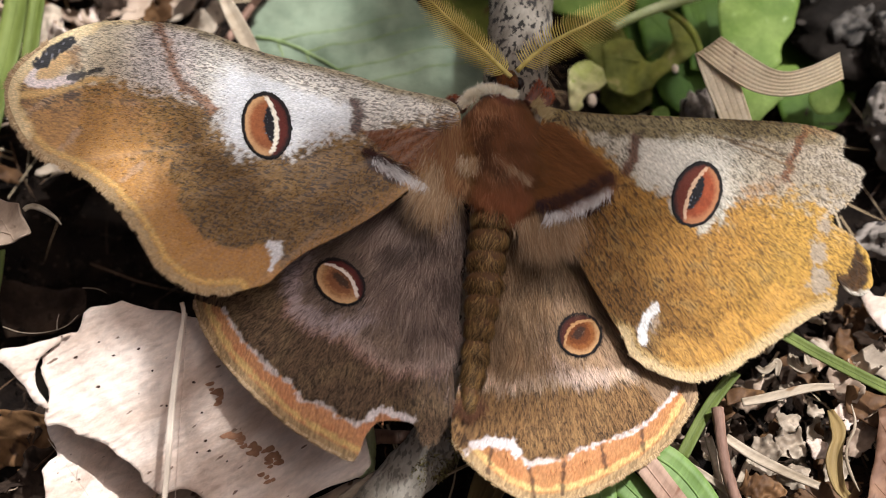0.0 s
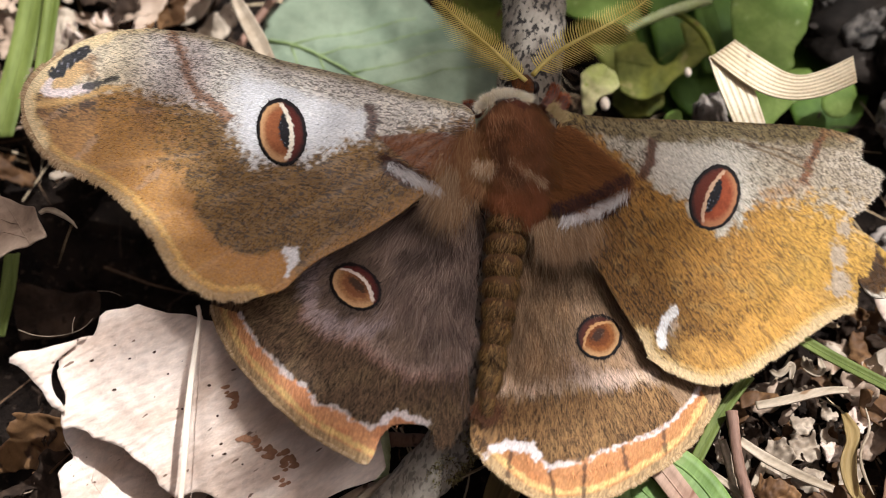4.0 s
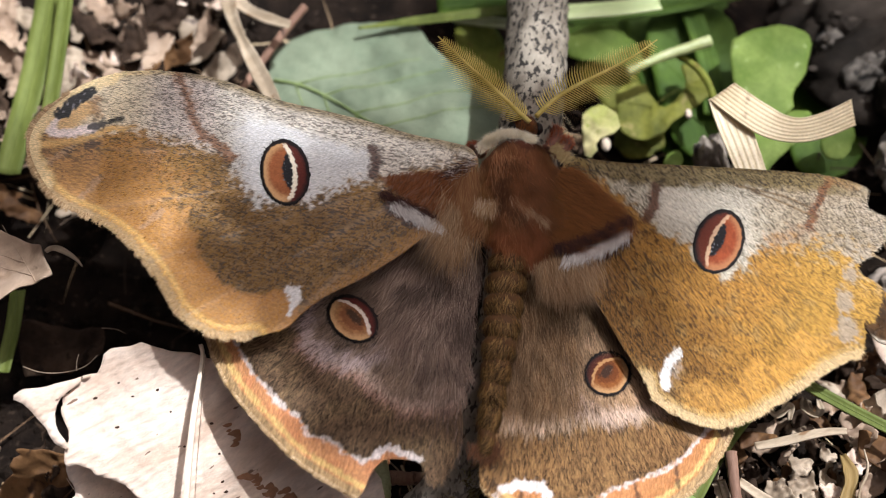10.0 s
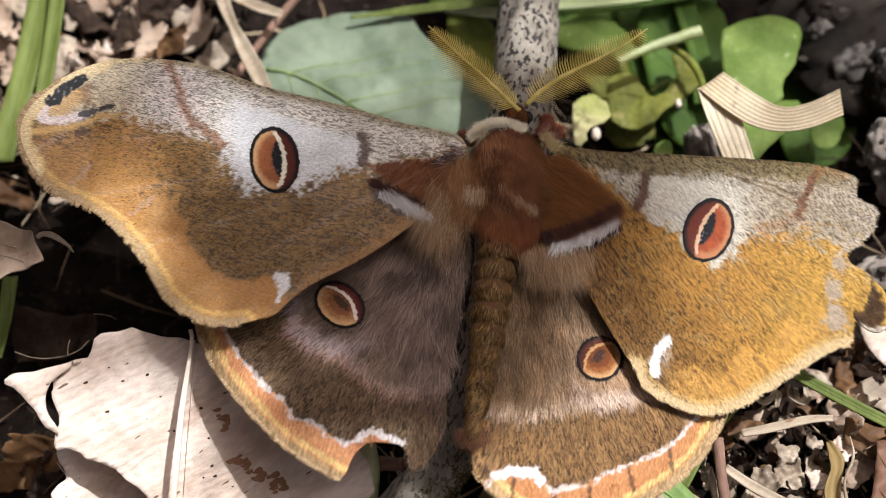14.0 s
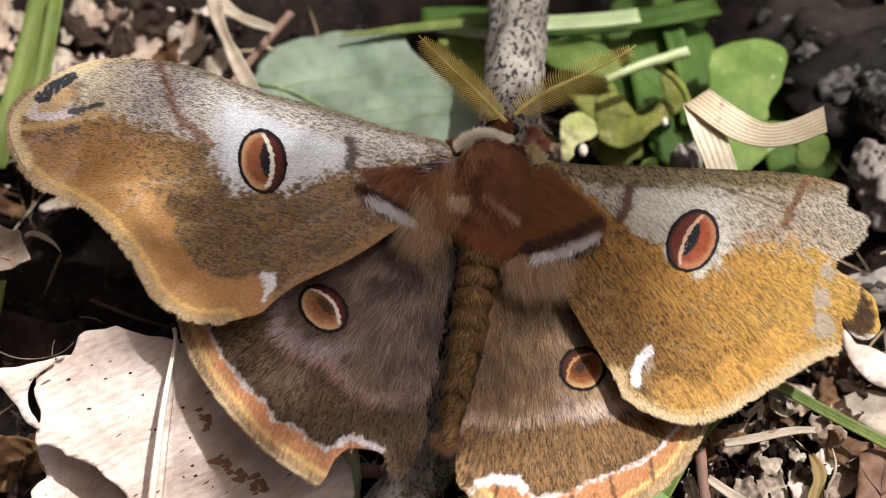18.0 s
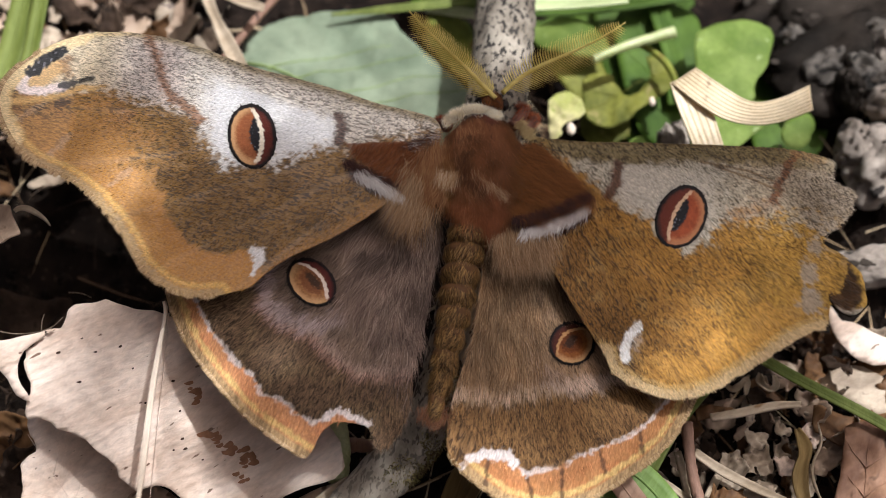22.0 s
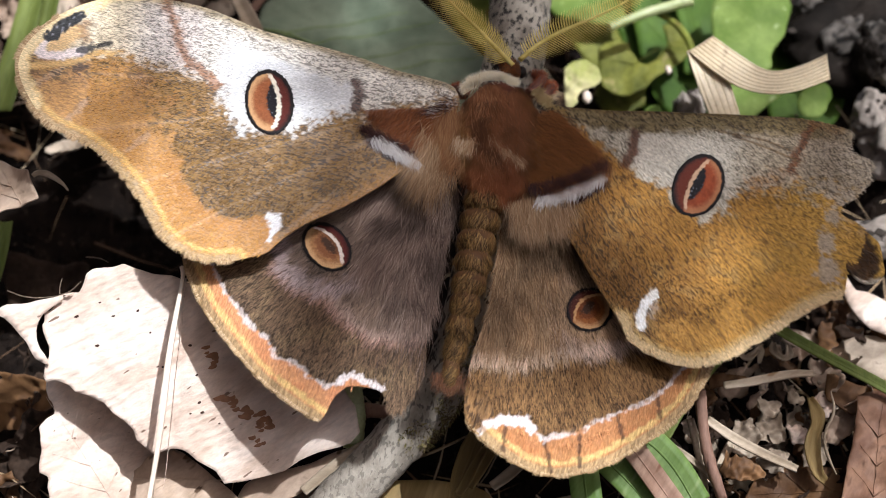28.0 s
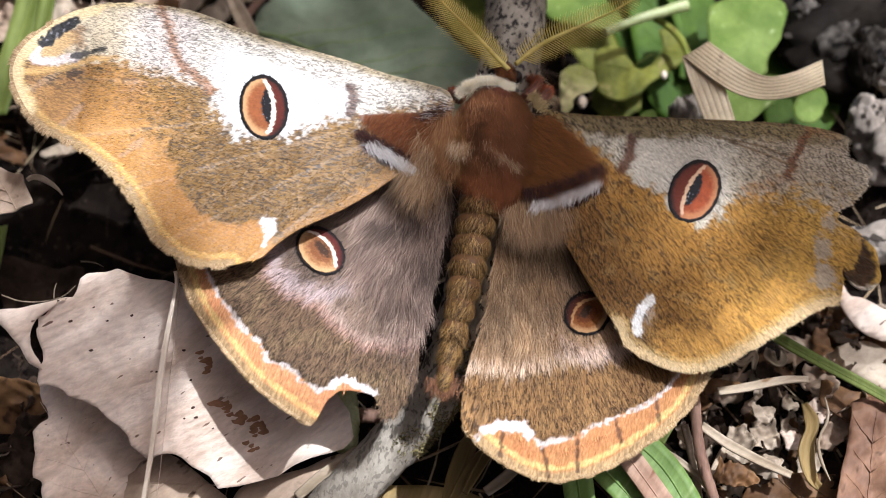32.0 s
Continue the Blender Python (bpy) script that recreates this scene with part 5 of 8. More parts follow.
# ---- the ground and what lies on it: outlines in millimetres ----
PALE_LEAF = ((-48.6, -12.8), (-44.9, -12.0), (-40.8, -12.7), (-36.0, -13.3), (-26.1, -15.2), (-14.1, -22.1), (-7.1, -31.0), (-10.3, -34.5),
    (-15.3, -35.8), (-20.1, -39.1), (-26.5, -41.0), (-29.8, -39.1), (-32.3, -37.4), (-34.8, -36.3), (-36.9, -37.4), (-37.7, -38.3), (-39.5,
    -37.2), (-41.6, -33.9), (-44.5, -32.2), (-48.5, -30.0), (-50.9, -29.3), (-54.2, -28.8), (-52.8, -26.8), (-53.6, -24.2), (-54.3, -21.9),
    (-54.6, -20.4), (-52.8, -18.5), (-50.9, -16.9), (-49.4, -15.8))
PALE_FLAP = ((-60.9, -20.6), (-59.0, -19.3), (-56.0, -19.0), (-51.4, -17.4), (-49.1, -16.4), (-54.2, -20.0), (-54.9, -21.7), (-54.5, -24.6),
    (-53.2, -26.4), (-52.3, -27.5), (-53.5, -27.4), (-54.9, -26.2), (-56.4, -23.9), (-58.9, -21.6))
LEAF_UNDER_A = ((-55.3, -26.0), (-55.3, -28.2), (-54.7, -29.9), (-53.9, -31.5), (-55.8, -34.5), (-54.9, -36.5), (-55.3, -39.1), (-55.0, -40.6), (-53.5, -40.6), (-53.1, -42.9), (-53.3, -46.3), (-46.3, -45.4), (-38.1, -43.5), (-36.0, -35.2), (-39.4, -32.2), (-44.7, -28.0), (-50.3, -25.7))
LEAF_UNDER_B = ((-54.6, -45.4), (-53.3, -40.4), (-50.9, -36.1), (-44.6, -38.5), (-41.0, -36.3), (-39.5, -35.0), (-36.6, -34.0), (-32.4,
    -36.9), (-26.4, -40.9), (-24.4, -44.7))
CURL_LEAF = ((-69.6, 7.7), (-64.0, 5.6), (-60.3, 4.1), (-60.3, 1.9), (-58.1, -1.0), (-60.2, -1.2), (-62.5, -2.8), (-67.2, -5.1))
GREY_LEAF = ((-33.0, 52.5), (-30.2, 57.8), (-24.0, 61.5), (-15.5, 62.3), (-9.1, 62.4), (-4.3, 61.0), (-1.8, 55.4), (3.4, 50.4), (8.6, 45.9), (12.2, 40.2), (13.0, 33.4),
    (7.5, 26.3), (-8.2, 25.3), (-20.3, 30.2), (-30.0, 40.2))
HEART_LEAF = ((51.9, 55.0), (54.2, 57.3), (58.5, 58.4), (62.8, 59.1), (65.5, 58.0), (67.3, 56.0), (66.1, 50.9), (64.8, 47.7), (62.6, 44.5),
    (62.0, 40.2), (56.7, 37.6), (52.1, 44.2))
HEART_LEAF_LOW = ((48.6, 32.9), (54.4, 40.4), (62.7, 42.2), (66.6, 41.1), (64.6, 36.4), (59.6, 32.9), (55.1, 27.2))
ROUND_LEAF = ((66.9, 36.4), (69.6, 39.0), (72.9, 39.7), (73.3, 36.4), (71.2, 32.5), (68.5, 31.6), (66.7, 33.4))
PETAL_LEAF = ((24.7, 40.3), (27.8, 41.5), (30.3, 40.4), (31.3, 36.9), (30.0, 34.6), (27.5, 34.2), (26.3, 31.1), (24.3, 29.4), (23.7, 35.1))
HOLE_LEAF = ((31.7, 48.2), (37.0, 49.4), (37.8, 45.8), (39.1, 43.4), (42.9, 45.2), (44.8, 49.5), (43.5, 53.1), (46.7, 54.4), (49.2, 47.0), (47.0, 44.6), (42.6, 41.6), (38.2, 36.9),
    (32.1, 37.5), (30.9, 42.2))
BIG_GREEN = ((21.2, 59.0), (25.0, 60.6), (28.8, 62.6), (32.8, 61.9), (35.4, 59.1), (37.3, 55.3), (38.0, 53.3), (34.4, 53.0), (28.9, 53.3),
    (23.7, 54.0))
BIG_GREEN_B = ((1.6, 65.3), (6.0, 66.7), (10.3, 64.1), (12.4, 57.6), (11.2, 51.3), (6.9, 52.5), (3.2, 57.6))
DARK_GREEN = ((38.3, 70.2), (50.6, 71.6), (56.8, 66.3), (56.4, 50.8), (51.9, 36.1), (43.5, 36.1), (40.1, 48.3))
DARK_GREEN_B = ((66.9, 58.5), (74.7, 50.8), (80.3, 44.7), (74.4, 32.6), (64.0, 32.6), (63.1, 43.4))
BROWN_LEAF = ((69.0, -22.9), (72.4, -21.6), (77.2, -22.2), (78.6, -36.7), (74.3, -42.8), (63.3, -43.1), (66.0, -34.3), (68.0, -28.0))
BROWN_LEAF_B = ((64.3, -18.5), (69.6, -19.4), (73.1, -20.2), (78.5, -20.1), (74.5, -23.1), (68.9, -25.1), (64.6, -23.3))
RED_LEAF = ((53.6, -34.6), (58.1, -33.4), (67.0, -33.4), (68.1, -38.8), (65.9, -42.3), (50.3, -41.8), (51.6, -37.4))
WHITE_LEAF_R = ((70.3, 1.2), (71.2, -0.9), (71.9, -3.0), (74.7, -3.1), (77.2, -5.4), (80.7, -6.8), (80.2, -10.9), (74.6, -11.0), (71.4,
    -7.1), (70.1, -4.0))
GREY_LEAF_R = ((66.8, -13.4), (71.6, -10.3), (75.3, -10.2), (80.4, -14.0), (79.7, -19.0), (74.3, -18.1), (71.0, -15.3))
GREEN_FILL_A = ((37.8, 82.1), (57.6, 82.6), (55.2, 66.8), (51.3, 51.8), (51.8, 36.5), (41.2, 36.2), (38.7, 51.5), (34.8, 64.9))
GREEN_FILL_B = ((65.7, 67.8), (74.5, 65.2), (78.9, 55.8), (79.2, 40.2), (68.0, 36.2), (63.6, 46.2))
GREEN_FILL_C = ((23.7, 55.7), (28.8, 59.8), (34.2, 57.9), (36.8, 54.7), (37.7, 49.4), (39.1, 46.2), (41.2, 45.7), (40.2, 36.8), (31.3,
    36.6), (31.6, 46.7))
GREEN_FILL_D = ((4.5, 65.4), (8.9, 66.6), (11.4, 64.2), (12.3, 56.1), (9.0, 56.0), (5.6, 60.6))
GREEN_FILL_E = ((-1.6, 82.1), (12.4, 81.0), (28.9, 84.4), (42.6, 75.9), (39.7, 64.5), (23.8, 65.5), (11.3, 68.0), (-1.3, 71.9))
LITTER_LEAF_L = ((-63.3, 47.9), (-60.4, 59.0), (-55.7, 64.1), (-51.0, 59.0), (-51.4, 52.8), (-57.3, 49.1))
LITTER_LEAF_LB = ((-50.4, 64.1), (-43.1, 65.4), (-40.6, 60.3), (-44.4, 55.3), (-48.4, 54.1))
DARK_LEAF_L = ((-72.0, 2.1), (-64.9, 2.8), (-57.4, 1.0), (-57.2, -3.1), (-62.5, -6.2), (-70.5, -6.4))
LEAF_LOW_A = ((-25.5, -37.9), (-17.4, -36.6), (-10.7, -32.9), (-8.5, -33.3), (-13.9, -37.4), (-18.7, -41.9), (-27.1, -43.0))
LEAF_LOW_B = ((-7.2, -37.9), (-0.2, -36.3), (12.1, -37.4), (12.1, -42.7), (-8.6, -43.2))
STRAW_TOP = ((-39.2, 64.7), (-38.3, 57.2), (-35.4, 50.5), (-31.5, 42.9), (-29.2, 38.3), (-27.6, 34.3))
STEM_TOP = ((-25.7, 62.8), (-29.6, 56.5), (-35.1, 46.7), (-36.9, 43.1))
GRASS_L = ((-67.5, 64.3), (-67.0, 55.7), (-66.9, 47.3), (-66.9, 36.9), (-66.9, 29.1))
GRASS_L2 = ((-72.4, 69.3), (-72.7, 59.0), (-73.1, 46.6), (-74.2, 34.8), (-75.0, 26.9))
GRASS_R = ((54.3, -11.3), (59.7, -14.9), (65.6, -18.4), (72.2, -22.1), (79.4, -26.8))
GRASS_TOP = ((-15.8, 59.4), (-9.0, 60.4), (1.6, 62.0), (12.2, 63.5), (16.4, 64.1))
STALK_TOP = ((32.4, 46.0), (36.5, 48.2), (41.6, 50.4), (47.6, 52.6))
STALK_DROOP = ((42.0, 51.7), (45.4, 49.3), (47.6, 45.1), (48.0, 41.0))
BLADE_A = ((25.2, -32.6), (25.7, -37.1), (26.2, -42.2))
BLADE_B = ((24.9, -29.6), (29.1, -34.0), (33.3, -38.3), (36.5, -42.6))
BLADE_C = ((31.2, -30.1), (33.6, -33.6), (36.0, -37.1), (39.1, -41.8))
BLADE_D = ((34.5, -30.3), (37.0, -32.0), (39.9, -35.5), (42.5, -40.7))
BLADE_E = ((48.0, -16.5), (45.5, -19.4), (42.5, -23.3), (38.6, -29.9))
BLADE_H1 = ((16.3, 61.6), (24.7, 62.3), (33.2, 63.1), (40.2, 64.4))
BLADE_H3 = ((2.0, 63.0), (10.9, 61.9), (18.5, 61.0))
BLADE_H4 = ((-1.1, 66.7), (11.0, 67.5), (23.0, 64.5), (42.9, 67.5), (56.5, 71.2))
BLADE_H5 = ((45.0, 79.6), (47.6, 67.0), (50.1, 54.9), (49.9, 44.5))
STRAW_A = ((47.8, -22.4), (51.4, -21.8), (58.6, -20.0), (62.1, -20.0))
STRAW_B = ((45.2, -27.3), (49.3, -30.4), (54.3, -33.0), (58.5, -34.9))
STICK_RED = ((44.2, -23.0), (44.3, -28.6), (44.6, -33.1), (46.5, -40.1))
STRAW_C = ((43.0, -26.6), (44.0, -31.2), (44.7, -39.3))
STRAW_D = ((32.9, -29.5), (37.3, -30.3), (41.5, -32.5), (45.6, -36.0), (47.5, -40.3))
STRAW_E = ((50.1, -28.9), (48.1, -32.2), (46.5, -35.4))
STRAW_F = ((10.2, -29.3), (8.0, -33.9), (6.0, -41.0))
STRAW_G = ((12.8, -31.4), (9.7, -35.1), (6.8, -40.4))
STRAW_H = ((11.9, -38.6), (14.9, -36.3), (18.9, -32.2))
STRAW_I = ((-16.5, -40.7), (-13.7, -38.0), (-8.8, -33.7), (-6.3, -32.5))
STALK_J = ((-10.5, -22.3), (-9.5, -27.0), (-9.7, -32.5))
STICK_K = ((-14.1, -24.6), (-9.6, -25.5), (-2.4, -25.6))
FIBRE_A = ((-65.0, -10.7), (-62.1, -11.8), (-58.6, -11.8), (-55.2, -10.8), (-53.7, -8.8))
FIBRE_C = ((-55.4, -12.8), (-55.6, -11.4), (-55.4, -10.2))
FIBRE_D = ((-54.1, -3.5), (-51.8, -3.6), (-50.3, -4.4))
CURL_EDGE = ((-59.5, 2.6), (-58.9, 3.2), (-57.7, 3.2), (-56.0, 2.3), (-54.6, 1.3), (-53.7, 0.2))
PETIOLE = ((-34.7, -12.9, 19.4), (-34.3, -14.1, 19.1), (-34.6, -17.1, 18.5), (-35.0, -20.8, 17.8), (-35.5, -26.1, 16.7), (-35.7, -32.4,
    15.4), (-35.9, -37.9, 14.3), (-36.3, -42.5, 13.4), (-36.6, -46.4, 12.7))
CURL_R = ((62.1, -22.6), (63.0, -26.3), (61.3, -30.0), (61.2, -32.7), (62.0, -35.3), (63.2, -36.2))
HOLES = ((-37.3, -25.7), (-31.9, -30.1), (-33.0, -31.8), (-28.9, -32.7), (-33.6, -22.3), (-32.4, -26.4), (-46.7, -23.6), (-44.7, -19.3), (-41.3, -18.2), (-49.9, -19.8),
    (-46.7, -17.6), (-31.4, -31.5), (-39.4, -21.0))
TWIG = ((17.2, 70.9, 4.0), (16.4, 53.3, 6.0), (15.4, 38.1, 8.0), (14.0, 28.1, 9.0), (11.3, 1.8, 8.0), (6.3, -22.5, 6.0), (1.8, -28.7, 4.0),
    (-3.6, -34.4, 2.0), (-10.1, -41.0, 0.0), (-15.0, -46.1, -2.0))



def floor_height(P):
    hollow = 14 * np.exp(-(((P[:, 0] + 54) / 24) ** 2 + ((P[:, 1] - 2) / 20) ** 2))
    hollow = hollow + 10 * np.exp(-(((P[:, 0] - 40) / 34) ** 2 + ((P[:, 1] - 52) / 22) ** 2))
    return -15 - hollow + 2.6 * fuzz(P, 14, 0) + 1.2 * fuzz(P, 5, 1) + 0.5 * fuzz(P, 1.8, 2)


def ground_sheet():
    near = np.arange(-170, 170.1, 1.6)
    steps = np.r_[-40000, -9000, -2500, -900, -420, -260, near, 260, 420, 900, 2500, 9000, 40000]
    X, Y = np.meshgrid(steps, steps, indexing="ij")
    P = np.stack([X.ravel(), Y.ravel()], 1)
    n = len(steps)
    i, j = np.meshgrid(np.arange(n - 1), np.arange(n - 1), indexing="ij")
    F = np.stack([i * n + j, (i + 1) * n + j, (i + 1) * n + j + 1, i * n + j + 1], -1).reshape(-1, 4)
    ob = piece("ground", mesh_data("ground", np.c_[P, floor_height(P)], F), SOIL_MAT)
    return tagged(ob, "dark crumbly woodland soil, coloured darker for shade", "ground", kind="structure")


ground_sheet()


def leaf(name, label, ring, plane, mat, rib=None, ribs=4, step=1.0, crinkle=0.5, bow=0.0, thick=0.3, rib_mat=None, corner=2, jag=0.25, rib_r=0.45, holes=()):
    """A leaf lying on a slanting plane: a crinkled blade, with a midrib and side veins under it."""
    c, a, b = plane
    outline = rounded(ring, corner)
    outline = outline + jag * np.stack([fuzz(outline, 1.3, 1), fuzz(outline, 1.3, 2)], 1)
    mid = outline.mean(0)
    P, Q = sheet(outline, step)
    for hx, hy, hr in holes:
        far = np.hypot(P[Q].mean(1)[:, 0] - hx, P[Q].mean(1)[:, 1] - hy) > hr
        Q = Q[far]

    def z(p):
        d = np.hypot(*(p - mid).T)
        lift = c + a * p[:, 0] + b * p[:, 1] + crinkle * (fuzz(p, 9, 3) + 0.5 * fuzz(p, 3.5, 4) + 0.3 * fuzz(p, 1.5, 6)) - bow * (d / 10) ** 2
        return lift

    zp, groove = z(P), 0.4
    if rib is None and ribs >= 0 and len(P) > 300:
        spread = outline - mid
        axis = np.linalg.eigh(spread.T @ spread)[1][:, 1]
        reach = spread @ axis
        rib = tuple(tuple(mid + axis * k) for k in np.linspace(reach.min() * 0.8, reach.max() * 0.8, 3))
        ribs, rib_r, groove = 3, 0.09, 0.15
    if rib is not None:
        line = along(rounded(rib, 2, False), 24)
        dist, _ = nearest(P, line)
        zp = zp - groove * np.exp(-((dist / 1.2) ** 2))
    base = np.array((*mid, z(mid[None])[0]))
    blade = piece(name, mesh_data(name, np.c_[P, zp] - base, Q), mat)
    thicken(blade, thick)
    blade.location = base * MM
    tagged(blade, label, "leaf", "fallen and living leaves")
    if rib is not None:
        L = np.c_[line, z(line) - (0.05 if groove < 0.2 else -0.05)]
        piece("midrib", tube_data("midrib", L - base, (rib_r, rib_r * 0.7, rib_r * 0.35), 8), rib_mat or mat, blade)
        t = line[-1] - line[0]
        t = t / np.linalg.norm(t)
        for k in range(ribs):
            s = line[int(3 + 18 * k / max(ribs, 1))]
            for side in (-1, 1):
                way = t * 0.8 + side * np.array((-t[1], t[0])) * 0.8
                pts = s + way * np.linspace(0, 22, 20)[:, None] + side * np.array((-t[1], t[0])) * 0.012 * np.linspace(0, 22, 20)[:, None] ** 2 * -0.4
                pts = pts[inside(pts, outline)]
                if len(pts) > 4:
                    piece("vein", tube_data("vein", np.c_[pts, z(pts) + (0.05 if rib_mat else 0.03)] - base, (0.16, 0.09) if rib_mat else (0.11, 0.05), 6), rib_mat or mat, blade)
    return blade


def scrap(label, ring, z, mat, seed):
    """A small crumpled, torn piece of dry leaf with curled edges."""
    local = np.random.default_rng(seed)
    outline = along(np.r_[np.array(ring), np.array(ring[:1])], 90)[:-1]
    mid = outline.mean(0)
    outline = outline + 0.4 * np.stack([fuzz(outline, 0.9, 1), fuzz(outline, 0.9, 2)], 1) + 0.22 * np.stack([fuzz(outline, 0.4, 5), fuzz(outline, 0.4, 6)], 1)
    P, Q = sheet(outline, 0.22)
    rim = nearest(P, outline, True)[0]
    a = local.random() * np.pi
    across = (P - mid) @ np.array((math.cos(a), math.sin(a)))
    h = 1.1 * np.abs(fuzz(P + seed, 1.9, 3)) + 0.5 * fuzz(P + seed, 0.8, 4) + local.normal(0, 0.25) * across + 0.14 * across ** 2 + 0.7 * ramp(rim, 0.8, 0.0) * fuzz(P, 2.0, 7)
    ob = piece("dead_leaf", mesh_data("dead_leaf", np.c_[P - mid, h], Q), mat)
    thicken(ob, 0.13)
    ob.location = Vector((mid[0], mid[1], z)) * MM
    return tagged(ob, label, "leaf", "fallen and living leaves")


def strip(name, label, line, width, z, mat, category, keel=0.15, thick=0.25, ribs=0, group="", taper=(1, 1), rise=0.0):
    """A blade or straw: a folded ribbon along a line, with raised ribs if it has any."""
    n = 40
    L = along(rounded([(*p, 0) if len(p) == 2 else p for p in line], 2, False), n)
    if len(line[0]) == 2:
        L[:, 2] = z + rise * np.sin(np.linspace(0, np.pi, n))
    T = np.gradient(L, axis=0)
    T /= np.linalg.norm(T, axis=1)[:, None]
    side = np.cross(T, (0, 0, 1))
    side /= np.linalg.norm(side, axis=1)[:, None] + 1e-9
    cols = max(5, 4 * ribs + 1)
    u = np.linspace(-1, 1, cols)
    w = width / 2 * np.interp(np.linspace(0, 1, n), np.linspace(0, 1, len(taper)), taper)
    prof = keel * width * np.abs(u) + (0.16 * np.cos(u * ribs * 2 * np.pi / 2 * 2) if ribs else 0)
    V = L[:, None] + side[:, None] * (u[None, :, None] * w[:, None, None])
    V[..., 2] += prof
    base = L[0].copy()
    i, j = np.meshgrid(np.arange(n - 1), np.arange(cols - 1), indexing="ij")
    F = np.stack([i * cols + j, i * cols + j + 1, (i + 1) * cols + j + 1, (i + 1) * cols + j], -1).reshape(-1, 4)
    ob = piece(name, mesh_data(name, V.reshape(-1, 3) - base, F), mat)
    thicken(ob, thick)
    ob.location = base * MM
    if category == "grass":
        piece("midrib", tube_data("midrib", L - base + np.array((0, 0, 0.03)), (0.05 * width, 0.045 * width, 0.03 * width), 6), mat, ob)
    return tagged(ob, label, category, group)


def stick(name, label, line, radii, z, mat, category="stick", group="", sides=10, wobble=0.06, n=40, seed=0):
    L = along(rounded([(*p, 0) if len(p) == 2 else p for p in line], 2, False), n)
    if len(line[0]) == 2:
        L[:, 2] = z
    base = L[0].copy()
    ob = piece(name, tube_data(name, L - base, radii, sides, wobble, seed), mat)
    ob.location = base * MM
    return tagged(ob, label, category, group)


BARK_TINT = tinted_material("bark_knot", 0.85, 0.0, 0.15, 2500)
# the twig that carries the moth
twig = stick("twig", "grey speckled twig under the moth", TWIG, (5.4, 5.3, 5.2, 5.0, 4.5, 4.1, 3.9, 3.8), 0, BARK, "twig", "", 36, 0.04, 130, 3)

for p, r in (((14.5, 44, 10.0), 0.9), ((20.0, 50, 9.0), 0.7)):
    lump("bark_knot", tuple(np.array(p) - np.array(TWIG[0])), (r * 1.4, r, r), BARK_TINT, twig, rgb(110, 100, 90))

# moss and lichen threads along one flank of the twig
n = 3600
local = np.random.default_rng(33)
spine = along(rounded(TWIG, 2, False), 400)
pick = spine[(282 + 62 * local.random(n) ** 0.8).astype(int)]
lean = local.random(n) * 1.5 - 0.1
out = np.c_[np.cos(lean) * 0.78, -np.cos(lean) * 0.62, np.sin(lean)]
patch = fuzz(pick[:, :2] + 3 * out[:, :2], 2.2, 3) > -0.35
moss = hair_data("moss", (pick + 3.95 * out - spine[0])[patch], (out * 0.25 + local.normal(0, 0.8, (n, 3)))[patch], (0.3 + 0.6 * local.random(n))[patch], 0.2, shades(n, (rgb(112, 104, 58), rgb(92, 78, 50), rgb(136, 122, 84), rgb(70, 58, 40)), 33)[patch], seed=33)
piece("moss", moss, FUR, twig, "olive brown moss threads")

# dead leaves, lower side
pale_leaf = leaf("dead_leaf", "large pale dry leaf with small dark holes", PALE_LEAF, (13, -0.2, 0.35), PALE_LEAF_MAT, (PETIOLE[0][:2], PETIOLE[3][:2], PETIOLE[6][:2], PETIOLE[7][:2]), 0, 0.4, 0.45, 0, 0.3, None, 1, 0.6, 0.1)
local = np.random.default_rng(12)
SPOTS = [(x, y, 0.15 + 0.12 * local.random(), rgb(58, 38, 26)) for x, y in HOLES]
for (x0, y0), (x1, y1), n in (((-31.4, -22.6), (-29.9, -24.6), 9), ((-28.6, -28.8), (-22.0, -32.8), 30), ((-23.6, -35.2), (-22.4, -35.4), 4)):
    for k in range(n):
        f = local.random()
        SPOTS.append((x0 + (x1 - x0) * f + local.normal(0, 0.45), y0 + (y1 - y0) * f + local.normal(0, 0.45), 0.3 + 0.35 * local.random(), rgb(146, 104, 76)))
for x, y, r, tone in SPOTS:
    b = np.array(pale_leaf.location) / MM
    at = np.array(((x, y),))
    z = 13 - 0.2 * x + 0.35 * y + 0.45 * float(fuzz(at, 9, 3)[0] + 0.5 * fuzz(at, 3.5, 4)[0] + 0.3 * fuzz(at, 1.5, 6)[0])
    lump("leaf_spot", (x - b[0], y - b[1], z - b[2]), (r * (1 + 0.8 * local.random()), r, 0.045), CHITIN, pale_leaf, tone)
leaf("dead_leaf", "curled torn edge of a pale dry leaf", PALE_FLAP, (14, -0.2, 0.35), PALE_LEAF_MAT, None, 0, 0.7, 0.3, 0, 0.3, None, 1)
strip("leaf_stalk", "pale leaf stalk arching over a dry leaf", PETIOLE, 0.8, 0, PALE_STALK_MAT, "stalk", 0.08, 0.4, 0, "", (0.25, 0.75, 1.0, 0.95, 0.7, 0.6))
leaf("dead_leaf", "bright pale leaf low on the soil", LEAF_UNDER_A, (-27.2, -0.6, 0), PALE_LEAF_MAT, None, 0, 0.6, 1.3, 0, 0.3, None, 1, 0.6)
leaf("dead_leaf", "tan dry leaf low in the litter", LEAF_UNDER_B, (-1.5, 0, 0), TAN_LEAF_MAT, None, 0, 0.6, 1.2, 0, 0.3, None, 1, 0.6)
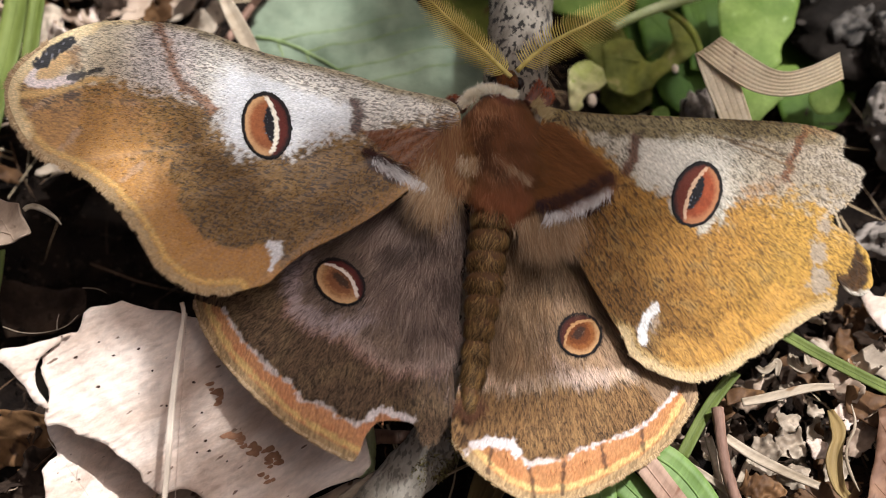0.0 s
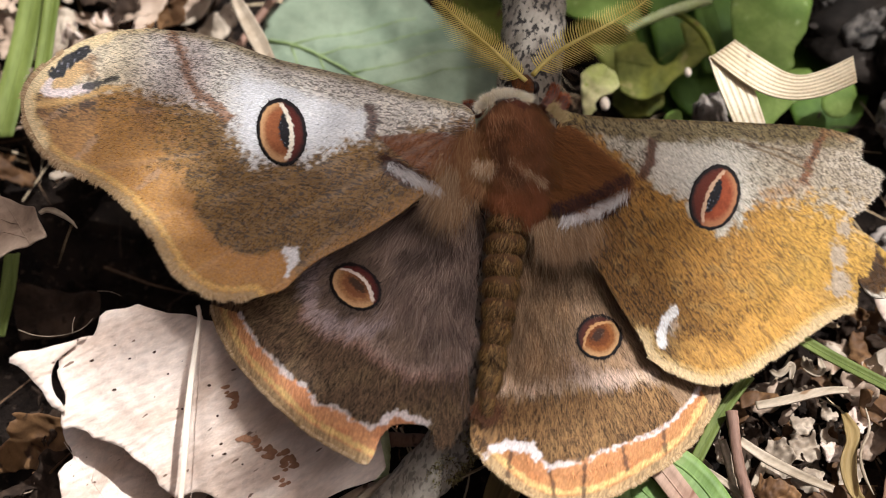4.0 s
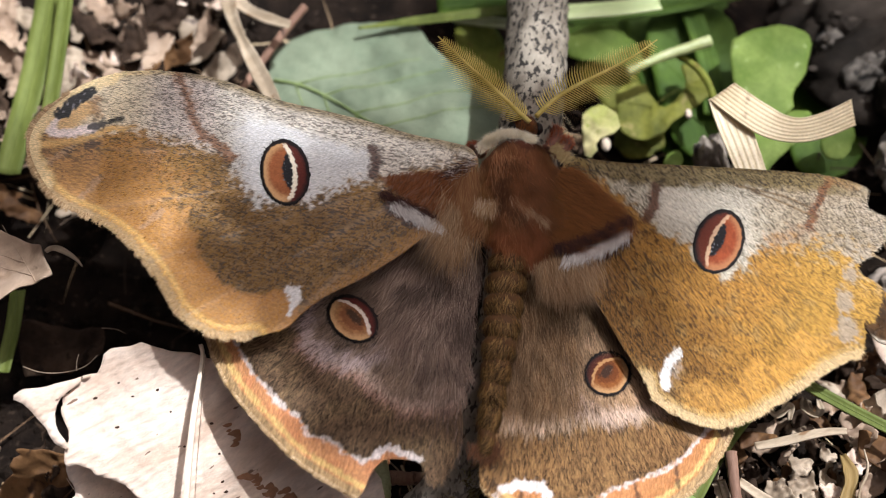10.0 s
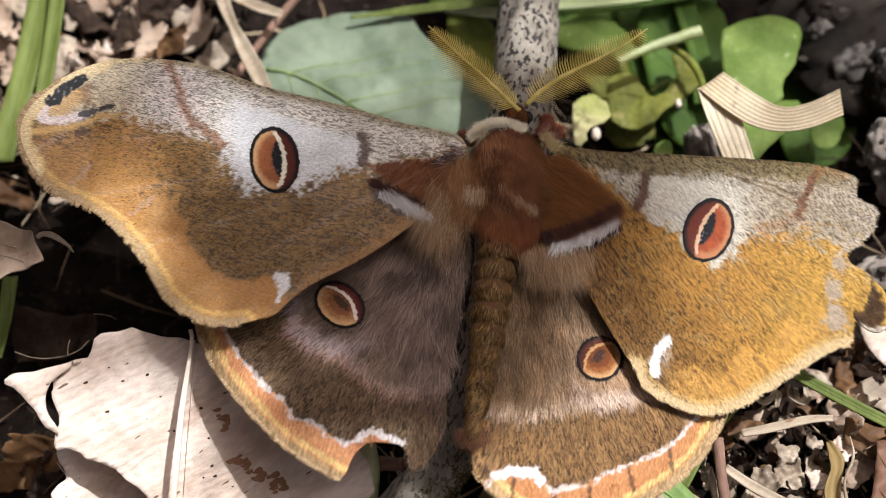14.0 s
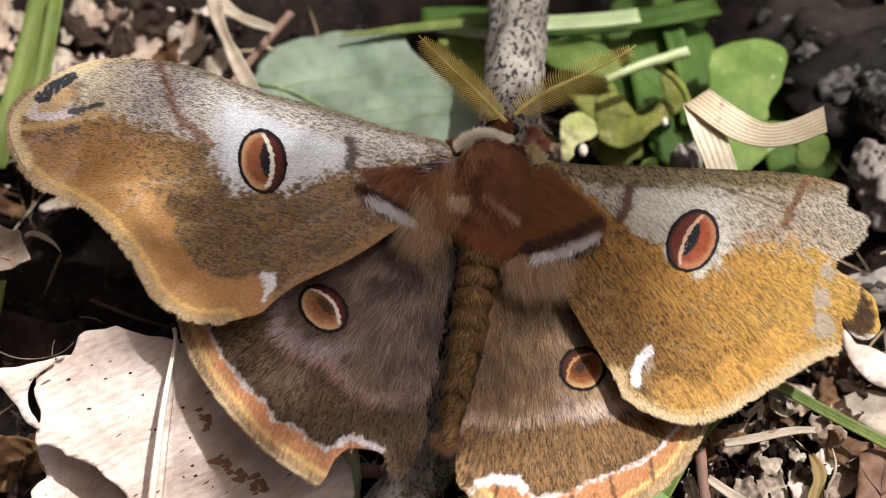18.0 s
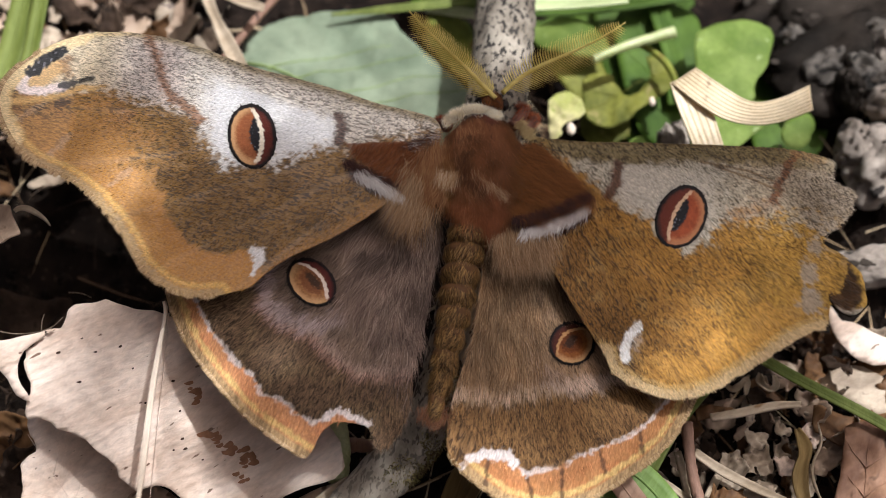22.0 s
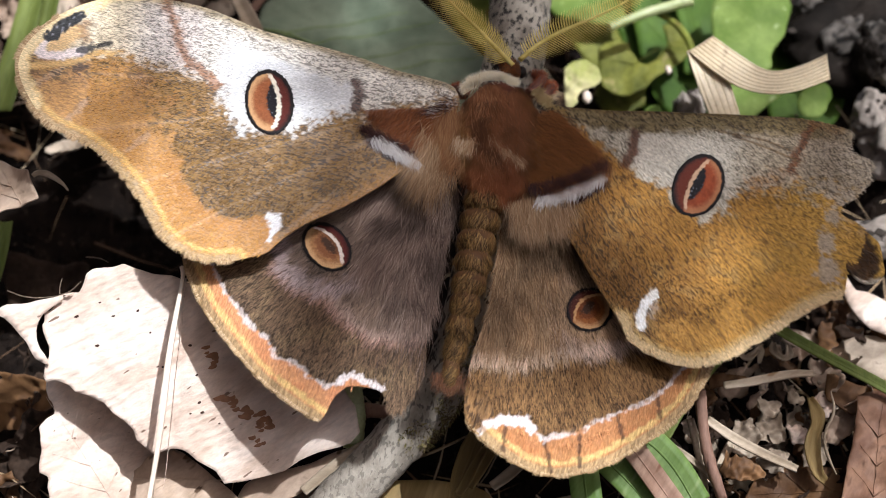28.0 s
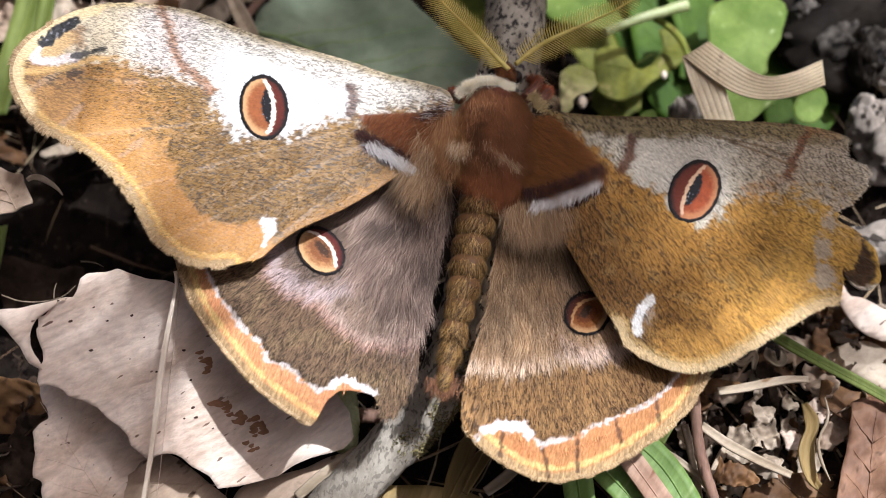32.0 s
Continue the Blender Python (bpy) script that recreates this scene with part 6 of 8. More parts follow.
leaf("dead_leaf", "tan dry leaf with a curled lip", CURL_LEAF, (17, 0, 0), TAN_LEAF_MAT, None, 0, 0.3, 1.5, 0, 0.25, None, 0, 1.0)
stick("leaf_edge", "thin curled pale leaf edge", CURL_EDGE, (0.35, 0.5, 0.35, 0.12), 17.5, STRAW_MAT, "leaf edge")
leaf("dead_leaf", "brown leaf with deep shade in its dark colour", DARK_LEAF_L, (-12, 0, 0), SHADE_LEAF_MAT, None, 0, 0.7, 2.2, 0, 0.3, None, 0, 1.2)
leaf("dead_leaf", "tan leaf strip beside the twig", LEAF_LOW_A, (-2, 0, 0), TAN_LEAF_MAT, None, 0, 1.0, 0.6, 0, 0.3, None, 1)
leaf("dead_leaf", "yellowish dry leaf under the twig", LEAF_LOW_B, (-6, 0, 0), SHEATH_MAT, None, 0, 1.2, 0.6, 0, 0.3, None, 2)
leaf("dead_leaf", "large reddish brown dry leaf", BROWN_LEAF, (0, 0, 0), REDDISH_LEAF_MAT, None, 0, 0.6, 1.5, 0.1, 0.3, None, 0, 0.7)
leaf("dead_leaf", "dark red brown curled leaf", BROWN_LEAF_B, (-3, 0, 0), BROWN_LEAF_MAT, None, 0, 0.6, 1.8, 0, 0.3, None, 0, 0.8)
leaf("dead_leaf", "brown dry leaf flat on the soil", RED_LEAF, (-6, 0, 0), BROWN_LEAF_MAT, None, 0, 0.7, 1.6, 0, 0.3, None, 0, 0.7)
strip("dead_leaf", "olive tan leaf curled into a trough", CURL_R, 2.0, -3, SHEATH_MAT, "leaf", 0.35, 0.25, 0, "fallen and living leaves", (0.3, 1.1, 0.8, 1.2, 1.0, 0.5), 1.5)
stick("leaf_edge", "pale curled rim of a dry leaf", ((64.6, -22.6), (65.0, -26.0), (62.6, -29.6), (62.9, -33.1), (64.0, -36.0)), (0.1, 0.25, 0.2, 0.3, 0.1), 0.4, STRAW_MAT, "leaf edge")
for label, ring, z, mat in (("papery grey-white leaf piece in the litter", ((49.9, -26.2), (52.6, -26.9), (54.0, -31.9), (51.2, -32.7), (49.6, -31.4)), -4, GREY_LEAF_MAT),
                            ("small bleached leaf piece in the litter", ((54.2, -30.5), (58.2, -31.7), (57.2, -34.2), (54.6, -32.0)), -4, GREY_LEAF_MAT),
                            ("grey leaf piece beside a curled leaf", ((60.9, -28.9), (65.2, -28.4), (65.0, -31.5), (61.8, -35.0), (60.7, -31.7)), -6, GREY_LEAF_MAT),
                            ("ragged brown leaf piece in the litter", ((47.6, -32.9), (52.8, -32.8), (53.9, -35.9), (50.0, -36.8), (47.0, -34.8)), -3, BROWN_LEAF_MAT),
                            ("pointed pale leaf piece near the grass", ((62.6, -19.4), (67.2, -16.5), (67.8, -20.1), (66.0, -21.7)), -4, TAN_LEAF_MAT)):
    scrap(label, ring, z, mat, 60 + len(label))
leaf("dead_leaf", "dark twisted leaf strip under the wing", ((46.1, -19.6), (48.7, -18.9), (52.0, -19.5), (51.6, -20.7), (48.5, -21.2), (46.2, -21.8)), (-2, 0, 0), BROWN_LEAF_MAT, None, 0, 0.35, 1.4, 0, 0.2, None, 0, 0.6)
for label, ring, z, mat in (("crumpled bleached leaf piece with a ragged rim", ((54.1, -21.8), (55.6, -22.8), (57.5, -22.8), (57.9, -24.4), (56.9, -25.0), (55.0, -25.6), (54.1, -23.7)), -4, GREY_LEAF_MAT),
                            ("small pointed bleached leaf piece", ((59.0, -20.5), (60.1, -21.5), (61.8, -22.8), (60.5, -23.7), (58.8, -23.1)), -4, GREY_LEAF_MAT),
                            ("crumpled grey leaf piece in the litter", ((52.8, -27.9), (54.3, -25.4), (57.4, -25.4), (58.7, -27.3), (58.2, -29.5), (53.9, -29.5)), -5, GREY_LEAF_MAT),
                            ("pale crumpled leaf piece beside brown leaves", ((62.4, -22.8), (64.5, -21.1), (66.6, -24.0), (65.2, -25.6), (62.8, -25.0)), -4, PALE_LEAF_MAT),
                            ("pale rosy leaf piece in the litter", ((58.1, -27.5), (60.7, -26.6), (61.4, -28.8), (61.0, -29.7), (58.8, -29.7)), -4, PALE_LEAF_MAT),
                            ("tan leaf piece with a dark spot", ((64.5, -26.3), (68.1, -24.4), (69.9, -25.3), (68.3, -27.9), (66.2, -29.4), (64.0, -29.4)), -5, TAN_LEAF_MAT),
                            ("small curled rosy leaf piece", ((60.2, -12.6), (62.6, -13.6), (63.5, -14.3), (61.7, -15.6), (60.2, -15.0)), -5, TAN_LEAF_MAT),
                            ("narrow white leaf piece between stems", ((41.8, -27.0), (43.5, -25.7), (43.9, -28.2), (42.8, -29.8)), -4, PALE_LEAF_MAT)):
    scrap(label, ring, z, mat, len(label))
for line, w in ((((51.6, -15.4), (52.2, -16.6), (53.4, -16.2), (54.8, -14.6), (54.6, -17.0)), 0.9), (((57.3, -13.3), (56.6, -15.2), (58.0, -16.9), (59.3, -16.2), (59.5, -13.6)), 1.0), (((57.8, -13.6), (57.4, -15.0), (58.3, -16.0)), 0.7)):
    strip("dead_leaf", "thin bleached leaf strip curled into a loop", line, w, -3, STRAW_MAT, "leaf", 0.5, 0.15, 0, "fallen and living leaves", (0.5, 1.3, 0.7, 1.2, 0.4), 1.6)
leaf("dead_leaf", "bleached leaf piece beyond the torn wing", WHITE_LEAF_R, (-4, 0, 0), PALE_LEAF_MAT, None, 0, 1.0, 0.6, 0, 0.3, None, 1)
leaf("dead_leaf", "grey bleached dry leaf on litter", GREY_LEAF_R, (-6, 0, 0), GREY_LEAF_MAT, None, 0, 1.0, 0.6, 0, 0.3, None, 1, 0.4)
leaf("dead_leaf", "pale tan dry leaf on the soil", LITTER_LEAF_L, (-9, 0, 0), TAN_LEAF_MAT, None, 0, 0.8, 1.6, 0, 0.3, None, 0, 0.9)
leaf("dead_leaf", "pale tan dry leaf on the soil", LITTER_LEAF_LB, (-9, 0, 0), GREY_LEAF_MAT, None, 0, 0.8, 1.6, 0, 0.3, None, 0, 0.9)

# living leaves
leaf("green_leaf", "broad grey-green leaf with a downy underside", GREY_LEAF, (-2, 0.03, -0.1), GREYGREEN_MAT, ((-31.0, 49.2), (-23.2, 46.7), (-16.8, 42.0), (-12.3, 39.0), (-2.0, 34.0)), 4, 0.6, 0.8, 0, 0.3, VEIN_MAT, 2, 0.25, 0.3)
leaf("green_leaf", "fresh green heart-shaped leaf", HEART_LEAF, (-4, 0, 0), GREEN_MAT, None, -1, 0.7, 0.3, 0.1, 0.3, None, 1, 0.3, 0.16)
leaf("green_leaf", "green leaf behind a dry ribbon", HEART_LEAF_LOW, (-6, 0, 0), GREEN_MAT, None, 0, 1.0, 0.4)
leaf("green_leaf", "small round fresh green leaf", ROUND_LEAF, (-6, 0, 0), GREEN_MAT, None, 0, 0.8, 0.3)
leaf("green_leaf", "pale yellow-green leaf beside the twig", PETAL_LEAF, (-4, 0, 0), PETAL_MAT, None, 0, 0.35, 2.0, 0, 0.2, None, 1, 0.9)
leaf("green_leaf", "yellow-green leaf with an eaten hole", HOLE_LEAF, (-8, 0, 0), OLIVE_MAT, None, 0, 0.5, 0.9, 0, 0.3, None, 1, 0.5)
leaf("green_leaf", "curled yellow-green leaf in the undergrowth", BIG_GREEN, (-9, 0, 0), GREEN_MAT, None, 0, 0.7, 0.8, 0, 0.3, None, 1, 0.4)
leaf("green_leaf", "small bright green leaflet in shade", ((37.9, 29.5), (39.2, 31.9), (41.5, 32.6), (41.7, 29.5), (40.0, 28.0)), (-4, 0, 0), GREEN_MAT, None, 0, 0.4, 0.3, 0, 0.2, None, 1, 0.2)
for x, y, r in ((43.3, 39.6, 0.6), (28.4, 33.3, 0.85)):
    bud = lump("bud", (0, 0, 0), (r, r * 1.5, r), BARK_TINT, None, rgb(214, 196, 176))
    bud.location = Vector((x, y, -3.6)) * MM
    tagged(bud, "small pale plant bud in the undergrowth", "bud", "plant buds")
leaf("green_leaf", "green leaf beside the twig", BIG_GREEN_B, (-13, 0, 0), LIME_MAT, None, 0, 1.2, 0.6)
leaf("green_leaf", "dark green leaf in shade", DARK_GREEN, (-14, 0, 0), SHADED_GREEN_MAT, None, 0, 1.2, 0.6)
leaf("green_leaf", "dark green leaf in shade", DARK_GREEN_B, (-14, 0, 0), SHADED_GREEN_MAT, None, 0, 1.2, 0.6)

for ring, z, mat, label in ((GREEN_FILL_A, -17, SHADED_GREEN_MAT, "dark green leaf in shade"), (GREEN_FILL_B, -18, SHADED_GREEN_MAT, "dark green leaf in shade"), (GREEN_FILL_C, -14, OLIVE_MAT, "olive leaf with a ragged edge"), (GREEN_FILL_D, -15, GREEN_MAT, "green leaf behind the twig"), (GREEN_FILL_E, -20, SHADED_GREEN_MAT, "dark green leaf in shade")):
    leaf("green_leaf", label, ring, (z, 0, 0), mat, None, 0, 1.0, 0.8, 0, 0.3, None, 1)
# blades, straws, stalks
G = "grass blades"
strip("grass_blade", "long green grass blade", GRASS_L, 2.6, 4, GRASS_MAT, "grass", 0.2, 0.25, 0, G)
strip("grass_blade", "wide shaded grass blade", GRASS_L2, 4.6, -3, GRASS_MAT, "grass", 0.15, 0.25, 0, G)
strip("grass_blade", "short green stem in deep shade", ((-70.8, 6.0), (-70.6, -1.1), (-71.3, -8.5)), 2.4, -5, GRASS_MAT, "grass", 0.2, 0.25, 0, G)
strip("grass_blade", "narrow green grass blade", GRASS_R, 1.8, 2, GRASS_MAT, "grass", 0.25, 0.25, 0, G)
strip("grass_blade", "long light green blade behind the twig", GRASS_TOP, 2.0, -6, GRASS_MAT, "grass", 0.15, 0.25, 0, G, (0.1, 0.9, 1, 1))
strip("grass_blade", "pale bleached grass blade behind the twig", BLADE_H1, 3.2, -5, MINT_MAT, "grass", 0.15, 0.25, 0, G)
strip("grass_blade", "pale green grass blade behind the twig", BLADE_H3, 2.2, -8, STALK_MAT, "grass", 0.15, 0.25, 0, G)
strip("grass_blade", "wide grass blade in shade-dark green behind the twig", BLADE_H4, 4.6, -10, SHADED_GREEN_MAT, "grass", 0.12, 0.25, 0, G)
strip("grass_blade", "upright grass blade in shade-dark green", BLADE_H5, 4.0, -12, SHADED_GREEN_MAT, "grass", 0.12, 0.25, 0, G)
strip("grass_blade", "broad pale green grass blade", BLADE_A, 4.6, 0, FRESH_GRASS_MAT, "grass", 0.12, 0.25, 0, G)
strip("grass_blade", "green blade with a pale edge", BLADE_B, 4.4, -1, FRESH_GRASS_MAT, "grass", 0.12, 0.25, 0, G)
strip("grass_blade", "brown withered grass blade", BLADE_C, 3.6, 1, PINK_STRAW_MAT, "grass", 0.15, 0.25, 0, G)
strip("grass_blade", "green blade beside a withered one", BLADE_D, 5.0, -1, FRESH_GRASS_MAT, "grass", 0.12, 0.25, 0, G)
strip("grass_blade", "thin yellow-green grass blade", BLADE_E, 1.8, -2, GRASS_MAT, "grass", 0.2, 0.25, 0, G)
stick("stalk", "pale green cut plant stalk", STALK_TOP, (0.8, 0.9, 1.1), 0, STALK_MAT, "stalk")
stick("stalk", "drooping yellow-green plant stalk", STALK_DROOP, (0.6, 0.7, 0.6), -3, LIME_MAT, "stalk")
strip("straw", "twisted flat dry straw over litter", STRAW_TOP, 2.5, 2, STRAW_MAT, "straw", 0.35, 0.3, 2, "straws", (1.0, 1.0, 0.7, 0.5, 0.9, 1.0, 0.8, 0.6))
strip("straw", "folded end of a flat dry straw", ((-38.6, 62.6), (-37.4, 60.4), (-35.1, 58.0), (-31.4, 56.2), (-27.5, 54.8)), 2.0, 1, STRAW_MAT, "straw", 0.3, 0.3, 2, "straws", (0.7, 1.0, 0.8, 0.9, 0.6))
stick("straw", "brown dry plant stem in litter", STEM_TOP, (0.8, 0.7), -4, STICK_MAT, "straw", "straws")
for line, w, z in ((STRAW_A, 1.3, 1), (STRAW_B, 1.5, -1), (STRAW_C, 1.2, -3), (STRAW_D, 1.0, -2), (STRAW_E, 1.1, -4), (STRAW_H, 1.6, -2), (STRAW_I, 1.6, 0)):
    strip("straw", "thin dry straw in the leaf litter", line, w, z, STRAW_MAT, "straw", 0.25, 0.3, 0, "straws", (0.8, 1, 0.9, 0.6))
for line, w, z in ((STRAW_F, 2.6, -2), (STRAW_G, 1.6, -1), (((13.4, -31.0), (11.6, -34.0), (8.6, -39.6)), 1.0, 0.5)):
    strip("dry_sheath", "golden brown dry grass sheath below the hindwing", line, w, z, SHEATH_MAT, "dry grass", 0.25, 0.3, 2, "dry sheaths", (0.7, 1, 0.9, 0.5))
stick("stalk", "pale yellowish stalk under the hindwing", STALK_J, (1.6, 1.7, 1.6), -3, STALK_MAT, "stalk")
stick("stick", "grey broken stick on the soil", STICK_K, (1.1, 1.2, 1.0), -6, STICK_MAT)
stick("stick", "reddish dry plant stem in the litter", STICK_RED, (1.0, 0.85, 0.95, 0.8), 0, STICK_MAT)
for line, z in ((FIBRE_A, 4), (FIBRE_C, 8), (FIBRE_D, 2)):
    stick("root_fibre", "thin pale root fibre", line, (0.11, 0.09, 0.05), z, FIBRE_MAT, "fibre", "root fibres", 6)


# the folded dry ribbon of grass
def ribbon_part(name, upper, lower, parent, ribs, base, depth=0.2):
    n, cols = 36, 8 * ribs + 1
    A, B = along(rounded(upper, 2, False), n), along(rounded(lower, 2, False), n)
    u = np.linspace(0, 1, cols)
    V = A[:, None] * (1 - u)[None, :, None] + B[:, None] * u[None, :, None]
    f = (u * ribs) % 1.0
    V[..., 2] += depth * (0.5 - np.exp(-(((f - 0.5) / 0.16) ** 2)) + 0.3 * np.cos(f * 2 * np.pi))[None]
    i, j = np.meshgrid(np.arange(n - 1), np.arange(cols - 1), indexing="ij")
    F = np.stack([i * cols + j, i * cols + j + 1, (i + 1) * cols + j + 1, (i + 1) * cols + j], -1).reshape(-1, 4)
    ob = piece(name, mesh_data(name, V.reshape(-1, 3) - base, F), RIBBON_MAT, parent)
    return thicken(ob, 0.25)


ribbon = new("dry_grass_ribbon")
ribbon_base = np.array((44.0, 34.0, 9.0))
ribbon.location = ribbon_base * MM
tagged(ribbon, "folded pale dry grass ribbon with raised ribs", "dry grass")
ribbon_part("ribbed_blade", ((48.3, 37.1, 10.4), (53.1, 33.2, 10), (57.6, 30.4, 9.5), (62.4, 31.4, 10), (67.3, 33.8, 10.6)), ((43.9, 33.4, 11), (48.9, 28.5, 11), (52.5, 26.5, 10.4), (57.2, 25.8, 10), (61.9, 26.6, 10), (67.4, 29.0, 10.4)), ribbon, 7, ribbon_base)
ribbon_part("folded_tail", ((43.6, 33.6, 10.6), (44.6, 29.7, 9.8), (46.6, 23.5, 9), (48.9, 16.5, 8)), ((48.7, 36.5, 9.8), (50.4, 29.9, 9.6), (51.8, 24.2, 8.8), (53.2, 17.7, 8)), ribbon, 5, ribbon_base, 0.08)


# weathered wood at the side
def chunk(name, label, centre, size, seed, turn=0, mat=None):
    nu, nv = 48, 30
    u = np.linspace(0, 2 * np.pi, nu, endpoint=False)
    v = np.linspace(0.02, np.pi - 0.02, nv)
    U, W = np.meshgrid(u, v, indexing="ij")
    V = np.stack([np.sin(W) * np.cos(U), np.sin(W) * np.sin(U), np.cos(W)], -1).reshape(-1, 3)
    out = np.zeros(len(V))
    off = Vector((seed * 3.1, seed * 1.7, 0))
    for s, k in ((1.6, 0.34), (3.6, 0.2), (8.0, 0.09)):
        out += k * np.array([noise.noise(Vector(p) * s + off) for p in V])
    V = V * (1 + out)[:, None] * np.array(size)
    c, s = math.cos(radians(turn)), math.sin(radians(turn))
    V[:, :2] = V[:, :2] @ np.array(((c, s), (-s, c)))
    i, j = np.meshgrid(np.arange(nu), np.arange(nv - 1), indexing="ij")
    k = (i + 1) % nu
    F = np.stack([i * nv + j, i * nv + j + 1, k * nv + j + 1, k * nv + j], -1).reshape(-1, 4)
    ob = piece(name, mesh_data(name, V, F), mat or WOOD_MAT)
    ob.location = np.array(centre) * MM
    local = np.random.default_rng(seed + 70)
    for k in local.integers(0, len(V), 60):
        if V[k, 2] > 0.2 * size[2] and len(ob.children) < 4:
            r = 0.3 + 0.5 * local.random()
            lump("lichen_patch", tuple(V[k]), (r * 1.5, r, 0.35 * r), BARK_TINT, ob, rgb(62, 55, 48))
    return tagged(ob, label, "wood", "pieces of rotten wood")


chunk("wood_chunk", "dark cracked piece of rotten wood", (86, 56, -12), (19, 15, 9), 1, 10, DARK_WOOD_MAT)
chunk("wood_chunk", "black cracked piece of rotten wood", (77, 66, -17), (14, 11, 7), 3, 12, DARK_WOOD_MAT)
chunk("wood_chunk", "pale lichened knob of wood", (88.5, 52.5, -4), (3.4, 5.0, 4), 6, 10)
chunk("wood_chunk", "brown stub of broken wood", (80, 43.5, -5), (2.2, 4.0, 4), 7, 10, DARK_WOOD_MAT)
chunk("wood_chunk", "pale cracked knob of wood", (86, 40.5, -4), (4.6, 3.0, 4), 8, 15)
chunk("wood_chunk", "grey weathered piece of wood", (84.5, 28.5, -6), (8, 6.5, 6), 2, 40)
chunk("wood_chunk", "pale weathered stick end", (80, 8.5, -7), (9, 3.6, 4), 4, 8)
for x, y, z, size, seed, mat in ((71.5, 57.0, -8, (2.8, 2.6, 3.0), 11, KNOB_MAT), (76.8, 50.5, -8, (3.4, 5.2, 4.4), 12, KNOB_MAT), (84.5, 46.5, -6, (5.6, 4.2, 4.6), 13, KNOB_MAT), (75.0, 60.5, -9, (5.0, 3.4, 3.6), 14, DARK_WOOD_MAT), (88.0, 56.5, -7, (5.4, 4.4, 4.2), 15, KNOB_MAT), (79.5, 32.0, -5, (3.4, 4.6, 3.6), 16, WOOD_MAT)):
    chunk("wood_chunk", "weathered grey knob of rotten wood", (x, y, z), size, seed, 20 + 9 * seed, mat)
chunk("wood_chunk", "grey broken stub of wood", (47.5, 31, -8), (2.6, 5.5, 6), 5, 8)


# loose litter
def fragment(centre, size, seed, mat, label):
    """A torn, curled piece of dry leaf."""
    local = np.random.default_rng(seed)
    k = 13
    a = np.sort(local.random(k) * 2 * np.pi)
    r = size * (0.4 + 0.8 * local.random(k))
    ring = np.stack([np.cos(a) * r * 1.5, np.sin(a) * r * (0.4 + 0.4 * local.random())], 1)
    outline = along(np.r_[ring, ring[:1]], 60)[:-1]
    outline = outline + 0.5 * np.stack([fuzz(outline + seed, 0.8, 1), fuzz(outline + seed, 0.8, 2)], 1)
    P, Q = sheet(outline, 0.36)
    bend = local.normal(0, 1.3) / size
    fold = abs(local.normal(0, 0.5))
    z = bend * P[:, 1] ** 2 + fold * np.abs(P[:, 0] * 0.4 + P[:, 1] * 0.3) + 1.1 * np.abs(fuzz(P + seed, 2.4, 3)) + 0.45 * fuzz(P + seed, 1.0, 4)
    ob = piece("leaf_fragment", mesh_data("leaf_fragment", np.c_[P, z], Q), mat)
    thicken(ob, 0.16)
    ob.matrix_basis = pose(centre[0] * MM, centre[1] * MM, centre[2] * MM, local.normal(0, 22), local.normal(0, 22), local.random() * 360)
    return tagged(ob, label, "leaf", "torn leaf pieces")


LITTER = ((GREY_LEAF_MAT, "bleached curled leaf fragment"), (PALE_LEAF_MAT, "pale dry leaf fragment"), (TAN_LEAF_MAT, "tan dry leaf fragment"), (BROWN_LEAF_MAT, "brown dry leaf fragment"), (SHADE_LEAF_MAT, "dark rotten leaf fragment"))
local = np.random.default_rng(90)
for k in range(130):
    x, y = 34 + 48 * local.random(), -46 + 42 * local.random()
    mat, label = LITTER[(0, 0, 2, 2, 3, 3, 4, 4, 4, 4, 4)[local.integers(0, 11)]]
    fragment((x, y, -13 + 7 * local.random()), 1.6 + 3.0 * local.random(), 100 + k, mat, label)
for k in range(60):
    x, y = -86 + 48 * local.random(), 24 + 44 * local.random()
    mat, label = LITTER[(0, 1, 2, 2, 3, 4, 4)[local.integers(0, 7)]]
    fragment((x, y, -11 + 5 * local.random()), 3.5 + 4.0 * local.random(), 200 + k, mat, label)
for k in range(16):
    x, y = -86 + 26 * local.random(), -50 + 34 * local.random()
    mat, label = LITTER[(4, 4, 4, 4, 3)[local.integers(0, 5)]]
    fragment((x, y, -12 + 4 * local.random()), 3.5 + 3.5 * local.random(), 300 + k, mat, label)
for k in range(40):
    x, y = -30 + 66 * local.random(), -62 + 20 * local.random()
    mat, label = LITTER[(0, 2, 2, 3, 4)[local.integers(0, 5)]]
    fragment((x, y, -12 + 4 * local.random()), 3.5 + 3.5 * local.random(), 400 + k, mat, label)

for k in range(44):
    x, y = 42 + 34 * local.random(), -45 + 30 * local.random()
    mat, label = LITTER[(0, 2, 2, 3, 3, 4, 4)[local.integers(0, 7)]]
    fragment((x, y, -9 + 5 * local.random()), 0.8 + 1.3 * local.random(), 500 + k, mat, label)
for k in range(46):
    x, y = -84 + 24 * local.random(), -48 + 32 * local.random()
    mat, label = LITTER[(0, 1, 2, 3, 4, 4)[local.integers(0, 6)]]
    fragment((x, y, -12 + 4 * local.random()), 0.7 + 1.3 * local.random(), 600 + k, mat, label)


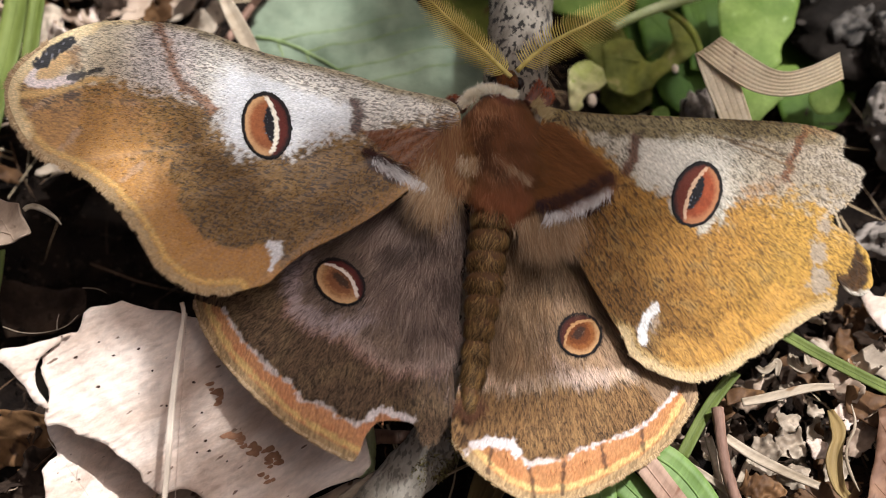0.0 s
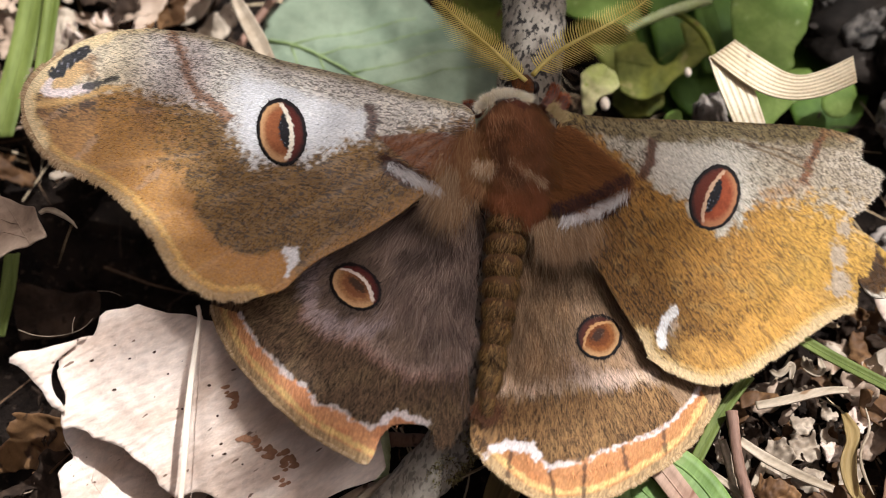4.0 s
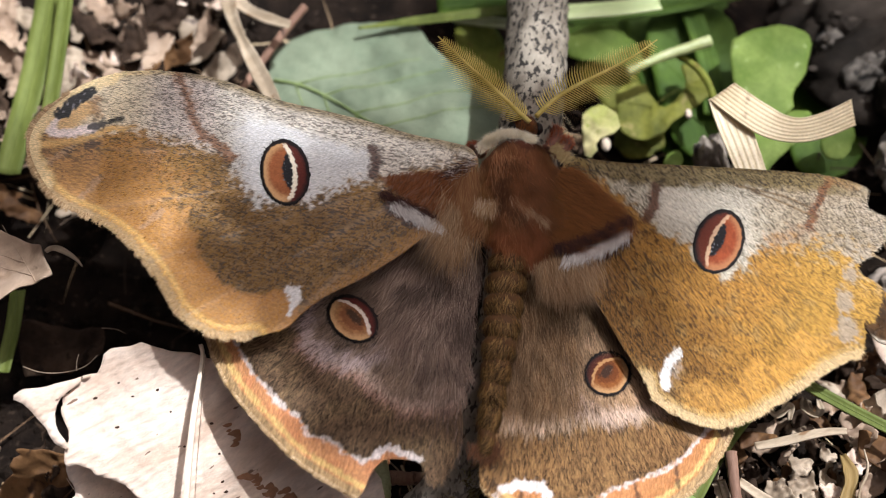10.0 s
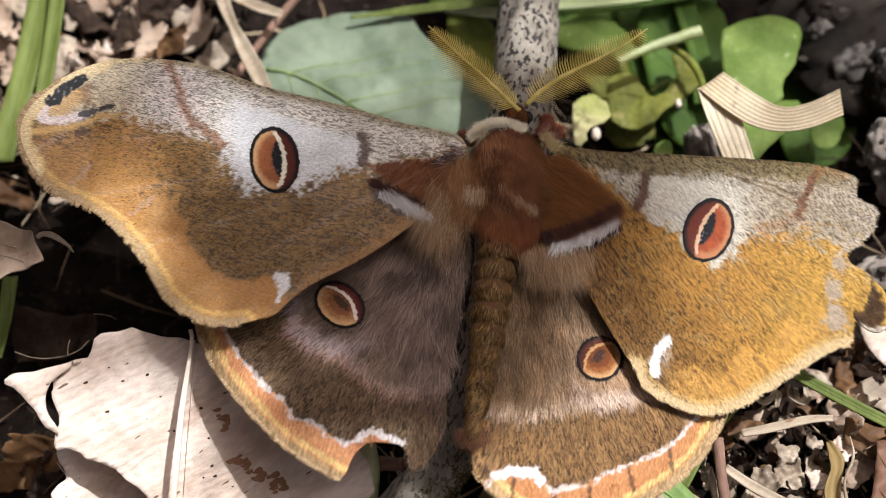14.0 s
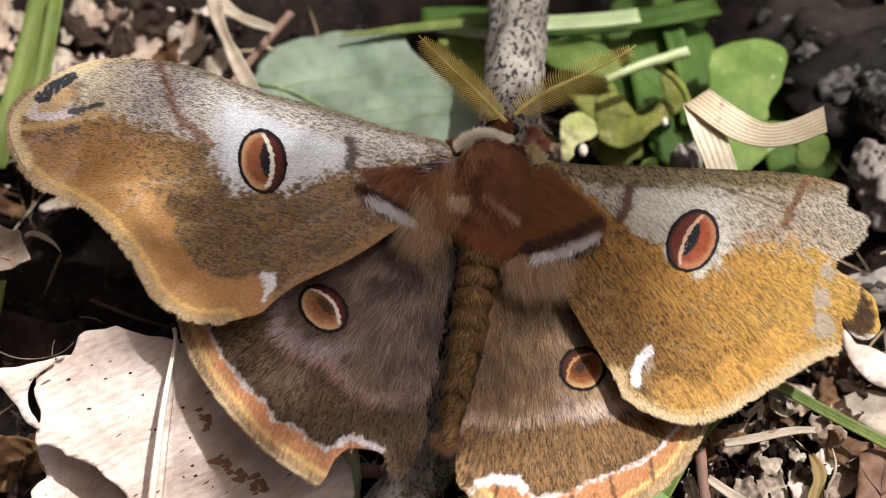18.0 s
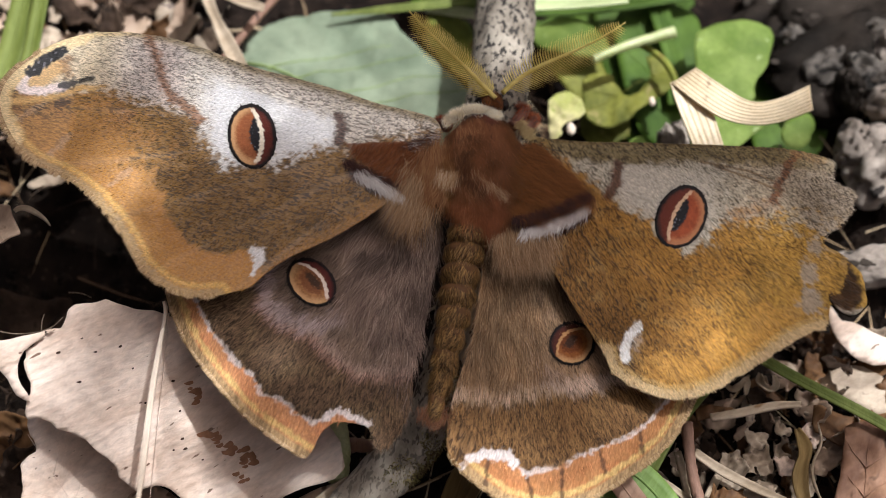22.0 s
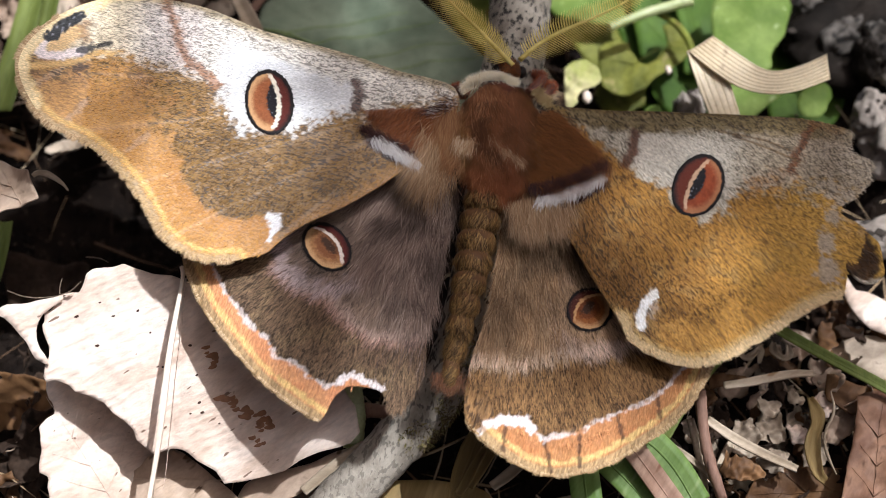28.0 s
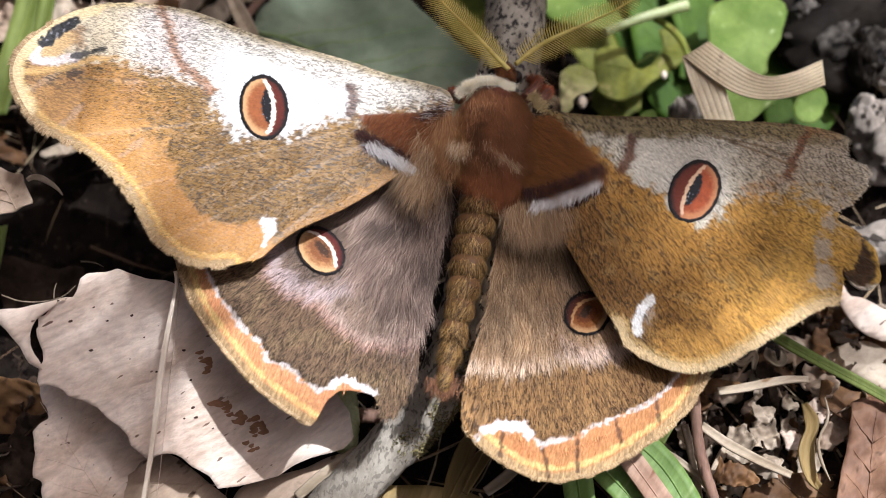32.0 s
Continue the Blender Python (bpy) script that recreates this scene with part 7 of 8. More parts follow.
def crumbs(n, seed):
    """Soil crumbs strewn over the ground, as one heap."""
    local = np.random.default_rng(seed)
    P = np.c_[local.random(n) * 190 - 95, local.random(n) * 130 - 62]
    z = floor_height(P)
    s = 0.4 + 1.4 * local.random(n) ** 3
    box = np.array(((1, 0, 0), (-1, 0, 0), (0, 1, 0), (0, -1, 0), (0, 0, 1), (0, 0, -1)), float)
    V = np.c_[P, z][:, None] + box[None] * s[:, None, None] * (0.6 + 0.8 * local.random((n, 6, 1)))
    b = np.arange(n)[:, None] * 6
    tri = ((0, 2, 4), (2, 1, 4), (1, 3, 4), (3, 0, 4), (2, 0, 5), (1, 2, 5), (3, 1, 5), (0, 3, 5))
    F = np.concatenate([b + np.array(t) for t in tri])
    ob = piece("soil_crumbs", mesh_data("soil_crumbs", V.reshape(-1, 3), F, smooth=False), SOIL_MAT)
    return tagged(ob, "dark crumbs of soil, coloured darker for shade", "soil", kind="stuff")


def threads(n, seed):
    """Thin roots and plant fibres strewn over the soil."""
    local = np.random.default_rng(seed)
    P = np.c_[local.random(n) * 180 - 90, local.random(n) * 120 - 58]
    P = P[(P[:, 0] > -36) | (np.abs(P[:, 1]) > 24) | (local.random(n) < 0.25)]
    n = len(P)
    root = np.c_[P, floor_height(P) + 1 + 3 * local.random(n)]
    a = local.random(n) * 2 * np.pi
    way = np.c_[np.cos(a), np.sin(a), local.normal(0, 0.15, n)]
    tone = shades(n, (rgb(150, 126, 96), rgb(96, 74, 54), rgb(190, 168, 136), rgb(64, 48, 36)), seed, 0.2)
    ob = piece("plant_fibres", hair_data("plant_fibres", root, way, 5 + 14 * local.random(n), 0.25 + 0.25 * local.random(n), tone, droop=0.1, curl=0.3, seed=seed), FUR)
    return tagged(ob, "tangle of thin dry fibres", "fibres", kind="stuff")


def far_litter(n, seed):
    """Dry leaf pieces strewn over the ground all round, as one layer."""
    local = np.random.default_rng(seed)
    a, r = local.random(n) * 2 * np.pi, 125 + 700 * local.random(n) ** 1.4
    P = np.stack([np.cos(a) * r, np.sin(a) * r * 0.9], 1)
    s = 4 + 9 * local.random(n)
    t = local.random(n) * 2 * np.pi
    x, y = np.stack([np.cos(t), np.sin(t)], 1), np.stack([-np.sin(t), np.cos(t)], 1)
    lift = local.random((n, 6)) * 0.5
    V = np.zeros((n, 6, 3))
    for k, (u, w) in enumerate(((-1, 0.05), (-0.3, 0.45), (0.4, 0.4), (1, 0.0), (0.4, -0.42), (-0.3, -0.4))):
        V[:, k, :2] = P + s[:, None] * (u * x + w * y * (0.7 + 0.6 * local.random((n, 1))))
        V[:, k, 2] = floor_height(P) + 2 + s * lift[:, k]
    b = np.arange(n)[:, None] * 6
    F = np.concatenate([b + np.array(q) for q in ((0, 1, 5), (1, 2, 4), (1, 4, 5), (2, 3, 4))])
    tone = shades(n, (rgb(150, 122, 96), rgb(104, 74, 52), rgb(186, 164, 138), rgb(70, 48, 34)), seed, 0.2)
    ob = piece("leaf_litter", mesh_data("leaf_litter", V.reshape(-1, 3), F, np.repeat(tone, 6, 0), smooth=False), CHITIN)
    return tagged(ob, "dry brown and tan leaf litter", "leaf litter", kind="stuff")


crumbs(5000, 91)
threads(900, 92)
far_litter(4200, 93)


# ---- shrubs beyond the view, whose leaves throw moving shade ----
def shrub(name, label, foot, shade, far, cover, seed):
    """A thin-leaved shrub whose leaves stand between the sun and the given patch."""
    local = np.random.default_rng(seed)
    S = np.array(SUN)
    e1 = np.cross(S, (0, 0, 1))
    e1 /= np.linalg.norm(e1)
    e2 = np.cross(S, e1)
    root = new(name)
    root.location = np.array(foot) * MM
    tagged(root, label, "shrub", "shrubs outside the view")
    ring = np.array(shade, float)
    area = abs(np.sum(ring[:, 0] * np.roll(ring[:, 1], -1) - np.roll(ring[:, 0], -1) * ring[:, 1])) / 2 * S[2]
    n = int(-math.log(1 - cover) * area / 62)
    spots = scatter(ring, n, seed)
    crown = np.r_[spots.mean(0), 20] + S * far - np.array(foot)
    stem = along(rounded(((0, 0, 0), (30, 20, 300), tuple(crown * 0.6 + np.array((20, 10, 60))), tuple(crown + np.array((0, 0, 12)))), 3, False), 30)
    piece("stem", tube_data("stem", stem, (9, 7, 5, 2.5, 0.9, 0.6), 8, 0.05), STICK_MAT, root)
    u = np.linspace(-1, 1, 9)
    w = 2.3 * (1 - u * u) ** 0.7 + 0.05
    V = np.concatenate([np.c_[u * 12, w, 0.6 * u * u], np.c_[u * 12, 0 * w, 0 * u], np.c_[u * 12, -w, 0.6 * u * u]])
    F = np.array([(r * 9 + i, r * 9 + i + 1, r * 9 + 10 + i, r * 9 + 9 + i) for r in (0, 1) for i in range(8)])
    me = mesh_data("leaflet", V, F)
    for p in spots:
        d = far + local.normal(0, 60)
        at = np.r_[p, 20] + S * d - np.array(foot)
        a = local.random() * np.pi
        x = math.cos(a) * e1 + math.sin(a) * e2
        z = S + local.normal(0, 0.2, 3)
        z /= np.linalg.norm(z)
        y = np.cross(z, x)
        y /= np.linalg.norm(y)
        x = np.cross(y, z)
        ob = piece("leaflet", me, GREEN_MAT, root)
        ob.matrix_basis = Matrix(((x[0], y[0], z[0], at[0] * MM), (x[1], y[1], z[1], at[1] * MM), (x[2], y[2], z[2], at[2] * MM), (0, 0, 0, 1)))
        if local.random() < 0.15:
            k = stem[int(15 + 14 * local.random())]
            piece("shoot", tube_data("shoot", along(np.array((k, (k + at) / 2 + np.array((0, 0, 10)), at)), 8), (1.0, 0.5), 5), STICK_MAT, root)
    return root


shrub_a = shrub("shrub", "thin-leaved green shrub that shades the ground", (600, 440, -15), ((-88, 32), (-30, 40), (16, 46), (8, 8), (-22, -10), (-38, -15), (-60, -5), (-88, 8)), 1250, 0.6, 501)
shrub_b = shrub("shrub", "thin-leaved green shrub swaying in the wind", (700, 330, -15), ((14, 34), (80, 34), (80, -14), (52, -21), (24, -23), (12, -14)), 1250, 0.66, 502)
shrub_c = shrub("shrub", "small-leaved shrub standing in the sun", (560, 300, -15), ((-14, 36), (34, 36), (40, 6), (31, -14), (8, -28), (-12, -30)), 1250, 0.84, 503)
shrub_d = shrub("shrub", "small-leaved shrub moved by the wind", (640, 560, -15), ((-20, 28), (8, 24), (40, 27), (40, 80), (-20, 80)), 1250, 0.92, 504)
shrub_e = shrub("shrub", "dense low shrub swaying in the wind", (60, -420, -15), ((-40, 2), (16, 10), (13, -24), (-2, -31), (-14, -28), (-31, -14)), 620, 0.92, 505)
shrub_f = shrub("shrub", "loose thin-leaved shrub moved by the wind", (300, -300, -15), ((-74, 14), (-36, -4), (-8, -30), (-8, -54), (-70, -54)), 1250, 0.22, 506)


def motions():
    walk(moth, [
        (0, pose(0.00773, 0.01185, 0.01843, 0.058, 9.456, 2.375)),
        (1, pose(0.00777, 0.01177, 0.01860, -0.132, 9.531, 2.254)),
        (2, pose(0.00789, 0.01167, 0.01880, -0.463, 9.148, 2.249)),
        (3, pose(0.00786, 0.01158, 0.01884, -0.836, 8.445, 2.263)),
        (6, pose(0.00791, 0.01143, 0.01923, -1.028, 7.736, 2.046)),
        (7, pose(0.00794, 0.01135, 0.01953, -0.889, 8.022, 1.814)),
        (8, pose(0.00798, 0.01128, 0.01961, -1.232, 7.897, 1.661)),
        (9, pose(0.00798, 0.01106, 0.02006, -1.915, 7.926, 1.503)),
        (10, pose(0.00801, 0.01093, 0.02049, -2.425, 7.919, 1.473)),
        (11, pose(0.00801, 0.01092, 0.02052, -2.655, 7.834, 1.443)),
        (12, pose(0.00802, 0.01091, 0.02050, -2.487, 7.751, 1.385)),
        (13, pose(0.00808, 0.01078, 0.02078, -2.506, 7.547, 1.316)),
        (14, pose(0.00811, 0.01071, 0.02074, -2.739, 7.106, 1.324)),
        (17, pose(0.00808, 0.01041, 0.02047, -1.563, 7.543, 0.637)),
        (18, pose(0.00802, 0.01045, 0.02037, -1.033, 7.512, 0.679)),
        (19, pose(0.00798, 0.01042, 0.02033, -0.794, 7.324, 0.541)),
        (20, pose(0.00797, 0.01036, 0.02037, -0.426, 7.101, 0.409)),
        (21, pose(0.00803, 0.01042, 0.02027, -0.087, 7.181, 0.457)),
        (22, pose(0.00797, 0.01033, 0.02040, 0.080, 7.065, 0.314)),
        (23, pose(0.00798, 0.01023, 0.02051, -0.259, 6.880, 0.190)),
        (24, pose(0.00799, 0.01015, 0.02069, 0.090, 6.877, 0.197)),
        (25, pose(0.00797, 0.01008, 0.02087, 0.138, 6.686, 0.056)),
        (26, pose(0.00800, 0.01004, 0.02087, 0.062, 6.823, 0.061)),
        (29, pose(0.00806, 0.01008, 0.02104, -0.337, 6.830, 0.113)),
        (30, pose(0.00807, 0.01004, 0.02111, -0.414, 6.598, 0.010)),
        (31, pose(0.00816, 0.01000, 0.02130, -0.346, 6.507, 0.023)),
        (32, pose(0.00818, 0.01004, 0.02125, -0.434, 6.488, 0.021)),
    ])
    walk(fore_a, [
        (0, pose(-0.00334, 0.00509, 0.00094, -1.461, -2.663, -2.700)),
        (1, pose(-0.00337, 0.00510, 0.00081, -1.583, -2.755, -2.643)),
        (2, pose(-0.00343, 0.00513, 0.00082, -1.401, -2.629, -2.375)),
        (3, pose(-0.00344, 0.00513, 0.00095, -0.809, -2.108, -2.308)),
        (6, pose(-0.00342, 0.00508, 0.00088, -0.915, -1.862, -2.321)),
        (7, pose(-0.00343, 0.00510, 0.00061, -0.877, -2.257, -2.115)),
        (8, pose(-0.00348, 0.00513, 0.00060, -0.752, -2.013, -1.925)),
        (9, pose(-0.00347, 0.00510, 0.00058, -0.642, -1.910, -1.698)),
        (10, pose(-0.00348, 0.00503, 0.00063, -0.672, -1.912, -1.541)),
        (11, pose(-0.00353, 0.00503, 0.00060, -0.675, -1.800, -1.454)),
        (12, pose(-0.00357, 0.00508, 0.00052, -0.638, -1.778, -1.356)),
        (13, pose(-0.00360, 0.00510, 0.00051, -0.617, -1.618, -1.265)),
        (14, pose(-0.00358, 0.00511, 0.00061, -0.185, -1.113, -1.298)),
        (17, pose(-0.00355, 0.00571, 0.00039, -0.604, 0.070, 0.028)),
        (18, pose(-0.00356, 0.00569, 0.00044, -0.331, 0.051, -0.002)),
        (19, pose(-0.00358, 0.00576, 0.00034, -0.472, 0.246, 0.183)),
        (20, pose(-0.00357, 0.00581, 0.00026, -0.342, 0.283, 0.146)),
        (21, pose(-0.00359, 0.00581, 0.00022, -0.410, 0.182, 0.025)),
        (22, pose(-0.00359, 0.00583, 0.00015, -0.315, 0.182, 0.051)),
        (23, pose(-0.00358, 0.00584, 0.00013, -0.196, 0.434, 0.196)),
        (24, pose(-0.00355, 0.00580, 0.00014, -0.128, 0.197, 0.069)),
        (25, pose(-0.00352, 0.00581, 0.00005, -0.245, 0.306, 0.109)),
        (26, pose(-0.00354, 0.00579, 0.00008, -0.093, 0.142, 0.047)),
        (29, pose(-0.00354, 0.00579, 0.00012, 0.039, 0.157, 0.118)),
        (30, pose(-0.00357, 0.00581, 0.00009, 0.071, 0.279, 0.230)),
        (31, pose(-0.00361, 0.00581, 0.00010, -0.011, 0.227, 0.236)),
        (32, pose(-0.00364, 0.00583, 0.00004, -0.167, 0.350, 0.365)),
    ])
    walk(fore_b, [
        (0, pose(0.01202, 0.00530, -0.00033, 3.832, 2.802, -1.872)),
        (1, pose(0.01200, 0.00524, -0.00031, 3.444, 2.448, -1.918)),
        (2, pose(0.01199, 0.00513, -0.00032, 3.321, 2.669, -1.701)),
        (3, pose(0.01197, 0.00513, -0.00025, 3.222, 3.235, -1.965)),
        (6, pose(0.01205, 0.00507, -0.00029, 2.856, 3.593, -1.731)),
        (7, pose(0.01205, 0.00493, -0.00026, 1.965, 3.070, -1.771)),
        (8, pose(0.01204, 0.00484, -0.00026, 1.894, 3.065, -1.898)),
        (9, pose(0.01199, 0.00474, -0.00021, 1.771, 3.102, -1.922)),
        (10, pose(0.01200, 0.00470, -0.00023, 1.509, 3.142, -2.042)),
        (11, pose(0.01208, 0.00467, -0.00024, 1.434, 3.117, -2.050)),
        (12, pose(0.01205, 0.00457, -0.00024, 1.396, 3.448, -1.717)),
        (13, pose(0.01198, 0.00450, -0.00024, 1.502, 3.434, -1.571)),
        (14, pose(0.01205, 0.00456, -0.00020, 1.513, 4.182, -1.575)),
        (17, pose(0.01173, 0.00407, -0.00012, 0.641, 0.295, -0.939)),
        (18, pose(0.01179, 0.00407, -0.00021, 0.533, -0.216, -0.874)),
        (19, pose(0.01180, 0.00400, -0.00017, 0.639, -0.652, -0.728)),
        (20, pose(0.01178, 0.00395, -0.00013, 0.489, -0.761, -0.594)),
        (21, pose(0.01185, 0.00397, -0.00014, 0.631, -0.328, -0.349)),
        (22, pose(0.01184, 0.00392, -0.00004, 0.754, -0.171, -0.136)),
        (23, pose(0.01179, 0.00383, -0.00005, 0.412, -0.589, -0.162)),
        (24, pose(0.01179, 0.00385, -0.00009, 0.179, -0.223, -0.279)),
        (25, pose(0.01175, 0.00378, -0.00005, 0.260, -0.242, 0.025)),
        (26, pose(0.01179, 0.00377, -0.00009, 0.059, -0.298, -0.072)),
        (29, pose(0.01175, 0.00379, -0.00004, 0.035, 0.175, -0.030)),
        (30, pose(0.01177, 0.00372, -0.00005, 0.024, 0.250, 0.138)),
        (31, pose(0.01182, 0.00373, -0.00011, -0.074, 0.464, 0.060)),
        (32, pose(0.01188, 0.00372, -0.00013, -0.068, 0.557, 0.113)),
    ])
    walk(hind_a, [
        (0, pose(-0.00276, -0.00300, -0.00546, -3.437, -4.854, 1.510)),
        (1, pose(-0.00277, -0.00297, -0.00535, -2.823, -3.856, 1.340)),
        (2, pose(-0.00270, -0.00299, -0.00537, -3.010, -4.121, 1.203)),
        (3, pose(-0.00261, -0.00305, -0.00553, -4.028, -5.769, 1.190)),
        (6, pose(-0.00273, -0.00304, -0.00550, -3.792, -5.354, 0.266)),
        (7, pose(-0.00286, -0.00293, -0.00530, -2.525, -3.277, 0.377)),
        (8, pose(-0.00287, -0.00292, -0.00530, -2.663, -3.364, 0.242)),
        (9, pose(-0.00290, -0.00291, -0.00530, -2.857, -3.446, 0.183)),
        (10, pose(-0.00289, -0.00290, -0.00529, -2.920, -3.429, -0.100)),
        (11, pose(-0.00292, -0.00288, -0.00528, -2.972, -3.343, -0.265)),
        (12, pose(-0.00293, -0.00285, -0.00525, -2.806, -3.051, -0.399)),
        (13, pose(-0.00292, -0.00283, -0.00524, -2.819, -3.005, -0.610)),
        (14, pose(-0.00293, -0.00292, -0.00539, -3.679, -4.354, -0.919)),
        (17, pose(-0.00281, -0.00296, -0.00519, -1.106, -1.786, -0.252)),
        (18, pose(-0.00284, -0.00295, -0.00516, -1.003, -1.584, -0.197)),
        (19, pose(-0.00288, -0.00296, -0.00513, -0.739, -1.219, -0.134)),
        (20, pose(-0.00292, -0.00295, -0.00510, -0.500, -0.880, -0.056)),
        (21, pose(-0.00295, -0.00296, -0.00509, -0.408, -0.756, -0.184)),
        (22, pose(-0.00300, -0.00294, -0.00509, -0.517, -0.807, -0.184)),
        (23, pose(-0.00297, -0.00293, -0.00507, -0.435, -0.657, -0.233)),
        (24, pose(-0.00295, -0.00295, -0.00505, -0.208, -0.445, -0.364)),
        (25, pose(-0.00302, -0.00292, -0.00501, -0.099, -0.144, -0.183)),
        (26, pose(-0.00306, -0.00294, -0.00501, 0.031, -0.037, -0.231)),
        (29, pose(-0.00299, -0.00291, -0.00505, -0.420, -0.549, -0.604)),
        (30, pose(-0.00301, -0.00290, -0.00505, -0.482, -0.549, -0.641)),
        (31, pose(-0.00309, -0.00292, -0.00503, -0.257, -0.335, -0.766)),
        (32, pose(-0.00314, -0.00290, -0.00500, -0.147, -0.090, -0.679)),
    ])
    walk(hind_b, [
        (0, pose(0.00508, -0.00323, -0.00514, -0.585, 4.727, -6.394)),
        (1, pose(0.00514, -0.00324, -0.00511, -0.566, 4.402, -6.324)),
        (2, pose(0.00517, -0.00319, -0.00507, -0.614, 4.110, -6.219)),
        (3, pose(0.00509, -0.00316, -0.00509, -0.574, 4.264, -6.133)),
        (6, pose(0.00511, -0.00312, -0.00496, -0.072, 2.456, -5.252)),
        (7, pose(0.00526, -0.00315, -0.00490, -0.037, 1.825, -4.636)),
        (8, pose(0.00532, -0.00314, -0.00487, -0.122, 1.691, -4.485)),
        (9, pose(0.00537, -0.00311, -0.00486, -0.351, 1.875, -4.413)),
        (10, pose(0.00535, -0.00307, -0.00484, -0.309, 1.661, -4.125)),
        (11, pose(0.00535, -0.00307, -0.00482, -0.258, 1.397, -3.651)),
        (12, pose(0.00542, -0.00306, -0.00477, -0.207, 0.872, -3.409)),
        (13, pose(0.00552, -0.00307, -0.00473, -0.276, 0.667, -3.371)),
        (14, pose(0.00546, -0.00309, -0.00473, -0.067, 0.381, -3.082)),
        (17, pose(0.00563, -0.00329, -0.00484, -0.272, 1.532, -1.640)),
        (18, pose(0.00559, -0.00326, -0.00482, -0.235, 1.383, -1.422)),
        (19, pose(0.00563, -0.00327, -0.00482, -0.221, 1.295, -1.193)),
        (20, pose(0.00567, -0.00330, -0.00480, -0.121, 0.990, -0.964)),
        (21, pose(0.00568, -0.00330, -0.00477, -0.033, 0.651, -0.843)),
        (22, pose(0.00570, -0.00332, -0.00478, -0.035, 0.748, -0.599)),
        (23, pose(0.00571, -0.00330, -0.00477, -0.057, 0.636, -0.339)),
        (24, pose(0.00566, -0.00328, -0.00474, 0.114, 0.149, -0.205)),
        (25, pose(0.00571, -0.00328, -0.00470, 0.152, -0.224, -0.106)),
        (26, pose(0.00575, -0.00326, -0.00469, 0.036, -0.130, -0.087)),
        (29, pose(0.00573, -0.00329, -0.00472, 0.044, 0.105, 0.105)),
        (30, pose(0.00577, -0.00328, -0.00468, 0.079, -0.254, 0.246)),
        (31, pose(0.00587, -0.00328, -0.00462, 0.158, -0.856, 0.198)),
        (32, pose(0.00591, -0.00329, -0.00458, 0.236, -1.290, 0.306)),
    ])
    walk(shrub_a, [
        (0.0, pose(0.6, 0.44, -0.015, 0.00, 0.00, 0)),
        (4.0, pose(0.6, 0.44, -0.015, 0.22, 0.15, 0)),
        (9.0, pose(0.6, 0.44, -0.015, -0.15, 0.22, 0)),
        (14.0, pose(0.6, 0.44, -0.015, 0.15, -0.15, 0)),
        (19.0, pose(0.6, 0.44, -0.015, 0.00, 0.22, 0)),
        (23.0, pose(0.6, 0.44, -0.015, 0.22, 0.00, 0)),
        (26.4, pose(0.6, 0.44, -0.015, 0.00, -0.22, 0)),
        (28.4, pose(0.6, 0.44, -0.015, 0.3, -3.4, 0)),
        (30.0, pose(0.6, 0.44, -0.015, 0.3, -3.5, 0)),
        (32.0, pose(0.6, 0.44, -0.015, 0.3, -3.6, 0)),
    ])
    walk(shrub_b, [
        (0.0, pose(0.7, 0.33, -0.015, -1.90, -0.88, 0)),
        (3.0, pose(0.7, 0.33, -0.015, -2.48, -0.58, 0)),
        (6.0, pose(0.7, 0.33, -0.015, -3.36, 0.00, 0)),
        (9.0, pose(0.7, 0.33, -0.015, -4.09, 0.00, 0)),
        (14.0, pose(0.7, 0.33, -0.015, -3.94, 0.00, 0)),
        (17.0, pose(0.7, 0.33, -0.015, -4.50, 0.00, 0)),
        (19.0, pose(0.7, 0.33, -0.015, -4.70, 0.00, 0)),
        (20.7, pose(0.7, 0.33, -0.015, -3.90, 0.00, 0)),
        (21.6, pose(0.7, 0.33, -0.015, 0.50, 0.00, 0)),
        (22.3, pose(0.7, 0.33, -0.015, 0.90, 0.00, 0)),
        (23.0, pose(0.7, 0.33, -0.015, -3.40, 0.00, 0)),
        (24.4, pose(0.7, 0.33, -0.015, -4.70, 0.00, 0)),
        (26.0, pose(0.7, 0.33, -0.015, -4.90, 0.00, 0)),
        (26.6, pose(0.7, 0.33, -0.015, -4.60, 0.00, 0)),
        (28.3, pose(0.7, 0.33, -0.015, 1.00, 0.00, 0)),
        (29.4, pose(0.7, 0.33, -0.015, 0.60, 0.00, 0)),
        (30.4, pose(0.7, 0.33, -0.015, 0.50, 0.00, 0)),
        (32.0, pose(0.7, 0.33, -0.015, 0.10, 0.00, 0)),
    ])
    walk(shrub_c, [
        (0.0, pose(0.56, 0.30, -0.015, 0, 0, 0)),
        (6.0, pose(0.56, 0.30, -0.015, 0.1, 0.15, 0)),
        (13.0, pose(0.56, 0.30, -0.015, -0.1, -0.1, 0)),
        (21.5, pose(0.56, 0.30, -0.015, 0.1, 0.1, 0)),
        (24.5, pose(0.56, 0.30, -0.015, 0.1, -0.45, 0)),
        (26.4, pose(0.56, 0.30, -0.015, 0, -0.5, 0)),
        (28.6, pose(0.56, 0.30, -0.015, 0, -0.2, 0)),
        (29.6, pose(0.56, 0.30, -0.015, 0, 0.5, 0)),
        (30.6, pose(0.56, 0.30, -0.015, -0.6, 0.5, 0)),
        (32.0, pose(0.56, 0.30, -0.015, -0.8, 0.5, 0)),
    ])
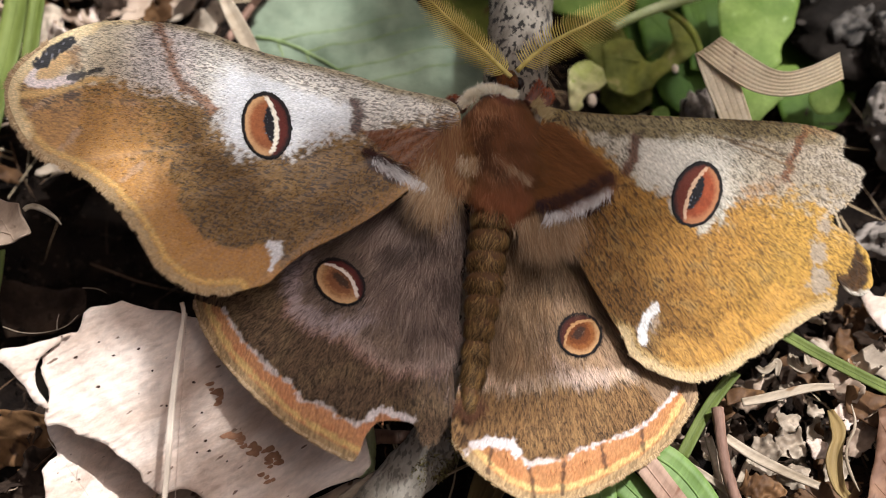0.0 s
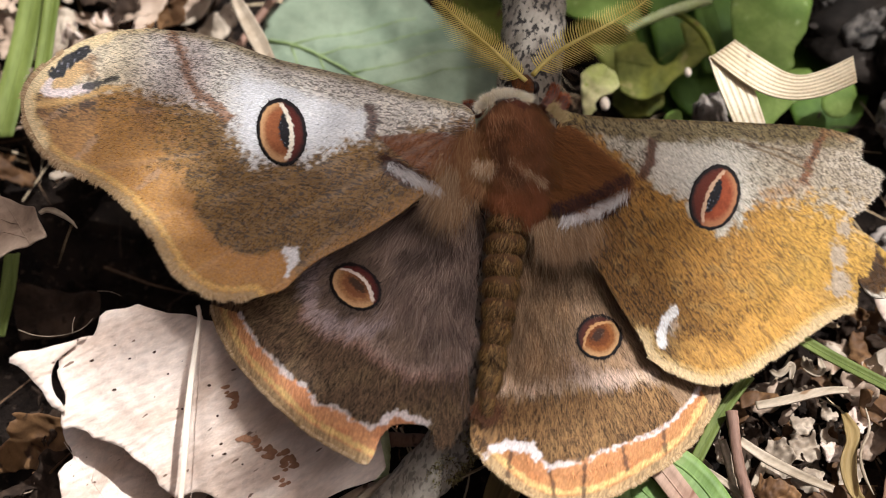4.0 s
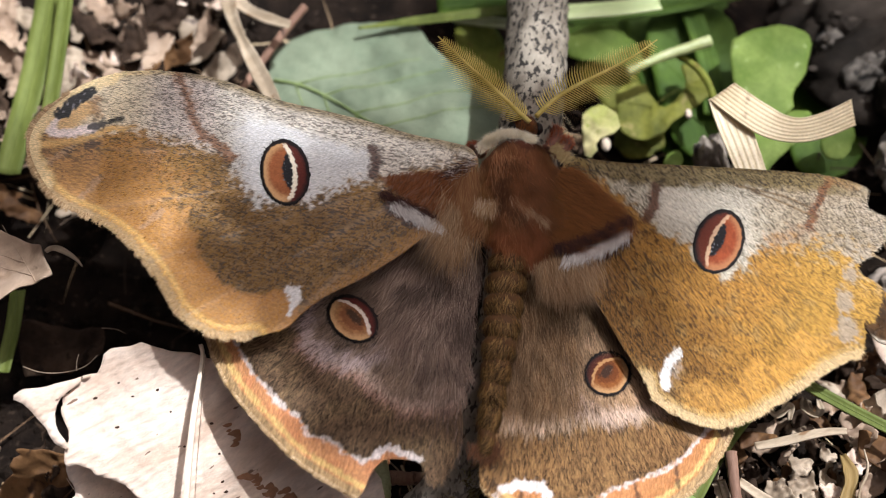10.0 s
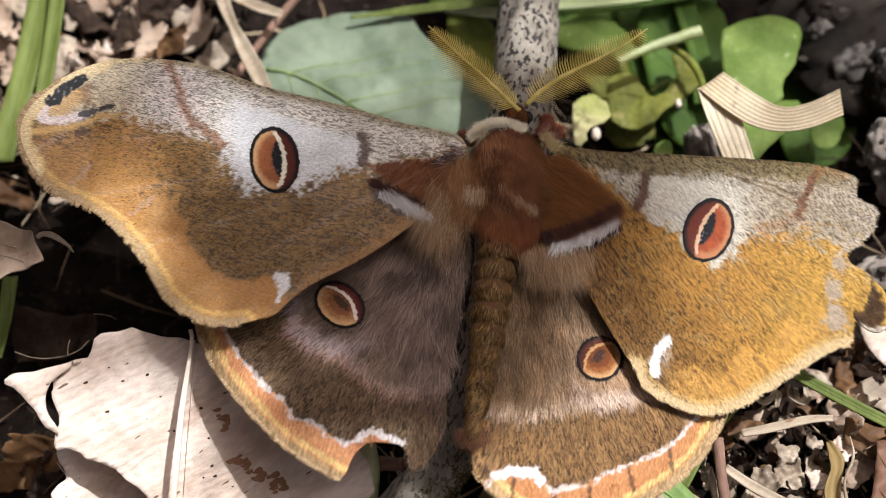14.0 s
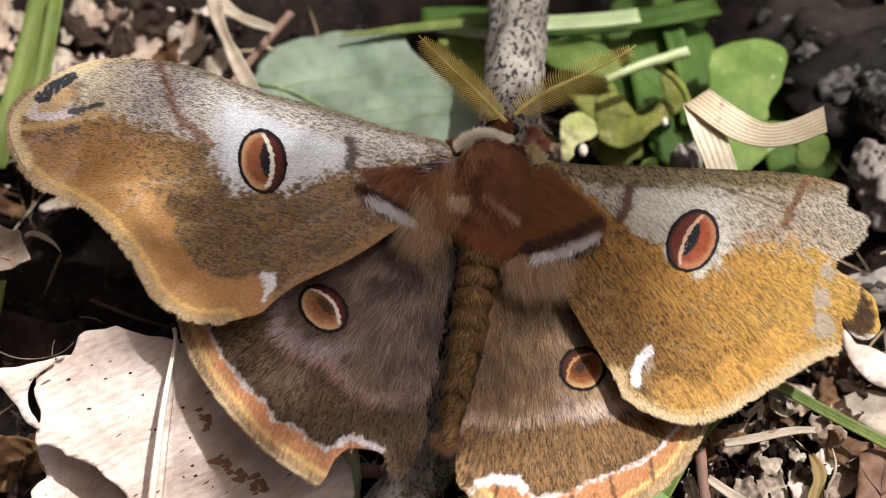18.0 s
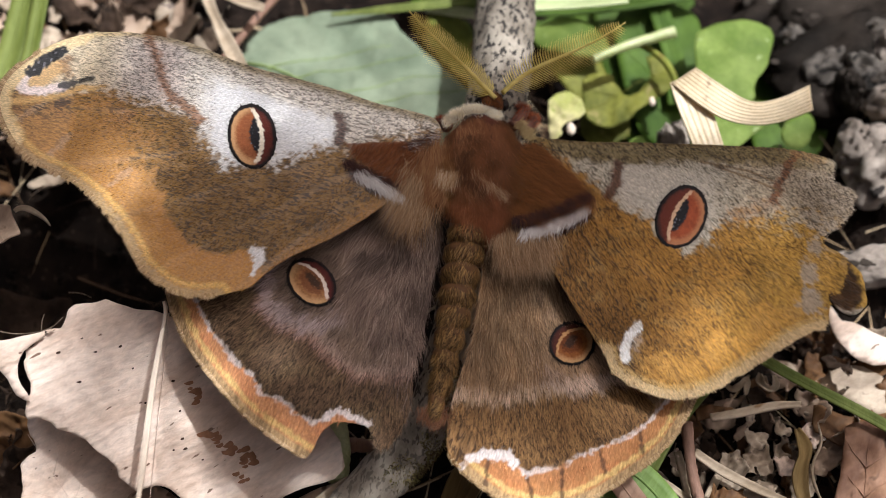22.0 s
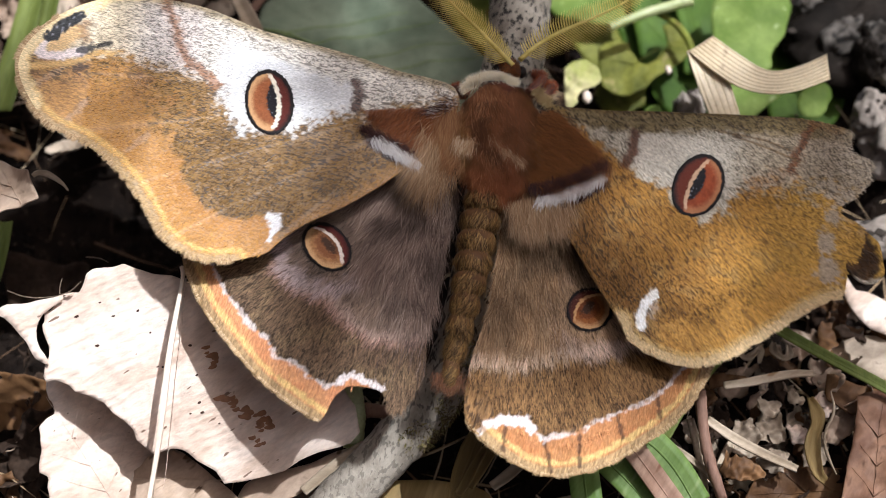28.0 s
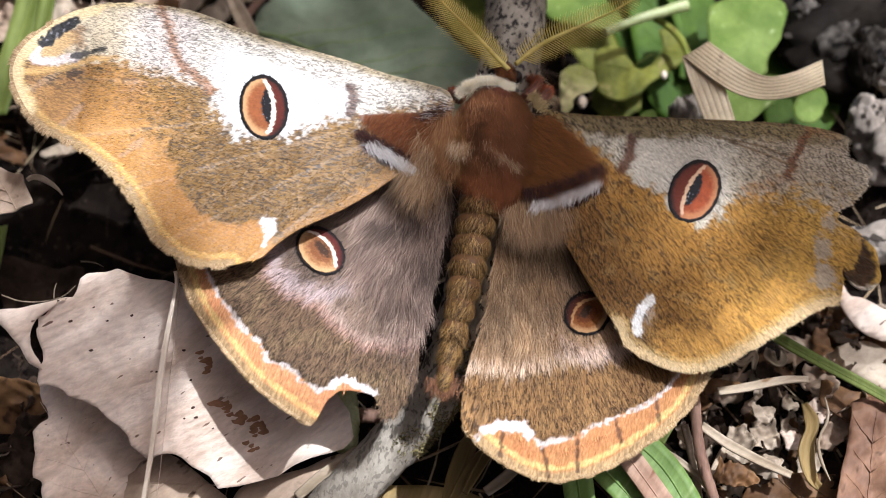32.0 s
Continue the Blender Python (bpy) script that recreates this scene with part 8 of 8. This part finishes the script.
    walk(shrub_d, [
        (0.0, pose(0.64, 0.56, -0.015, -3.8, 0, 0)),
        (14.0, pose(0.64, 0.56, -0.015, -4.0, 0, 0)),
        (26.4, pose(0.64, 0.56, -0.015, -3.6, 0, 0)),
        (28.4, pose(0.64, 0.56, -0.015, -0.2, -1.1, 0)),
        (32.0, pose(0.64, 0.56, -0.015, 0.1, -1.0, 0)),
    ])
    walk(shrub_e, [
        (0.0, pose(0.06, -0.42, -0.015, 0.5, -0.7, 0)),
        (3.0, pose(0.06, -0.42, -0.015, 0.4, -0.5, 0)),
        (7.0, pose(0.06, -0.42, -0.015, 0.1, 0.2, 0)),
        (13.0, pose(0.06, -0.42, -0.015, -0.1, -0.1, 0)),
        (20.0, pose(0.06, -0.42, -0.015, 0.2, -0.2, 0)),
        (26.4, pose(0.06, -0.42, -0.015, 0, 0, 0)),
        (28.4, pose(0.06, -0.42, -0.015, 1.2, -8.0, 0)),
        (29.6, pose(0.06, -0.42, -0.015, 1.6, -5.4, 0)),
        (31.0, pose(0.06, -0.42, -0.015, 2.2, -3.9, 0)),
        (32.0, pose(0.06, -0.42, -0.015, 2.2, -3.5, 0)),
    ])
    walk(shrub_f, [
        (0.0, pose(0.3, -0.3, -0.015, 4.2, 0, 0)),
        (14.0, pose(0.3, -0.3, -0.015, 4.0, 0.2, 0)),
        (17.6, pose(0.3, -0.3, -0.015, 3.9, 0, 0)),
        (19.0, pose(0.3, -0.3, -0.015, 0.3, 0, 0)),
        (21.0, pose(0.3, -0.3, -0.015, 0, 0.1, 0)),
        (23.2, pose(0.3, -0.3, -0.015, 0.2, 0, 0)),
        (25.0, pose(0.3, -0.3, -0.015, 3.6, 0, 0)),
        (26.4, pose(0.3, -0.3, -0.015, 4.2, 0, 0)),
        (28.4, pose(0.3, -0.3, -0.015, 1.6, 0, 0)),
        (29.6, pose(0.3, -0.3, -0.015, 1.0, 0.2, 0)),
        (31.2, pose(0.3, -0.3, -0.015, 0.6, 0.2, 0)),
        (32.0, pose(0.3, -0.3, -0.015, 0, 0.1, 0)),
    ])


motions()
